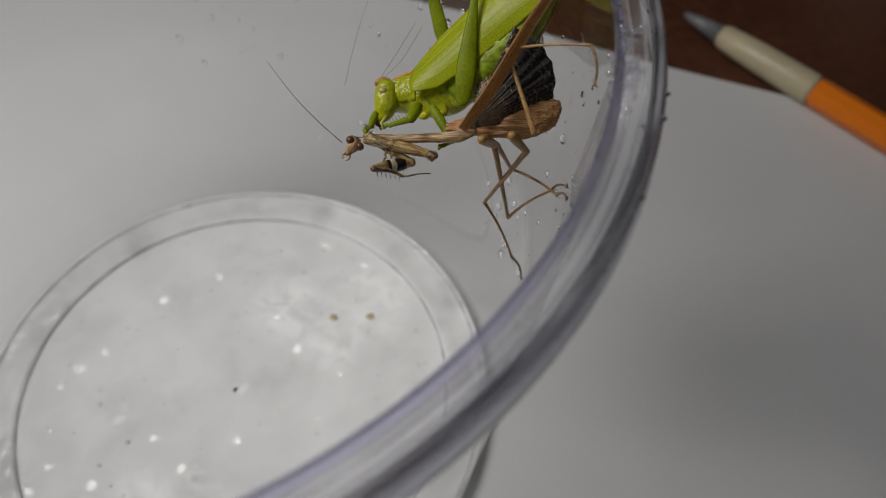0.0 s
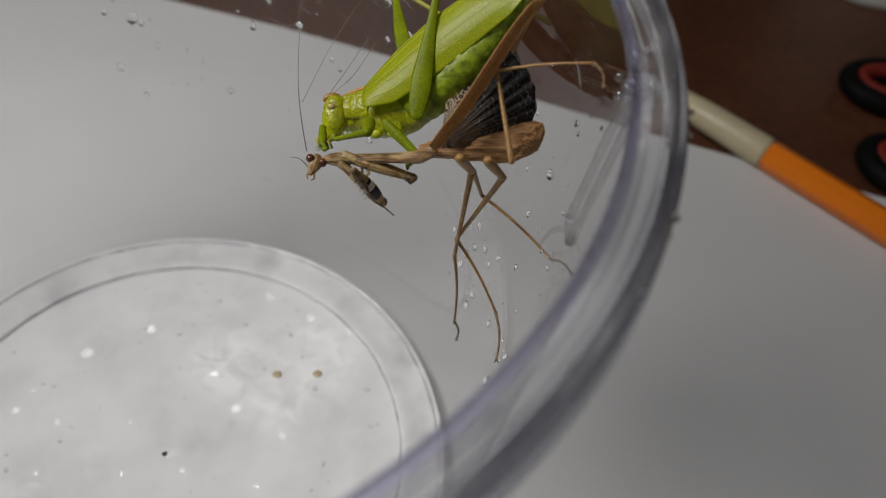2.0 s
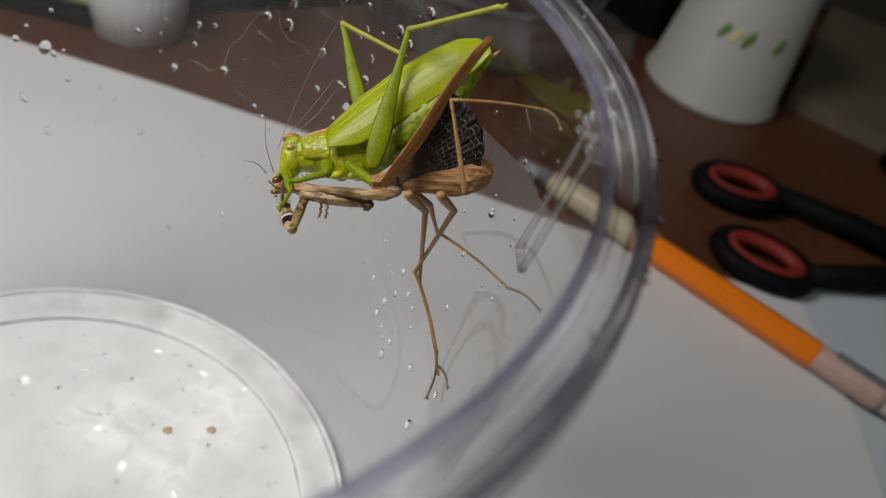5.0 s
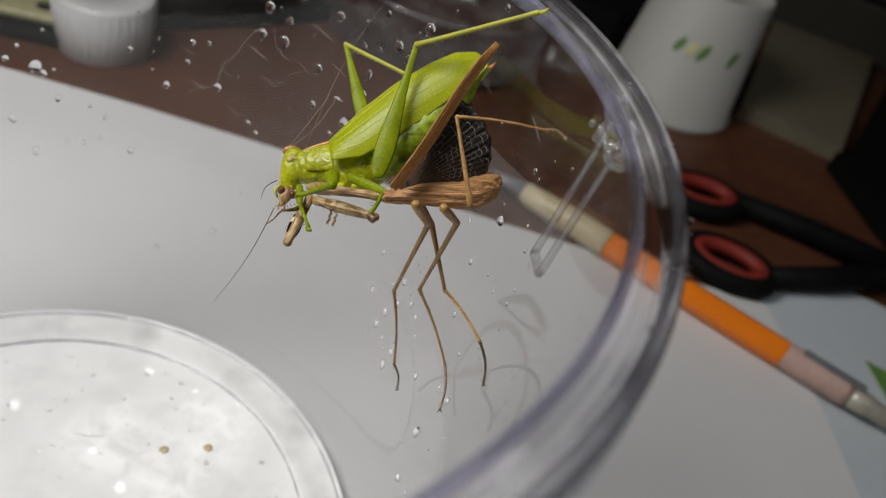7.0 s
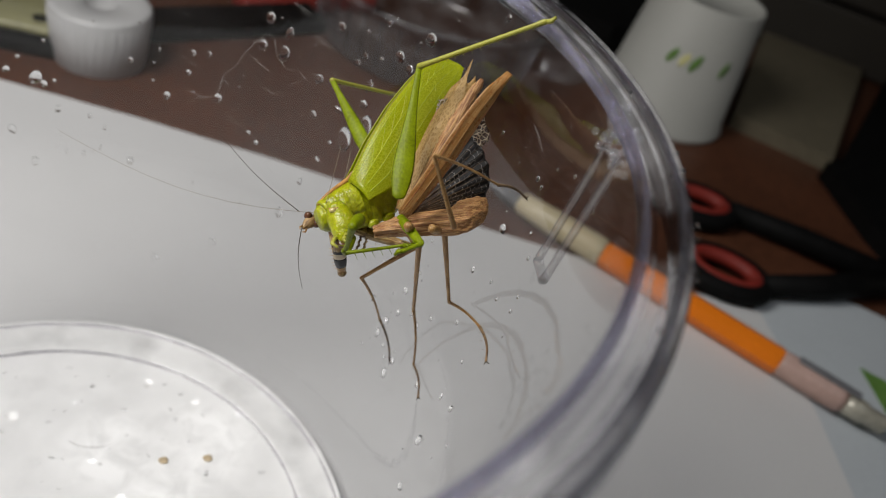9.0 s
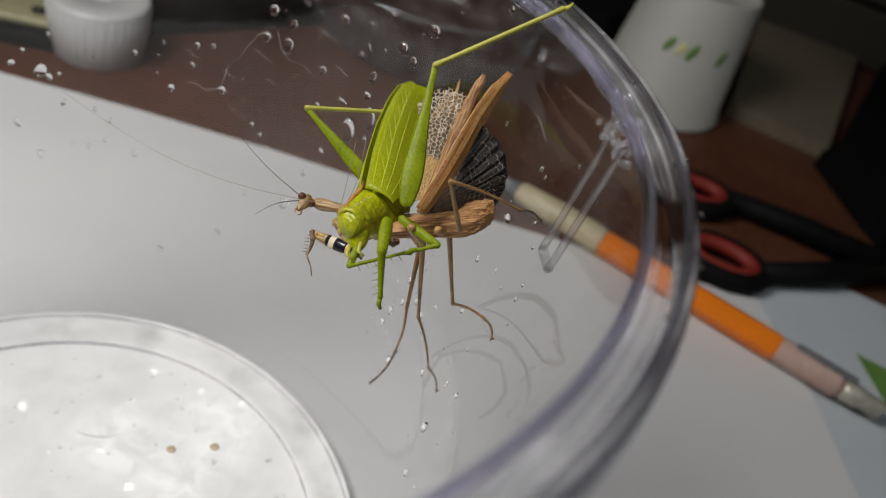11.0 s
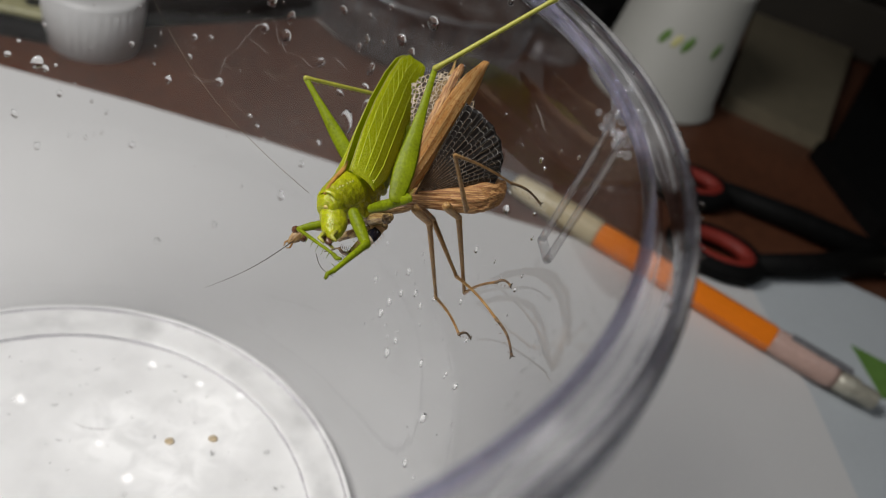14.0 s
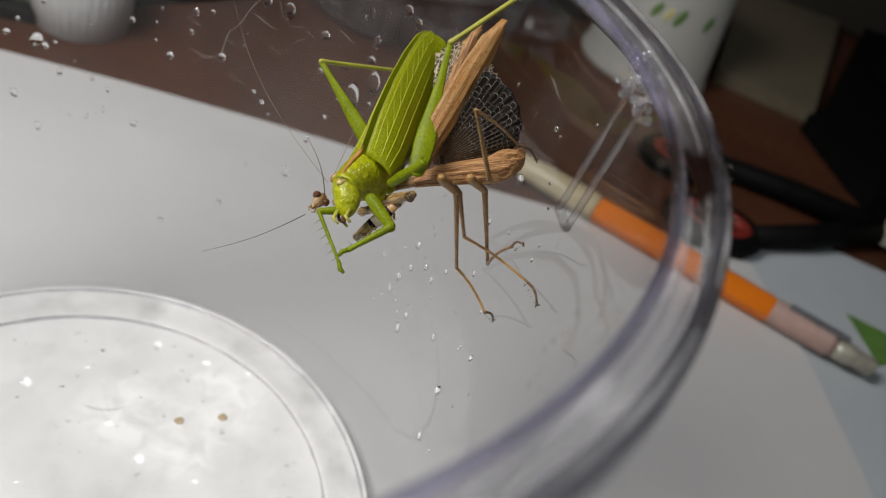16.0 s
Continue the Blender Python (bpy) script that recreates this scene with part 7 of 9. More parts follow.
    walk(grasp["coxa"], rows([
        (0, -22.92, -0.09, 2.05, -18.1, 4.3, -33.2), (0.5, -22.41, 0.14, 1.06, -18.3, 1.3, -38.4), (1, -22.23, -0.24, 0.57, -19.9, -3, -49.4),
        (1.5, -21.85, -1.59, 0.11, -16.7, -1.9, -44.4), (2, -22.21, -1.22, -0.13, -16.8, -0.8, -42.8), (2.5, -21.85, -1.52, -0.42, -15.1, -0.9, -42.3),
        (3, -22.06, -1.89, -1.2, -13.2, -1.8, -41.7), (3.5, -20.92, -1.18, -2.14, -14.8, -5.1, -58.3), (4, -20.42, -2.74, -2.79, -12.4, -16.2, -57.4),
        (4.5, -20.78, -2.45, -3.96, -21.6, -51.8, -71.3), (4.7, -21.14, -2.35, -4.23, -26.5, -59.2, -84.9), (5.4, -21.57, -1.57, -4.79, -20.1, -52.3, -95.6),
        (6.1, -21.98, -0.77, -5.37, -15.5, -43.2, -103.6), (6.8, -22.4, 0.05, -5.96, -12.1, -30.9, -110.1), (7, -22.55, 0.37, -6, -10.8, -25.9, -112.4),
        (7.5, -22.45, 0.21, -6.14, -11.2, -30.9, -110.9), (8, -22.26, 0.05, -6.17, -11.6, -35.7, -109.4), (8.5, -22.05, -0.08, -6.22, -12, -39.6, -108.1),
        (9, -18.09, 2.58, -8.19, -6.4, -6.4, -82.4), (9.2, -18, 3.24, -8.2, -6.1, -6.7, -83.2), (9.9, -18.19, 3.08, -8.24, -6.4, -27.1, -75.1),
        (10.6, -18.37, 2.92, -8.28, -6.6, -39.3, -65.9), (11.3, -18.56, 2.76, -8.33, -6.2, -47.6, -54.7), (11.5, -18.6, 2.81, -8.34, -5.9, -49.4, -51.4),
        (12, -17.44, 2.26, -8.38, -4.5, -48.2, -47.2), (12.5, -17.96, 2.95, -8.37, -6.9, -48.8, -64.4), (13, -18.7, 1.47, -8.45, -7.4, -56.6, -51.1),
        (13.5, -18.15, 0.1, -8.4, -2.7, -43.1, -31.5), (14, -19.45, -5.14, -8.43, 2, -22.4, 14.6), (14.5, -18.9, -4.75, -8.38, 1.2, -31.3, 4.6),
        (15, -19.4, -4.2, -8.29, 1.3, -34.1, 4.4), (15.5, -19.7, -3.58, -8.23, 1.3, -37.5, 4.5), (16, -19.6, -2.73, -8.67, 2.2, -42.5, 3.9),
    ]))
    walk(grasp["femur"], rows([
        (0, -16.5, -4.3, 1.47, 13.6, -69.3, 173.3), (0.5, -16.39, -4.64, 0.88, 23.8, -64.6, 148.7), (1, -17.23, -6.07, 0.97, 32.1, -52, 108.4),
        (1.5, -16.36, -6.97, 0.36, 23.6, -46.6, 121.7), (2, -16.57, -6.45, -0.02, 29, -51.8, 109.6), (2.5, -16.16, -6.7, -0.29, 22.9, -46.4, 117.4),
        (3, -16.32, -7.01, -0.96, 17.7, -39.7, 123.9), (3.5, -16.89, -7.7, -1.46, 19.9, -42.3, 109), (4, -16.44, -8.96, -0.64, 8.2, -3.7, 150.5),
        (4.5, -19.25, -6.96, 2.08, 13.9, 45.2, 147.1), (4.7, -20.79, -6.28, 2.38, 23, 57.3, 140.9), (5.4, -22.02, -6.26, 1.29, 25.7, 58.7, 118.4),
        (6.1, -23.3, -6.22, -0.1, 21.1, 54.8, 96), (6.8, -24.66, -6.15, -2.01, 15.2, 45.3, 78.4), (7, -25.19, -6.04, -2.64, 13.2, 41.4, 73.6),
        (7.5, -24.8, -5.95, -2.18, 13.2, 42.9, 73.9), (8, -24.33, -5.84, -1.68, 13.4, 44.7, 74.2), (8.5, -23.89, -5.72, -1.32, 13.4, 46.1, 74.4),
        (8.75, -20.48, -5.36, -4.33, 13.8, -1.7, 78.4), (9, -17.08, -5, -7.34, 9.9, -49.4, 84), (9.2, -17.1, -4.36, -7.3, 9.3, -48.7, 88.8),
        (9.55, -16.76, -3.95, -6.02, 0.8, -4, 107.1), (9.9, -16.42, -3.54, -4.73, 6.7, 41, 123.3), (10.6, -15.94, -2.51, -3.41, 3.9, 33.1, 142.2),
        (11.3, -15.56, -1.48, -2.65, 1.7, 15.9, 156.3), (11.5, -15.47, -1.1, -2.5, 1.2, 6.9, 159.3), (12, -13.96, -1.5, -2.64, -0.5, 11.7, 178.6),
        (12.5, -15.77, -1.63, -2.58, -0.7, 11.5, -178.7), (13, -16.04, -1.83, -2.03, -1.5, 13.4, -167.9), (13.25, -14.7, -2.34, -2.58, -9.9, 28, -128.7),
        (13.5, -13.36, -2.84, -3.14, -5.1, 44.1, -83.6), (13.75, -12.96, -3.1, -4.32, -14.6, 2.1, -110.2), (14, -12.57, -3.35, -5.49, -3.5, -39.5, -136.6),
        (14.5, -12.34, -4.22, -4.39, -1.5, 0.3, -162.1), (15, -13.05, -3.7, -3.97, -1.7, 1.9, -157.6), (15.5, -13.61, -3.11, -3.55, -1.7, 3.7, -153.2),
        (16, -13.94, -2.35, -3.47, -1.6, 6.3, -149.2),
    ]))
    walk(grasp["tibia"], rows([
        (0, -19.27, -3.97, 8.86, -18.4, 39.5, -27), (0.5, -19.28, -2.88, 8.02, -32.8, 51.5, -64.7), (1, -18.77, -1.46, 7.19, -49.7, 69.3, -79.5),
        (1.5, -19.21, -2.35, 6.1, -25.5, 48, -63.6), (2, -18.21, -1.85, 6.18, -22.7, 30.6, -70.4), (2.5, -18.66, -1.86, 5.43, -23.3, 39.3, -73.5),
        (3, -19.71, -1.96, 4.09, -22.9, 44.9, -74.8), (3.5, -18.8, -2.18, 3.85, -19.9, 44.4, -68.4), (3.75, -21.05, -3.64, 1.86, -22.6, 19.3, -97.2),
        (4, -23.3, -5.09, -0.13, -13, -4, -123.3), (4.25, -23.61, -4.51, -1.83, -24.9, -45.5, -133.2), (4.5, -23.92, -3.94, -3.52, -69.5, -87.7, -104.6),
        (4.6, -24.01, -3.76, -3.89, 46.9, -74.5, 98.9), (4.7, -24.1, -3.58, -4.27, 29, -59.2, 75.1), (5.4, -23.98, -2.66, -5.46, 32.7, -73.8, 100.8),
        (6.1, -23.78, -1.7, -6.56, -0.4, -74.3, 168.9), (6.8, -23.54, -0.71, -7.62, -9.4, -57.6, -161.7), (7, -23.52, -0.35, -7.86, -8.4, -50.6, -159.4),
        (7.5, -23.2, -0.39, -7.56, -8.4, -52.3, -160.3), (8, -22.81, -0.44, -7.24, -8.3, -54.2, -161.4), (8.5, -22.41, -0.45, -7.01, -8.4, -55.8, -162.3),
        (8.67, -20.45, -0.26, -5.12, 28.6, -25.5, 151.4), (8.83, -18.5, -0.07, -3.23, 35.2, 23.3, 125.3), (9, -16.54, 0.12, -1.34, 14.2, 61, 89.5),
        (9.2, -16.99, 0.85, -1.36, 19.1, 69, 95), (9.43, -17.89, 1.05, -4.21, 62.7, 25.2, 142.9), (9.67, -18.8, 1.24, -7.07, 66.4, -43.6, 160.9),
        (9.9, -19.7, 1.44, -9.92, -45, -79.9, -79), (10.6, -21.18, 1.54, -7.72, -12.7, -51.1, -101.8), (11.3, -22.52, 1.57, -4.81, -9.6, -26.2, -105.1),
        (11.5, -22.81, 1.67, -3.44, -8.9, -10.4, -107.6), (12, -21.69, -1.32, -4.25, -8, -13, -78.9), (12.5, -23.51, -1.81, -4.15, -8.7, -11, -99.1),
        (13, -23.55, -3.44, -3.86, -6.2, -7.7, -130.7), (13.25, -18.14, -5.96, -6.25, -1, -32.3, -114.9), (13.5, -12.73, -8.47, -8.64, -5.3, -57.2, -94.3),
        (13.67, -14.15, -8.16, -5.92, 27.4, -24.3, -136.9), (13.83, -15.58, -7.84, -3.19, 31, 24.7, -161.9), (14, -17, -7.53, -0.47, 6.1, 61.4, 160),
        (14.17, -17.95, -7.23, -1.79, -23.7, 19, 126.3), (14.33, -18.91, -6.94, -3.1, -28.2, -41.4, 110.2), (14.5, -19.86, -6.64, -4.42, 47.7, -82.4, 24.8),
        (15, -20.35, -6.71, -4.23, 3.3, -76.2, 10.2), (15.5, -20.64, -6.67, -4.06, -2.4, -70.3, 2.3), (16, -20.68, -6.37, -4.33, -2, -65.7, -5.9),
    ]))
    walk(grasp_folded, rows([
        (0, -22.1, -0.43, 2.92, -12.3, 7.8, -17.3), (0.5, -21.77, -0.18, 1.99, -10.9, 6, -17.3), (1.5, -21.5, -0.23, 0.84, -8, 8.1, -18.4),
        (3.5, -21.97, 0.16, -1.04, -5.3, -0.2, -19), (4.7, -21.47, -1.61, -3.22, 0.5, -4.2, -6.6), (7, -21.42, 0.06, -5, 0.9, -20.4, -16.3),
        (8.5, -21.89, -0.14, -5.22, 1.1, -18.5, -15.1), (9, -15.96, 1.89, -7.17, 0.4, -5.6, -24), (11.5, -17.65, 2.68, -7.32, -0.6, -31.2, -26.6),
        (12.5, -17.48, 2.44, -7.36, -1, -33.7, -30.3), (13.5, -17.91, 1.75, -7.41, -0.6, -31.3, -25.6), (14, -16.04, -2.54, -7.36, 4.4, -62.2, 3.2),
        (14.5, -16.66, -2.68, -7.35, 4.2, -56.4, 7.9), (16, -16.88, -1.85, -7.59, 3.8, -58.6, 3.2),
    ]))
    walk(forewing_near, rows([
        (0, -6.97, 0.81, 6.8, 82, 15.8, 54.8), (3.5, -8.71, 0.62, 5.65, 81, 10.4, 54.3), (4.7, -9.32, -0.49, 4.79, 80, 6.4, 55.6),
        (7, -10.15, 1.25, 4, 78, 2.3, 54.2), (8.5, -9.99, 0.97, 3.92, 77, 1.1, 54.3), (9, -7.02, 1.96, 3.94, 53.7, 2, 47), (9.2, -6.61, 2.63, 3.94, 48.4, 12.8, 47.3),
        (11.5, -5.69, 2.46, 3.9, 51.9, 10.9, 53.1), (12.5, -5.79, 2.46, 3.87, 51.8, 9.8, 53.7), (13.5, -5.78, 2.28, 3.86, 51.7, 10.8, 55.3),
        (14, -10.3, 0.72, 3.76, 28.5, 15.9, 58.6), (14.5, -10.61, 1.03, 3.76, 18.4, 6.5, 57.5), (16, -10.66, 2.42, 3.51, 21.7, 8.8, 50.9),
    ]))
    walk(forewing_far, rows([
        (0, -8.5, -0.46, -8.0, -62, 14, 59.4), (3.5, -9.68, 0.55, -9.0, -62, 14, 61.1), (4.7, -9.62, -0.07, -9.5, -62, 12, 60),
        (7, -9.85, 1.85, -10, -62, 12, 59.8), (8.5, -9.71, 1.8, -10, -62, 12, 58.7), (9, -6.45, 2.51, -4.05, -31.9, 9.6, 59.7),
        (9.2, -5.67, 3.44, -4.04, -17.5, 29.2, 67.2), (11.5, -4.67, 3.79, -4.09, -8.8, 32.7, 69.6), (12.5, -4.63, 3.96, -4.11, -9, 33.1, 69.3),
        (13.5, -4.62, 3.88, -4.13, -9.1, 33.9, 70.8), (14, -8.68, 1.65, -4.21, -22.7, 27.2, 72.1), (14.5, -8.95, 2.07, -4.21, -22.6, 22.9, 68.2),
        (16, -8.65, 3.16, -4.44, -24.8, 19.6, 61.3),
    ]))
    walk(mantis_abdomen, rows([
        (0, -4.76, 0.25, -6, 14.5, 20, 71.1), (3.5, -6.14, 0.7, -6.5, 10.1, 20.7, 70.9), (4.7, -6.32, -0.21, -7, 7.1, 17, 70.2),
        (7, -6.68, 1.55, -8, 3.2, 14, 69.6), (8.5, -6.47, 1.26, -8, 2.7, 14, 69.4), (9, -6.6, 2.31, -3.05, 3.2, -1, 55.3), (9.2, -6.13, 2.96, -3.05, 2.7, 7.2, 56.1),
        (11.5, -5.1, 2.71, -3.1, 1.3, 3, 62.2), (12.5, -5.17, 2.73, -3.12, 1.1, 0.7, 62.8), (13.5, -5.14, 2.56, -3.13, 1, 2.2, 64.5),
        (14, -9.87, 1.15, -3.24, 2.8, 10.9, 67.9), (14.5, -10.17, 1.45, -3.23, 2.7, -4.6, 66), (16, -9.87, 2.84, -3.48, 0.8, 0.9, 59.9),
    ]))
    walk(hindwing_near, rows([
        (0, -7.22, 0.52, 3.68, 27.7, 22, 38.5), (3.5, -8.62, 0.68, 2.56, 26.7, 14.3, 31), (4.7, -9.01, -0.32, 1.75, 26.7, 2.9, 33.1),
        (7, -9.57, 1.25, 1, 25.2, 3.5, 30.6), (8.5, -9.62, 1.03, 0.92, 25, 1, 30.3), (9, -6.9, 1.96, 0.94, 24, 20.3, 28), (9.2, -5.68, 2.67, 0.96, 23.5, 16.6, 29.1),
        (11.5, -5.59, 2.26, 0.9, 22.3, 10, 31.6), (12.5, -5.6, 2.19, 0.88, 22.2, 7.8, 32.2), (13.5, -5.81, 2.11, 0.86, 22.3, 9.6, 33),
        (14, -8.42, 0.55, 0.8, 23.1, -2.7, 36), (14.5, -8.65, 0.95, 0.8, 23.3, -2.6, 32.4), (16, -8.67, 2.22, 0.59, 22.5, -2.8, 27.7),
    ]))
    walk(hindwing_far, rows([
        (0, -8.37, -0.02, -2.33, 0.1, 31.6, 76), (3.5, -9.43, 0.79, -3.42, -3.5, 32.1, 73), (4.7, -9.29, -0.01, -4.26, -6.4, 26, 73),
        (7, -9.42, 1.93, -5, -9.9, 24, 70), (8.5, -9.27, 1.87, -5.06, -10.2, 24, 70), (9, -6.68, 2.26, -5.05, -11.9, 11.3, 58.4),
        (9.2, -5.72, 3.26, -5.04, -13.1, 16.2, 71.8), (11.5, -5.33, 3.07, -5.1, -13.9, 17.2, 72.6), (12.5, -5.31, 3, -5.12, -14.2, 15.8, 72.9),
        (13.5, -5.28, 3, -5.14, -14.3, 17.5, 74.8), (14, -9.18, 1.28, -5.22, -12.9, 11.9, 75.4), (14.5, -9.38, 1.73, -5.22, -12.7, 14.8, 69.6),
        (16, -9.06, 3.05, -5.46, -14.8, 13.8, 63),
    ]))
    walk(head, rows([
        (0, -3.05, -2.6, -0.08, -23.1, -12.6, -96), (0.5, -3.13, -2.64, -0.22, -22.5, -8.5, -97.8), (1, -3.2, -2.65, -0.31, -21.6, -12.6, -96.4),
        (1.5, -3.26, -2.68, -0.43, -21.2, -11.2, -97), (2, -3.27, -2.69, -0.5, -21.8, -10.3, -97.2), (2.5, -3.32, -2.71, -0.55, -20.6, -9.6, -97.7),
        (3, -3.42, -2.71, -0.71, -18.7, -8.1, -98.6), (3.5, -3.48, -2.7, -0.86, -17.9, -6.5, -99.2), (4, -3.55, -2.71, -0.98, -15.6, -5.7, -99.7),
        (4.5, -3.63, -2.69, -1.24, -14.3, -3.7, -100.4), (4.7, -3.65, -2.68, -1.32, -14.4, -2.7, -100.6), (6.8, -4, -2.47, -1.69, -11.2, -0.1, -100.9),
        (7, -4.02, -2.47, -1.7, -10.7, -0, -101.3), (7.5, -4.03, -2.48, -1.74, -10.5, 0.5, -101.3), (8, -4.02, -2.48, -1.76, -10.3, 0.8, -101.4),
        (8.5, -4.02, -2.47, -1.78, -10.2, 1, -101.4), (9, -2.04, -3.29, 0.78, 31.3, -34, -108.3), (9.2, -1.82, -3.4, 0.15, 58.3, -32.3, -123.4),
        (11.5, -2.27, -2.68, -1.07, 55.5, -5.2, -106.2), (12.5, -2.27, -2.62, -1, 56, -7.5, -112.2), (13.5, -2.59, -3.06, -1.31, 56.4, -9.4, -112.1),
        (14, -3.25, -4.42, -0.55, 64.3, -23.2, -136.3), (14.5, -3.28, -3.74, -1.04, 60.2, -18.3, -120.6), (16, -3.2, -2.9, -0.75, 61.2, -20.4, -125.6),
    ]))
    walk(katydid_legs["hind_near"]["femur"], rows([
        (0, 9.36, -4.47, 4.15, 18.1, 11, 82.7), (0.5, 9.02, -4.24, 4.31, 18.3, 17.6, 84.8), (1, 8.89, -4.19, 4.42, 17, 17.4, 83.9),
        (1.5, 8.77, -4.16, 4.52, 16.7, 18.1, 83.9), (2, 8.96, -4.15, 4.49, 17.2, 15.8, 82.8), (2.5, 8.75, -4.1, 4.55, 15.9, 16.7, 82.7),
        (3, 8.66, -4.07, 4.76, 13.9, 14.7, 81.7), (3.5, 8.72, -4, 4.85, 12.9, 11.7, 80.7), (4, 8.09, -4.55, 5.21, 10.7, 13.5, 80), (4.5, 7.74, -5.01, 5.55, 9.6, 12.5, 79),
        (4.7, 7.73, -5.3, 5.57, 9.7, 10.4, 78.4), (5.4, 7.74, -5.23, 5.7, 8.7, 10.9, 77.4), (6.1, 7.76, -5.17, 5.84, 7.6, 11.3, 76.2),
        (6.8, 7.78, -5.11, 5.99, 6.6, 11.6, 75.1), (7, 7.77, -5.1, 6, 6, 11.5, 74.4), (7.5, 7.85, -5.15, 6.01, 5.7, 10.8, 74.2), (8, 7.91, -5.18, 6, 5.6, 10.8, 74),
        (8.5, 7.98, -5.2, 5.99, 5.4, 10.8, 73.9), (9, 2.14, -2.49, 9.12, -30.7, 14.4, 53.3), (9.2, -1.7, -2.26, 8.22, -44.5, -3.6, 53),
        (9.9, -2.23, -2.5, 7.94, -46.4, -7.4, 54.2), (10.6, -2.74, -2.72, 7.62, -48.4, -11.2, 55.6), (11.3, -3.24, -2.93, 7.27, -50.7, -15, 57.3),
        (11.5, -3.38, -2.98, 7.17, -51.4, -16, 57.8), (12, -3.41, -2.94, 7.18, -51.7, -14.9, 57.1), (12.5, -3.44, -2.98, 7.2, -51.8, -14.2, 56.7),
        (13, -3.56, -3.1, 7.14, -52.1, -13.3, 55.9), (13.5, -3.63, -3.27, 7.12, -51.9, -12.5, 55.4), (14, -3.5, -2.37, 8.75, -57.2, -3.1, 48.7),
        (14.5, -3.44, -1.66, 8.52, -57.8, -2.2, 47.6), (15, -3, -1.27, 8.85, -58.2, -0.6, 47.5), (15.5, -2.64, -0.86, 9.11, -58.9, 1.4, 46.8),
        (16, -2.58, -0.42, 9.3, -60.3, 3.6, 45),
    ]))
    walk(katydid_legs["hind_near"]["tibia"], rows([
        (0, 11.85, 15.08, 0.33, 13.9, -40.7, 4.8), (0.5, 10.74, 14.82, -1.75, 12.1, -9, 12.6), (1, 10.94, 14.86, -1.57, 12.3, -13.4, 11.8),
        (1.5, 10.79, 14.82, -1.7, 14.3, -18, 10.6), (2, 11.37, 15.01, -0.98, 14.8, -17.4, 10.8), (2.5, 11.18, 14.97, -1.21, 16, -22.6, 9.2),
        (3, 11.46, 15.15, -0.32, 16.7, -25.8, 9), (3.5, 11.88, 15.4, 0.77, 17, -27, 9.4), (4, 11.48, 14.68, 0.54, 20.1, -40.4, 2.8),
        (4.5, 11.49, 14.22, 1.19, 22.1, -48.4, -2), (4.7, 11.7, 14.05, 1.96, 23.4, -50.5, -4.5), (5.4, 12.06, 14, 1.91, 20.2, -43.1, 0.4),
        (6.1, 12.44, 13.95, 1.91, 17.2, -32.3, 5.5), (6.8, 12.84, 13.89, 1.94, 16.5, -28.8, 7.1), (7, 13.07, 13.84, 1.99, 16, -29.6, 6.8),
        (7.5, 13.23, 13.82, 2.24, 16, -29.8, 7.1), (8, 13.34, 13.78, 2.24, 16, -30.2, 7.3), (8.5, 13.45, 13.74, 2.23, 15.9, -30.6, 7.5),
        (9, 13.76, 13.09, 4.11, -3.4, -53.6, 6.6), (9.2, 10.36, 13.74, 9.49, -7.1, -67.5, 13), (9.9, 9.42, 13.64, 10.52, -7.2, -67.6, 12.9),
        (10.6, 8.38, 13.52, 11.51, -6, -62.1, 11.2), (11.3, 7.24, 13.39, 12.46, -6.1, -61.8, 10.8), (11.5, 6.9, 13.34, 12.72, -6.1, -61.9, 10.6),
        (12, 7.12, 13.34, 12.36, -9.1, -62.9, 13.3), (12.5, 7.26, 13.28, 12.11, -11.2, -63.7, 15.5), (13, 7.4, 13.08, 11.76, -12.2, -62.2, 16),
        (13.5, 7.5, 12.86, 11.46, -12.5, -60.8, 16.3), (14, 9.73, 12.69, 9.84, -47.8, -56.7, 47.9), (14.5, 10.09, 13.15, 9.28, -40, -43.1, 36.7),
        (15, 10.56, 13.53, 9.06, -39.4, -40.6, 34.3), (15.5, 11.09, 13.78, 8.61, -38.5, -37.3, 31.8), (16, 11.59, 13.75, 8.03, -37.8, -34.1, 29.2),
    ]))
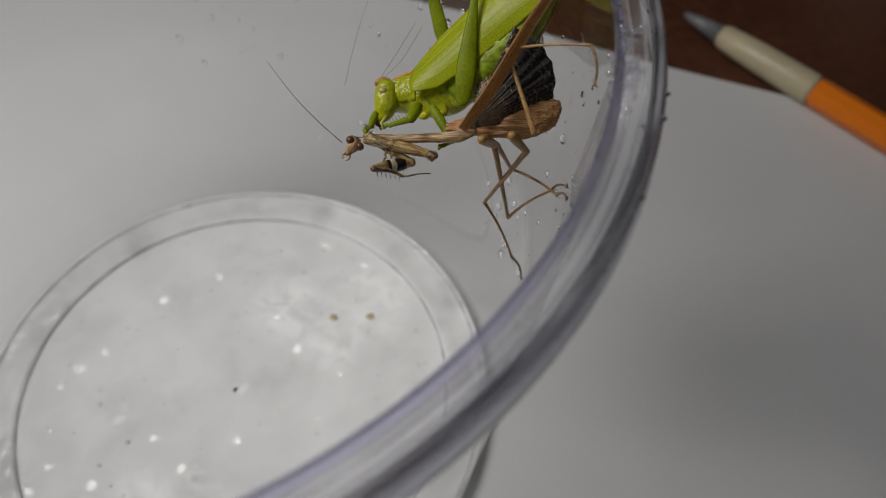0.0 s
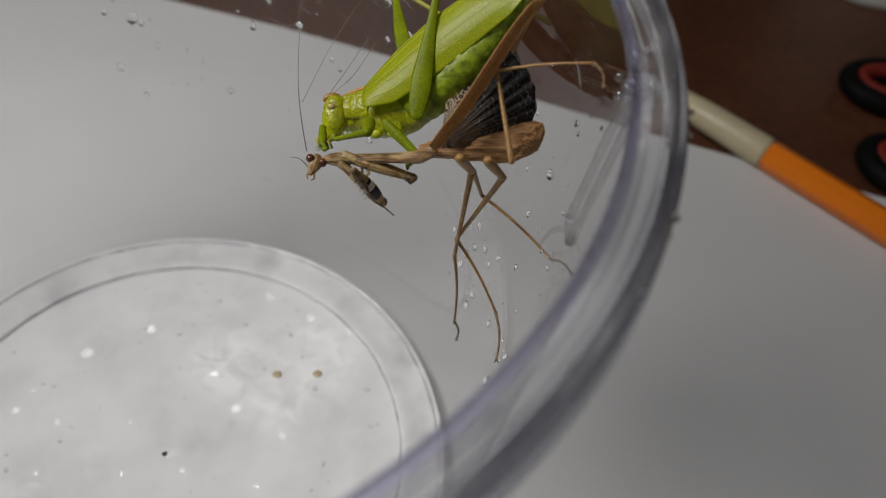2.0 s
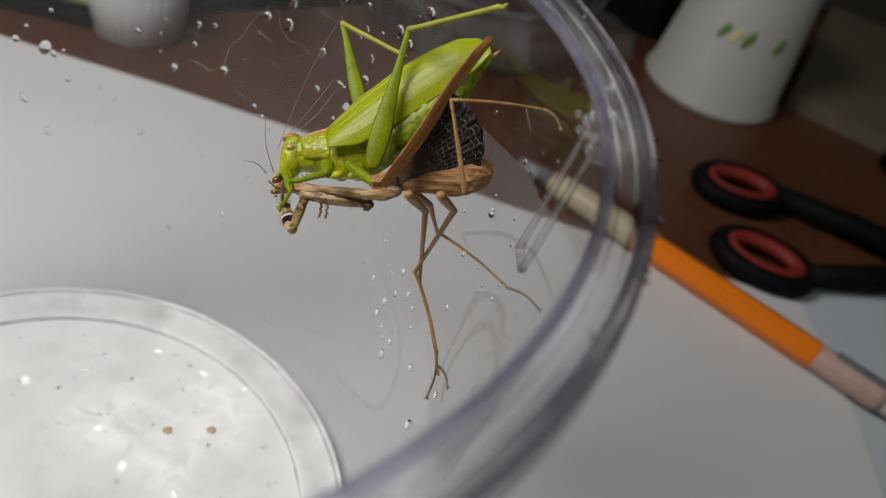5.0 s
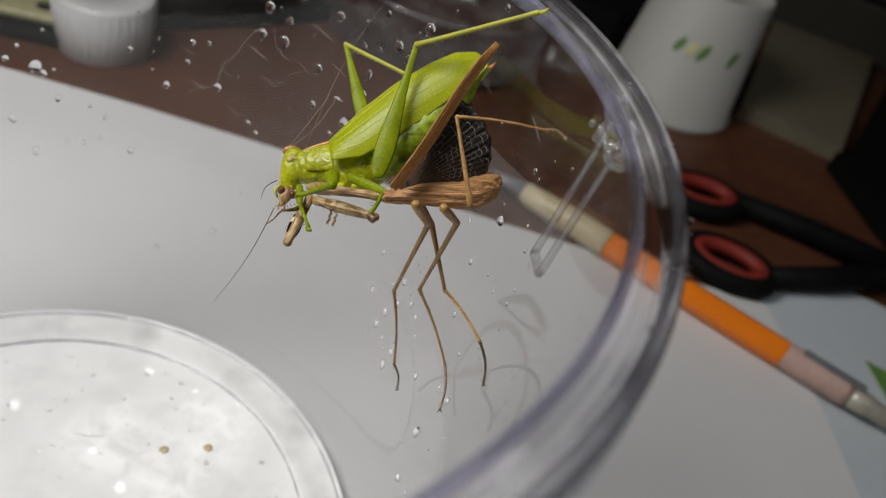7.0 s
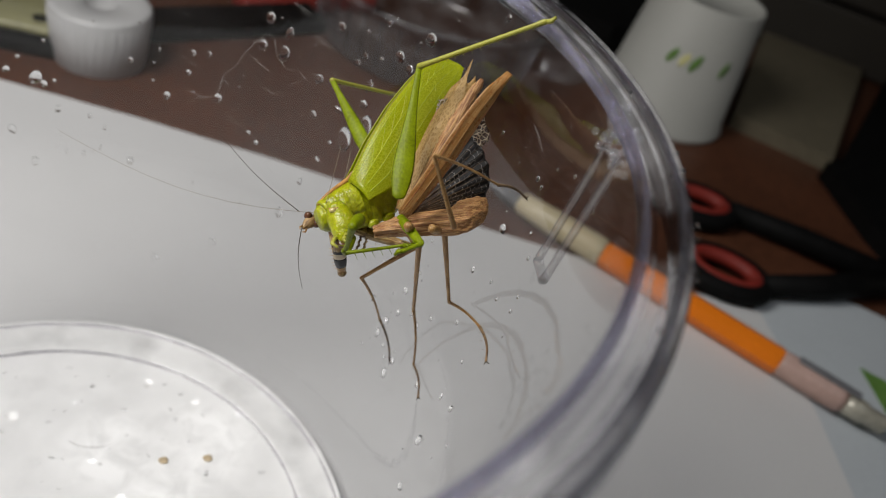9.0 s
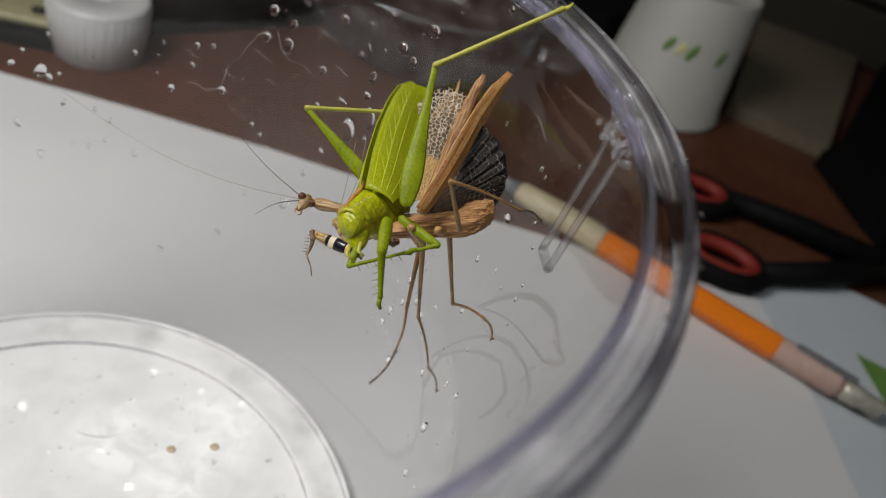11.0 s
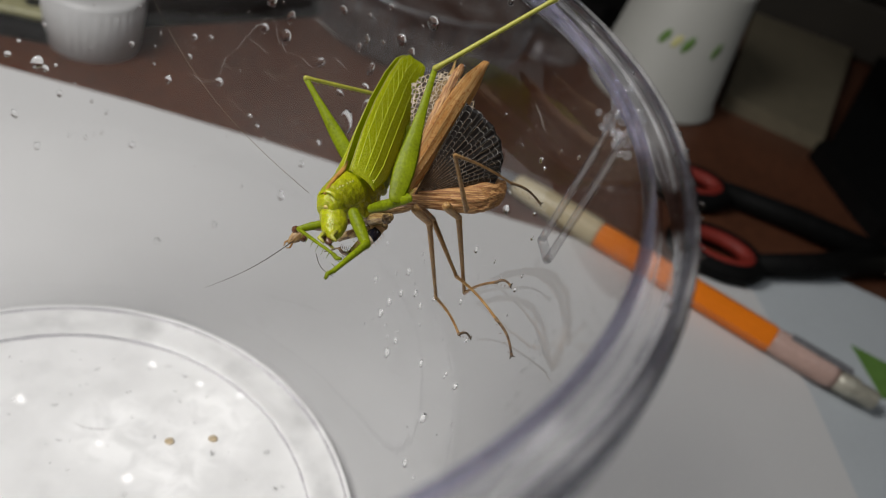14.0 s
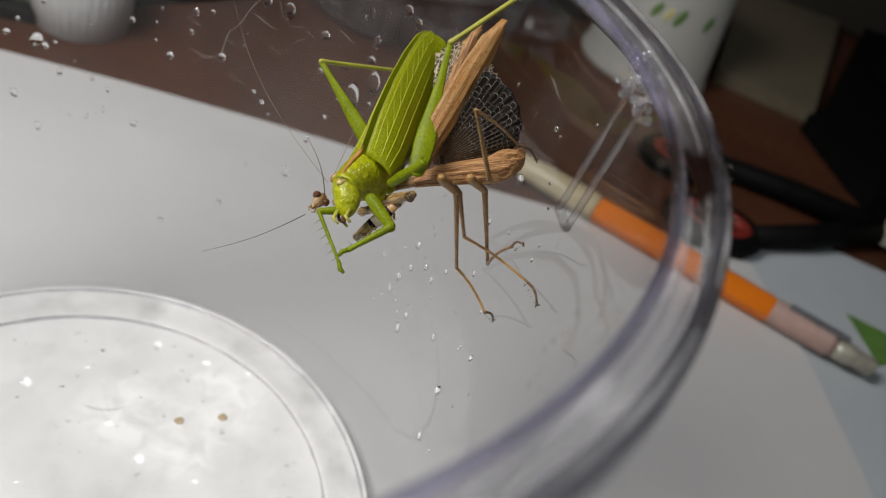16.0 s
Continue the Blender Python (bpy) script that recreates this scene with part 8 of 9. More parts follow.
    walk(katydid_legs["hind_far"]["femur"], rows([
        (0, 2.98, 2.99, -8.41, 19, 0.5, 101.6), (0.5, 3.14, 3.69, -8.28, 19.6, 23.8, 109.5), (1, 3.61, 4.32, -8.33, 20.4, 35.4, 112.5),
        (1.5, 3.9, 5.1, -8.25, 22.1, 44.6, 115.3), (2, 3.85, 4.84, -8.03, 20.8, 37.5, 111.4), (2.5, 3.84, 4.57, -7.85, 17.4, 31, 107.3),
        (3, 4.04, 4.35, -7.53, 14, 22.8, 103.6), (3.5, 4.13, 4.08, -7.24, 12.5, 11.7, 100.6), (4, 4.11, 3.85, -7, 9.5, 15.4, 102.8),
        (4.5, 4.03, 3.51, -6.58, 8.1, 17.5, 104.9), (4.7, 3.99, 3.43, -6.46, 8, 16.9, 105.8), (5.4, 4.36, 3.13, -6.32, 6.6, 17.2, 105.6),
        (6.1, 4.73, 2.82, -6.17, 5.2, 17.5, 105.3), (6.8, 5.09, 2.5, -6.01, 3.8, 17.8, 105.1), (7, 5.25, 2.34, -6, 3.4, 17.8, 104.7),
        (7.5, 5.38, 2.38, -5.95, 3.1, 16.3, 104.6), (8, 5.48, 2.4, -5.93, 2.9, 15.1, 104.6), (8.5, 5.58, 2.42, -5.91, 2.7, 14, 104.6),
        (9, 7.47, 2.38, -5.62, -35.2, 38.6, 78.6), (9.2, 6.95, -0.18, -4.2, -45.9, 21, 101.4), (9.9, 7.04, -0.27, -4, -49.6, 22.9, 98.1),
        (10.6, 7.11, -0.38, -3.8, -53.3, 24.3, 94.8), (11.3, 7.18, -0.5, -3.61, -56.9, 25.3, 91.5), (11.5, 7.19, -0.53, -3.57, -57.9, 25.5, 90.5),
        (12, 7.19, -0.46, -3.6, -57.8, 26.4, 90.6), (12.5, 7.2, -0.33, -3.65, -57.7, 26.9, 91.1), (13, 7.12, -0.61, -3.7, -57.5, 26.9, 91.5),
        (13.5, 7.02, -0.83, -3.81, -56.9, 26.7, 92.4), (14, 7.03, -1.38, -3.8, -59, 31.2, 80.1), (14.5, 7.05, -1.33, -3.85, -58.2, 31.5, 82.2),
        (15, 6.99, -1.58, -3.81, -52.4, 26.9, 91.3), (15.5, 6.98, -1.78, -3.75, -57.1, 34.5, 80.7), (16, 7.07, -1.91, -3.59, -58.7, 36.2, 78.8),
    ]))
    walk(katydid_legs["hind_far"]["tibia"], rows([
        (0, -0.25, 18.71, -8.56, 2.6, -13.2, -13.9), (0.5, -1.76, 17.54, -14.75, 1.5, -17.2, -19.4), (1, -1.39, 16.41, -17.64, -0.8, -19.7, -25.5),
        (1.5, -0.99, 15.44, -19.52, -1.8, -21.3, -31.9), (2, -0.8, 16.69, -17.81, -1.4, -22.2, -31.9), (2.5, -0.26, 17.71, -16.12, 1, -25.7, -32.7),
        (3, 0.55, 18.74, -13.74, 3.5, -28.7, -33.6), (3.5, 1.23, 19.53, -10.51, 4.8, -31, -33.9), (4, 0.69, 18.94, -11.27, 8, -32.9, -34.1),
        (4.5, 0.09, 18.31, -11.4, 8.8, -33.9, -32.4), (4.7, -0.19, 18.22, -11.14, 9.1, -33.2, -31.7), (5.4, 0.24, 17.91, -11.07, 9.8, -31.9, -31.7),
        (6.1, 0.68, 17.59, -11, 10.5, -30.4, -31.6), (6.8, 1.11, 17.26, -10.92, 11.2, -28.7, -31.5), (7, 1.36, 17.12, -10.92, 11, -28.1, -31.6),
        (7.5, 1.48, 17.29, -10.46, 11, -26.4, -31.5), (8, 1.58, 17.4, -10.12, 10.9, -24.8, -31.4), (8.5, 1.66, 17.5, -9.79, 10.8, -23.2, -31.3),
        (9, 9.95, 14.68, -15.65, 13.5, 13.5, -21.5), (9.2, 3.99, 14.52, -9.94, 22, -30.9, -26.1), (9.9, 4.96, 14.38, -10.24, 23.3, -35.8, -26.8),
        (10.6, 5.89, 14.21, -10.4, 24.9, -41.1, -28.1), (11.3, 6.8, 14.02, -10.47, 27.6, -47.7, -31), (11.5, 7.06, 13.96, -10.48, 28.9, -50.2, -32.5),
        (12, 7.03, 13.92, -10.74, 19.9, -29.6, -19.7), (12.5, 6.92, 13.99, -10.91, 19.3, -29.4, -19.1), (13, 6.75, 13.7, -10.98, 27.2, -50.9, -31.6),
        (13.5, 6.42, 13.5, -11.01, 24.8, -46, -28.6), (14, 9.39, 12.16, -12.11, 14, -28.8, -24), (14.5, 8.9, 12.23, -12.25, 13.7, -33.6, -25.2),
        (15, 6.66, 12.74, -11.08, 11.6, -30.1, -24.4), (15.5, 9.12, 11.28, -12.84, 6, -25.8, -19.6), (16, 9.6, 10.81, -13.06, 3.9, -23, -17.8),
    ]))
    walk(katydid_legs["mid_near"]["femur"], rows([
        (0, 4.23, -5.07, 2.93, -21.5, -22.9, -53.1), (0.5, 4.05, -4.85, 2.88, -18.8, -20.2, -49), (1, 3.95, -4.83, 2.88, -16, -13, -47.3),
        (1.5, 3.89, -4.8, 2.85, -13, -3.8, -45.4), (2, 3.95, -4.85, 2.8, -13.3, -7.3, -43.9), (2.5, 3.85, -4.8, 2.78, -11.5, -14.3, -42),
        (3, 3.78, -4.82, 2.81, -9.5, -18.5, -41), (3.5, 3.79, -4.84, 2.77, -8.8, -21.2, -39.9), (4, 3.66, -4.88, 2.86, -5.1, -25.8, -38),
        (4.5, 3.67, -4.91, 2.91, -3.7, -28.5, -35), (4.7, 3.73, -5, 2.87, -3.1, -28, -33.9), (5.4, 3.67, -5.06, 2.92, -1.2, -29, -31.2),
        (6.1, 3.6, -5.13, 2.96, 0.6, -29.7, -28.4), (6.8, 3.53, -5.2, 3, 2.3, -30.1, -25.5), (7, 3.49, -5.23, 3, 2.3, -30.1, -24.7),
        (7.5, 3.49, -5.26, 2.98, 2.4, -30, -25.4), (8, 3.48, -5.26, 2.96, 2.3, -30.1, -26), (8.5, 3.47, -5.25, 2.95, 2.2, -30.3, -26.6),
        (8.75, 3.09, -5.56, 4.84, 14.5, -50, -58.2), (9, 2.71, -5.87, 6.72, 49.3, -58.6, -110.3), (9.2, -0.04, -5.92, 6.31, 78.5, -55.2, -118.9),
        (9.9, -0.64, -5.55, 5.73, 73.7, -51.8, -111.8), (10.6, -1.19, -5.13, 5.12, 68.7, -47.7, -103.9), (11.3, -1.68, -4.69, 4.48, 62.5, -42, -93.4),
        (11.5, -1.81, -4.55, 4.3, 59.8, -39.4, -88.7), (12, -1.88, -4.53, 4.27, 54.1, -34.9, -79.9), (12.5, -1.96, -4.56, 4.23, 70.9, -45.3, -105.7),
        (13, -2.06, -4.68, 4.21, 71.2, -44.8, -106.9), (13.5, -2.13, -4.83, 4.19, 71, -44.1, -107.5), (13.75, -2.56, -4.48, 4.21, 81.5, -74.3, -103.9),
        (14, -3, -4.13, 4.23, -102.4, -75.1, 93.1), (14.5, -2.92, -3.26, 3.87, -132.5, -69.3, 124.4), (15, -2.7, -3.07, 4.21, -115.8, -66.3, 110.2),
        (15.5, -2.49, -2.85, 4.52, -103.6, -62.3, 100.8), (16, -2.44, -2.56, 4.78, -97.1, -57.8, 96.9),
    ]))
    walk(katydid_legs["mid_near"]["tibia"], rows([
        (0, 7.92, -9.99, 5.53, -17, -79, -138.7), (0.5, 8.17, -9.58, 5.18, -30.7, -77.6, -118.6), (1, 8.37, -9.61, 4.38, -30, -74.7, -113.1),
        (1.5, 8.57, -9.54, 3.29, -31.5, -70.8, -105.6), (2, 8.73, -9.44, 3.65, -32.1, -67.6, -100.7), (2.5, 8.66, -9.13, 4.43, -28.6, -64, -99.8),
        (3, 8.56, -8.98, 4.93, -23.5, -59.9, -100.7), (3.5, 8.56, -8.84, 5.19, -20.6, -56.1, -99.9), (3.75, 8.48, -8.7, 5.48, -10.3, -7.8, -116),
        (4, 8.4, -8.57, 5.77, -12.7, 41.2, -126.8), (4.5, 8.47, -8.28, 6.1, -10.2, 33.5, -124.6), (4.7, 8.62, -8.28, 6.01, -9.9, 28.7, -123.9),
        (5.4, 8.66, -8.09, 6.15, -8.5, 24, -123.1), (6.1, 8.7, -7.89, 6.27, -7.3, 17.6, -122.3), (6.8, 8.75, -7.69, 6.35, -6.1, 3.2, -120.9),
        (7, 8.74, -7.65, 6.35, -5.6, 7.3, -121.7), (7.5, 8.72, -7.73, 6.32, -5.4, 9.5, -121.7), (8, 8.67, -7.79, 6.31, -5.5, 18, -122.4),
        (8.5, 8.63, -7.84, 6.31, -5.6, 23.8, -122.9), (8.75, 5.07, -8.48, 9.36, 10, 36.6, -142.8), (9, 1.5, -9.13, 12.42, 22, 53.1, -162.1),
        (9.2, -1.89, -9.25, 11.8, 1.4, 65.2, 171.1), (9.9, -2.18, -9.38, 10.98, 0.9, 61.7, 171), (10.6, -2.27, -9.5, 10.06, 0.4, 56.5, 170.8),
        (11.3, -1.98, -9.64, 8.95, 0.1, 48, 170.5), (11.5, -1.7, -9.71, 8.54, 0, 43.9, 170.5), (12, -0.92, -9.92, 8.09, 1.8, 36.1, 171.6),
        (12.5, -3.23, -9.08, 8.98, 13.2, 56.1, -175), (13, -3.44, -9.22, 8.91, 13.8, 56.3, -174.9), (13.5, -3.57, -9.41, 8.84, 14.1, 56.1, -174.7),
        (13.75, -3.33, -5.92, 9.76, -82.7, 78.3, 65.8), (14, -3.09, -2.42, 10.68, -115.7, 43.7, 9.2), (14.5, -4.25, -1.31, 10.12, -135.1, 45.2, -1.7),
        (15, -3.62, -0.55, 10.32, -130.9, 44.8, -1.8), (15.5, -3.07, 0.21, 10.43, -127, 43.9, -1.7), (16, -2.87, 0.98, 10.43, -123.1, 41.8, -1.3),
    ]))
    walk(katydid_legs["fore_near"]["femur"], rows([
        (0, 3.74, -4.41, 7.34, -55.5, -68.9, -67.9), (0.5, 3.62, -4.42, 7.23, -58, -68.1, -60.2), (1, 3.44, -4.51, 7.24, -56.2, -67.9, -56.3),
        (1.5, 3.36, -4.7, 7.18, -53.1, -66.4, -52.9), (2, 3.3, -4.55, 7.11, -53, -65.2, -51.7), (2.5, 2.98, -4.38, 7.11, -48.6, -65, -54.2),
        (3, 2.62, -4.24, 7.11, -43, -65, -57.5), (3.5, 2.38, -4.07, 7.05, -40.3, -64.7, -58.3), (4, 2.07, -4.59, 7.14, -35.2, -66.2, -62.8),
        (4.5, 1.95, -5, 7.1, -34.1, -68, -63.3), (4.7, 1.97, -5.27, 7.04, -34.3, -68, -63.1), (5.4, 1.92, -5.19, 7.02, -28.9, -66.8, -68.2),
        (6.1, 1.86, -5.1, 7.01, -24, -65.4, -72.8), (6.8, 1.81, -5.02, 7, -19.7, -63.8, -76.9), (7, 1.76, -4.96, 7, -18.3, -63.8, -78.4),
        (7.5, 1.76, -5.01, 6.97, -18, -64, -78.7), (8, 1.77, -5.03, 6.95, -17.9, -64.3, -78.8), (8.5, 1.78, -5.05, 6.93, -17.9, -64.7, -78.9),
        (8.75, -0.75, -4.49, 7.15, 16.6, -61.7, -139.2), (9, -3.28, -3.93, 7.37, 29.7, -47.9, -179.3), (9.2, -6.38, -5.19, 4.6, 36.1, -16.6, -160.5),
        (9.9, -6.07, -4.79, 4.9, 41.2, -11.8, -152.8), (10.6, -5.8, -4.4, 5.26, 45.4, -6, -144.5), (11.3, -5.56, -4.02, 5.68, 49.3, 1.4, -134.3),
        (11.5, -5.5, -3.92, 5.82, 50.5, 4, -130.6), (12, -5.49, -3.75, 5.87, 53.6, 1.3, -125), (12.5, -5.68, -4.02, 5.71, 51.9, 7.6, -124.7),
        (13, -5.92, -4.07, 5.44, 53.8, 10.2, -117.5), (13.5, -6.37, -4.87, 5.01, 52.9, -5.5, -137.4), (14, -7.35, -3.15, 4.34, 64.8, -31.9, -117.6),
        (14.5, -7.51, -3.23, 4.26, 66.3, -30.7, -122.8), (15, -7.46, -3.09, 4.48, 67.2, -36.7, -121.7), (15.5, -7.44, -2.93, 4.67, 58.1, -36.6, -104.2),
        (16, -7.56, -2.72, 4.79, 63.4, -45.7, -109.2),
    ]))
    walk(katydid_legs["fore_near"]["tibia"], rows([
        (0, 4.41, -6.05, 11.94, -2.1, 35.7, -167.3), (0.5, 4.53, -6.01, 11.81, -2.5, 34.6, -169.8), (1, 4.47, -6.05, 11.81, -1.7, 32.1, -171.3),
        (1.5, 4.56, -6.27, 11.7, -2.9, 29.7, -173.3), (2, 4.59, -6.17, 11.59, -4.3, 28.4, -171.8), (2.5, 4.2, -6.07, 11.59, -6.2, 30.6, -170.8),
        (3, 3.73, -6, 11.59, -7.5, 32.3, -169.2), (3.5, 3.49, -5.86, 11.51, -8.3, 32.5, -167.1), (4, 2.98, -6.36, 11.65, -8.8, 35.9, -168.9),
        (4.5, 2.78, -6.66, 11.67, -8.1, 37.1, -169.2), (4.7, 2.81, -6.92, 11.62, -8.2, 36.4, -169.7), (5.4, 2.64, -6.99, 11.56, -8.6, 37.5, -169.1),
        (6.1, 2.47, -7.06, 11.5, -8.9, 38.6, -168.6), (6.8, 2.31, -7.13, 11.43, -9.1, 39.6, -168), (7, 2.2, -7.1, 11.43, -8.5, 39.7, -167.7),
        (7.5, 2.19, -7.13, 11.41, -8.6, 40.3, -167.3), (8, 2.18, -7.13, 11.4, -8.7, 41, -166.8), (8.5, 2.18, -7.12, 11.4, -8.7, 41.7, -166.4),
        (9, -6.58, -3.98, 11.03, 51.7, 56.1, -81.6), (9.1, -8.71, -5.38, 8.52, 45.7, 41.5, -50.3), (9.2, -10.84, -6.77, 6.01, 32.5, 30.7, -22.2),
        (9.9, -10.37, -6.99, 5.91, 63.2, 32.3, -46.2), (10.6, -9.79, -7.25, 5.78, 61.6, 27.9, -76), (11.3, -9.01, -7.55, 5.56, 53.9, 14.7, -110.5),
        (11.5, -8.7, -7.66, 5.48, 53.9, 14.7, -113.2), (12, -8.31, -7.79, 5.75, 54.9, 10.5, -112.3), (12.5, -8.47, -8.05, 5.06, 53.2, 11.4, -118.1),
        (13, -8.16, -8.38, 4.57, 52.5, 9.3, -122.7), (13.5, -9.98, -8.19, 5.48, 55.4, 15.8, -109.4), (14, -9.29, -6.87, 6.95, 37.4, 15.6, -163.7),
        (14.5, -9.81, -6.8, 6.78, 46.3, 38.4, -145.3), (15, -9.54, -6.45, 7.43, 45.7, 39.2, -147.9), (15.5, -8.41, -6.77, 7.62, 38.8, 34.6, -160.4),
        (16, -8.7, -5.97, 8.32, 40.8, 38, -158.1),
    ]))
    walk(katydid_legs["fore_far"]["femur"], rows([
        (0, -4.06, -5.48, 5.05, -44, -59.8, -78.6), (0.5, -4.13, -5.29, 4.65, -42.9, -57.2, -75), (1, -4.46, -5.23, 4.51, -38.9, -54.4, -75),
        (1.5, -4.64, -5.2, 4.27, -36, -50.6, -74.1), (2, -4.7, -5.26, 4.14, -36.2, -48.5, -64.3), (2.5, -4.67, -5.22, 3.99, -31.5, -46.5, -57),
        (3, -4.8, -5.28, 3.69, -25, -44, -51.3), (3.5, -4.91, -5.35, 3.41, -19.9, -40.4, -45.1), (4, -4.95, -5.81, 3.22, -17.4, -41.3, -52),
        (4.5, -5.05, -6.32, 2.79, -16.9, -40.9, -57.3), (4.7, -5.12, -6.62, 2.64, -16.7, -39.3, -59.5), (5.4, -4.71, -6.59, 2.41, -16.2, -41.5, -65.1),
        (6.1, -4.29, -6.57, 2.2, -15.5, -43.2, -71.2), (6.8, -3.87, -6.55, 2.01, -14.4, -44.1, -77.8), (7, -3.79, -6.53, 2, -13.9, -44.5, -80.2),
        (7.17, -3.73, -6.44, 1.98, 9.5, -46.8, -52.3), (7.33, -3.66, -6.35, 1.95, 36, -60.1, -17.2), (7.5, -3.6, -6.26, 1.93, 48.5, -75.9, 15.9),
        (7.75, -3.5, -6.1, 1.92, 11.9, -48.9, 63.3), (8, -3.39, -5.95, 1.9, 10.5, -18.2, 78), (8.5, -3.18, -5.65, 1.87, 9.8, -9.8, 81.3),
        (8.67, -3.08, -6.09, 2.04, 22.2, -11.6, 119.4), (8.83, -2.99, -6.53, 2.21, 31.9, -22.8, 164.4), (9, -2.89, -6.97, 2.38, 31.2, -35.1, -154.8),
        (9.2, -3.61, -6.17, 0.18, 40, -3.1, -138.4), (9.9, -3.89, -6.31, -0.35, 39.8, 2.8, -139.5), (10.6, -4.16, -6.42, -0.92, 39.6, 9.1, -140.3),
        (11.3, -4.4, -6.51, -1.51, 39.6, 15.9, -140.6), (11.5, -4.47, -6.53, -1.68, 39.7, 17.9, -140.5), (12, -4.58, -6.75, -1.73, 42.1, 18.8, -136.8),
        (12.5, -4.75, -6.99, -1.78, 44.8, 21.8, -130.8), (13, -4.9, -7.28, -1.8, 44.5, 19.4, -133.3), (13.5, -5.03, -7.59, -1.81, 44, 17.6, -134.9),
        (14, -5.57, -5.62, -1.77, 20.2, 46.8, -175.5), (14.5, -4.81, -2.95, -2.28, -33.8, 44.5, 118.2), (15, -5.22, -3.38, -2.28, 13.3, 50, 174.2),
        (15.5, -5.55, -4.66, -1.44, 13.9, 49.9, 172.5), (16, -5.89, -5.81, -0.59, 14.2, 51.2, 171.3),
    ]))
    walk(katydid_legs["fore_far"]["tibia"], rows([
        (0, -3.7, -7.3, 8.23, -140.7, -69.2, 1.3), (0.5, -3.62, -7.22, 7.74, -88.4, -65.7, -3.5), (1, -3.9, -7.3, 7.5, -48.1, -63, -5.4),
        (1.5, -4, -7.45, 7.11, -28, -59.6, -8.9), (2, -3.64, -7.46, 6.89, -54.4, -64.3, -9.2), (2.25, -3.46, -7.4, 6.78, -81.9, -67.4, -13.2),
        (2.5, -3.29, -7.34, 6.66, -113.3, -70.8, -12.9), (3, -3.15, -7.35, 6.24, -138.3, -77.7, -20.3), (3.5, -2.93, -7.34, 5.8, -133.5, -83.4, -35.7),
        (4, -3.25, -7.99, 5.65, -82.2, -80, -68.5), (4.5, -3.54, -8.67, 5.2, -58.6, -76.1, -75.9), (4.7, -3.67, -9.07, 4.98, -52.3, -73.8, -77),
        (5.4, -3.55, -9.09, 4.85, -41.5, -69.7, -67.3), (6.1, -3.43, -9.11, 4.72, -28.5, -65.1, -61), (6.8, -3.31, -9.13, 4.58, -18.1, -60, -56.7),
        (7, -3.34, -9.12, 4.58, -15.9, -58.7, -55.8), (7.17, -3.14, -8.08, 4.89, -7.2, -20, -68.3), (7.33, -2.93, -7.05, 5.19, -7.3, 25.2, -76.2),
        (7.5, -2.73, -6.01, 5.5, -18, 63.8, -90.8), (7.75, -2.7, -4.27, 4.28, -8.8, 8.4, -77.8), (8, -2.67, -2.53, 3.05, -11.3, -47.3, -70),
        (8.5, -2.63, -2.06, 2.5, -11, -61.4, -54.4), (9, -5.62, -8.25, 4.49, -6.8, -33.4, -8.8), (9.2, -6.36, -8.61, 0.38, -2.4, -60.3, -7.5),
        (9.9, -6.69, -8.7, -0.53, -1.8, -63.3, -7.8), (10.6, -6.95, -8.75, -1.5, -1.2, -66.4, -8.3), (11.3, -7.14, -8.76, -2.51, -0.4, -69.8, -9.1),
        (11.5, -7.17, -8.75, -2.81, -0.1, -70.9, -9.4), (12, -7.12, -9.14, -2.92, -5.8, -72.3, -3.7), (12.5, -6.98, -9.58, -3.14, -11.9, -74.5, 2.8),
        (13, -7.28, -9.81, -3.02, -14.3, -73.4, 5), (13.5, -7.51, -10.08, -2.92, -15.7, -72.3, 6.6), (14, -8.09, -5.82, -4.46, 98.5, -63.9, -141),
        (14.25, -7.07, -3.22, -4.66, 74.1, -39.1, -151.9), (14.5, -6.05, -0.63, -4.86, 50.3, -19.2, -170.5), (15, -7.57, -3.14, -5.1, 63.5, -30.8, -131.4),
        (15.5, -7.9, -4.35, -4.25, 62.3, -33.5, -124.9), (16, -8.17, -5.46, -3.45, 60.6, -35.1, -117.5),
    ]))
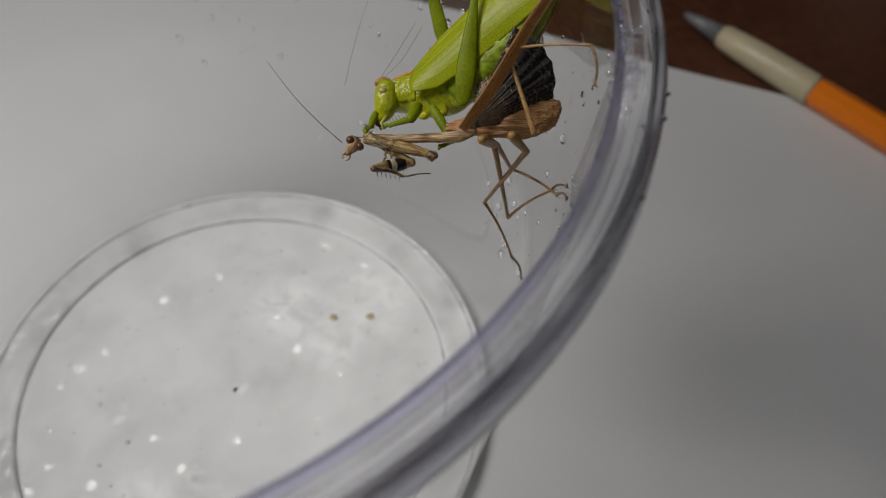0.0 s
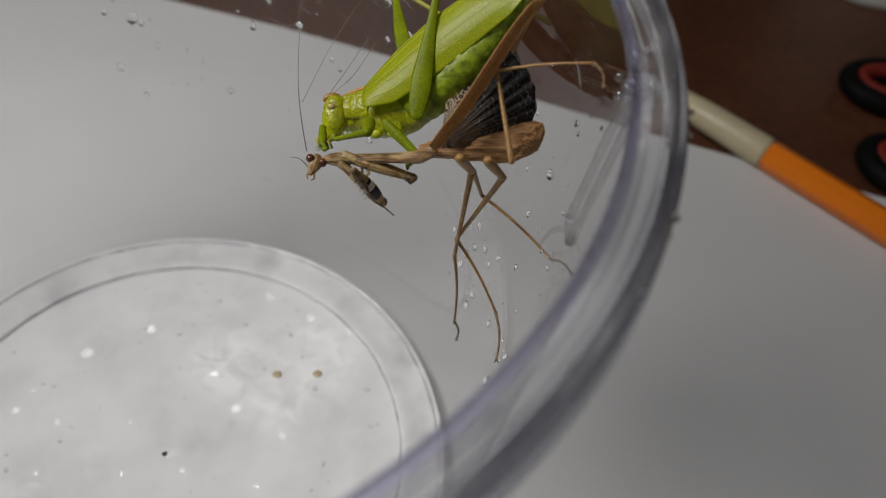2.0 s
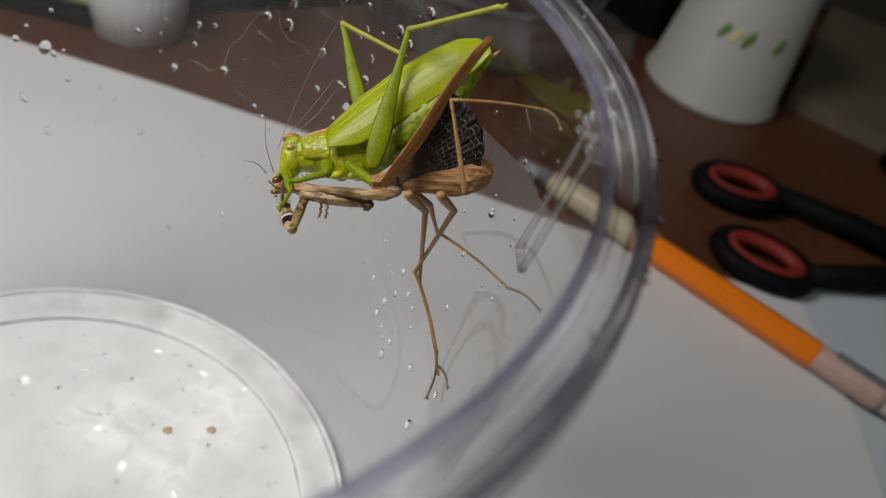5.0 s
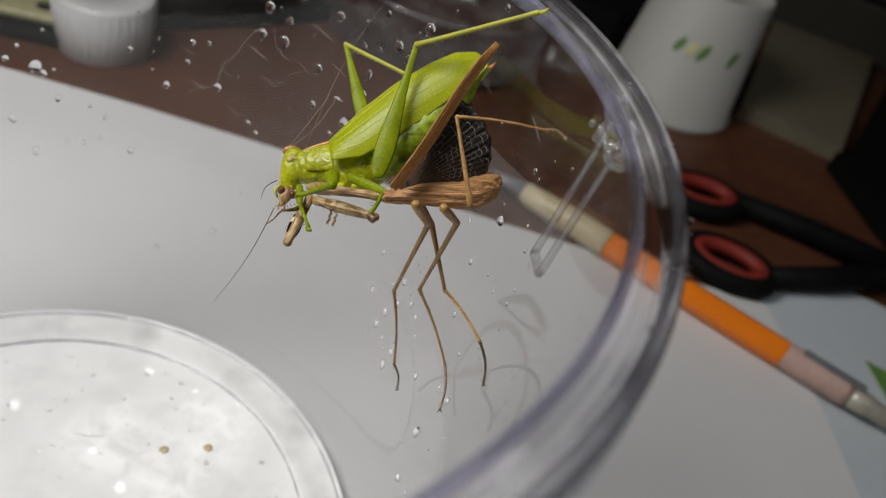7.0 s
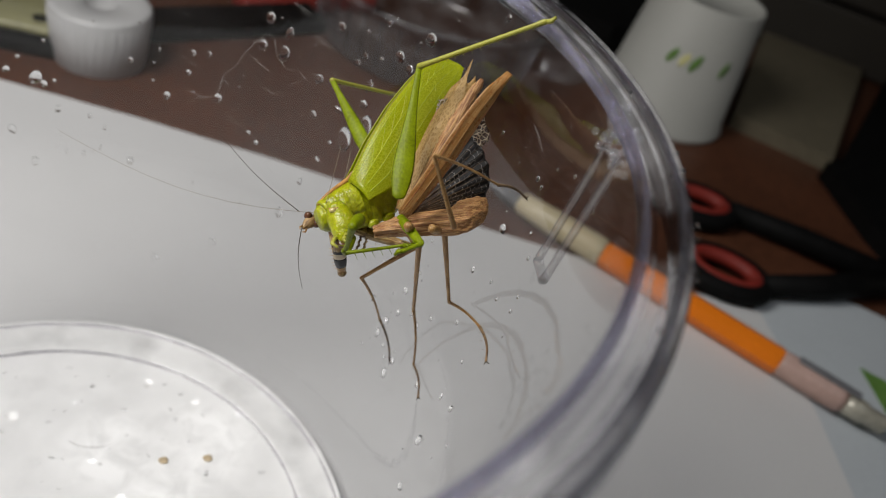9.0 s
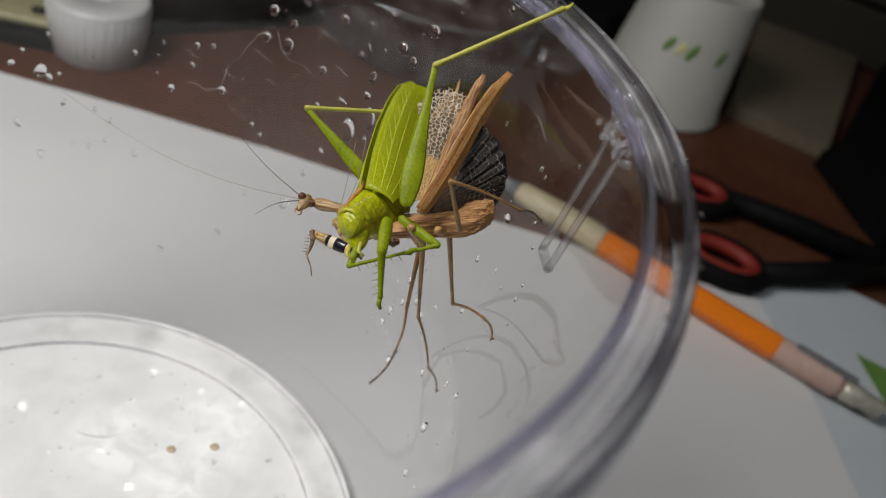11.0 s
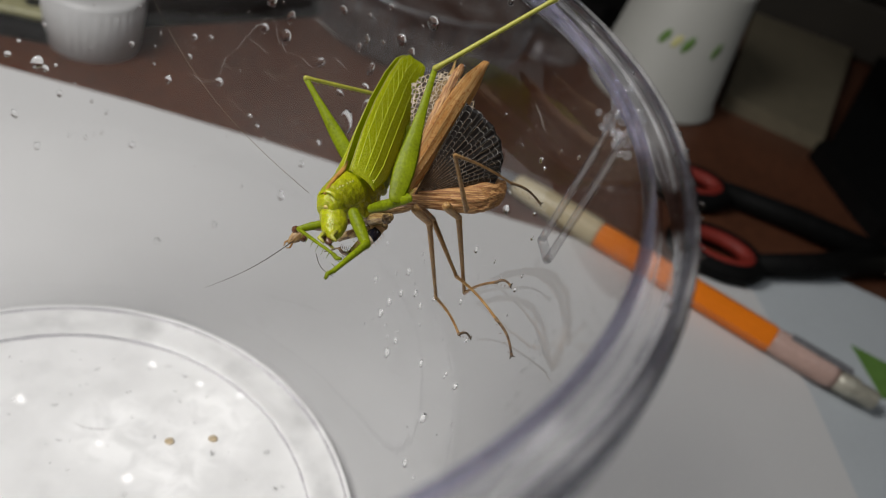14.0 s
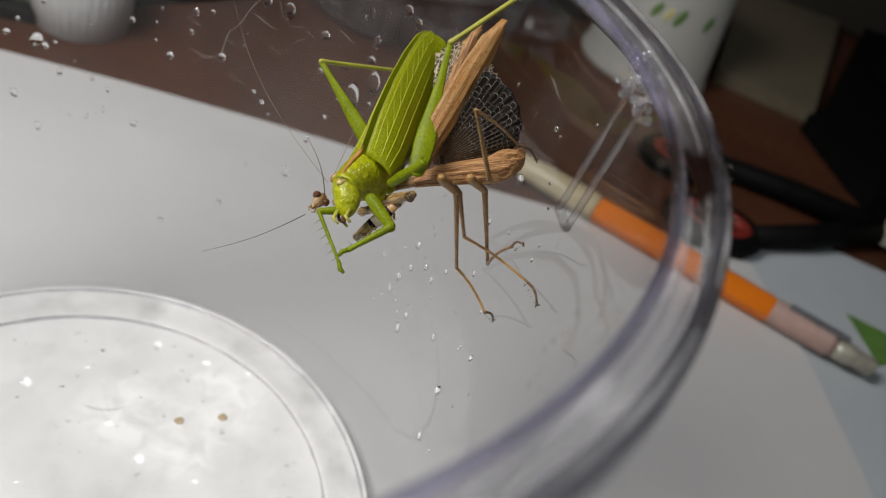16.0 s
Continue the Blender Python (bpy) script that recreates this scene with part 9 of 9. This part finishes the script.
    walk(antenna_long, rows([
        (0, -26.83, -0.9, 2.62, 24, -3.4, 130.5), (0.5, -26.93, 0.44, 1.44, 26.3, 4.3, 110.8), (1.5, -27.27, 0.26, 0.29, 24, 7.4, 96.7),
        (3.5, -26.77, 2.62, -2.4, 23.3, 30.9, 93.8), (4.7, -26, 1.95, -4.98, 26.5, 52, 101.3), (5.47, -26.64, 1, -5.65, 32, 28, 147),
        (6.23, -27.27, 0.06, -6.33, 12.9, 3.3, -164.2), (7, -27.91, -0.89, -7, -11.3, -0, -122.8), (8.5, -25.76, -0.43, -7.26, -14.7, 42.7, -117.4),
        (8.67, -24.61, 1.27, -7.25, -19.8, 26, -156.4), (8.83, -23.47, 2.97, -7.23, -11.1, 8, 164.3), (9, -22.32, 4.67, -7.22, 4.1, -0.1, 129.3),
        (11.5, -24.39, 7.32, -7.45, 5.2, 27.9, 128.9), (12, -25.38, 4.7, -7.55, 7.8, 43.9, 131.8), (12.5, -23.73, 10.25, -7.52, 8.9, 43.9, 113),
        (13, -26.68, 5.56, -7.67, 6, 34.5, 134), (13.5, -26.99, 4.61, -7.63, 6.2, 37, 136.1), (13.75, -26.74, -0.77, -7.6, 4.3, 25.1, 172.9),
        (14, -26.49, -6.15, -7.58, -4.5, 16.4, -152.4), (14.5, -26.4, -4.64, -7.55, -3.8, 1, -158.5), (16, -27.92, -2.05, -8.01, -3.1, 1.7, -168),
    ]))
    walk(antenna_second, rows([
        (0, -25.75, -0.07, 1.46, 0.8, -44.2, 10.8), (0.5, -26.22, -0.84, 1.03, 37.1, -20, -46.1), (1, -26.68, -1.61, 0.59, 35.7, 32.2, -98.4),
        (1.5, -27.15, -2.38, 0.16, -10.5, 51.5, -167.3), (2.5, -26.91, -1.1, -1.28, 10.4, 46.5, 157.6), (3.5, -26.67, 0.19, -2.72, 31.5, 50.4, 122.6),
        (4.67, -26.98, 1.16, -4.31, 13.2, 47.5, 149.1), (5.83, -27.29, 2.14, -5.91, -8.3, 51.4, -179.6), (7, -27.6, 3.11, -7.5, -23.9, 60.1, -152.2),
        (8.5, -26.68, 2.92, -7.72, -20.1, 55.7, -146.2), (8.75, -24.44, 2.76, -7.73, -6.8, 29, -116.3), (9, -22.21, 2.59, -7.74, -9.1, 0.8, -96.2),
        (10.25, -23.36, 4.81, -7.85, -0.1, 17.6, -137.5), (11.5, -24.5, 7.03, -7.95, -5.6, 35.9, 177.3), (12, -25.73, 3.73, -8.06, -4.4, 1.2, -171.2),
        (12.5, -24.5, 9.27, -8.03, -2.8, 1.2, 163.4), (13, -26.86, 4.58, -8.17, -3.3, 1.4, 180), (13.5, -27.55, 4.08, -8.14, -4.3, 1.2, -174.4),
        (13.67, -25.94, 0.14, -8.09, 11.5, -16.1, -140.4), (13.83, -24.34, -3.81, -8.04, 14, -43.6, -98.5), (14, -22.73, -7.75, -7.99, -13, -60.4, -40.7),
        (14.17, -22.98, -6.16, -7.99, -28.8, -37.8, 11.8), (14.33, -23.24, -4.57, -8, -15.3, -9.7, 57), (14.5, -23.49, -2.98, -8, 7.3, 0.5, 95.4),
        (16, -24.66, 0.49, -8.47, 5, 12.9, 99.9),
    ]))
    walk(katydid_antenna, rows([
        (0, -10.79, -1.17, 1.05, 25, 28.7, 68.1), (1, -10.14, -1.79, 0.3, 21.6, 27.6, 59), (2.5, -9.35, -1.61, -0.5, 20.8, 25.1, 54),
        (4.7, -8.16, -2.63, -2.26, 15.8, 3.1, 57), (7, -3.82, -0.63, -3, 11.9, -12.6, 51.8), (8.5, -3.97, -0.12, -3.04, 11.7, -12.2, 50.9),
        (8.75, -2.32, -2.26, -2.96, -5.6, 1.1, 98.7), (9, -0.66, -4.4, -2.89, -7.8, 22.6, 144.4), (11.5, -0.59, -0.19, -7, -40.5, 35.6, 122.1),
        (13.5, -1.37, -2.25, -7.61, -35.9, 31.1, 127.1), (14.5, -0.99, -3.12, -6.33, -57.6, 23, 70.2), (16, -1.71, -3.86, -6.21, -60.5, 35.7, 66.5),
    ]))


motions()
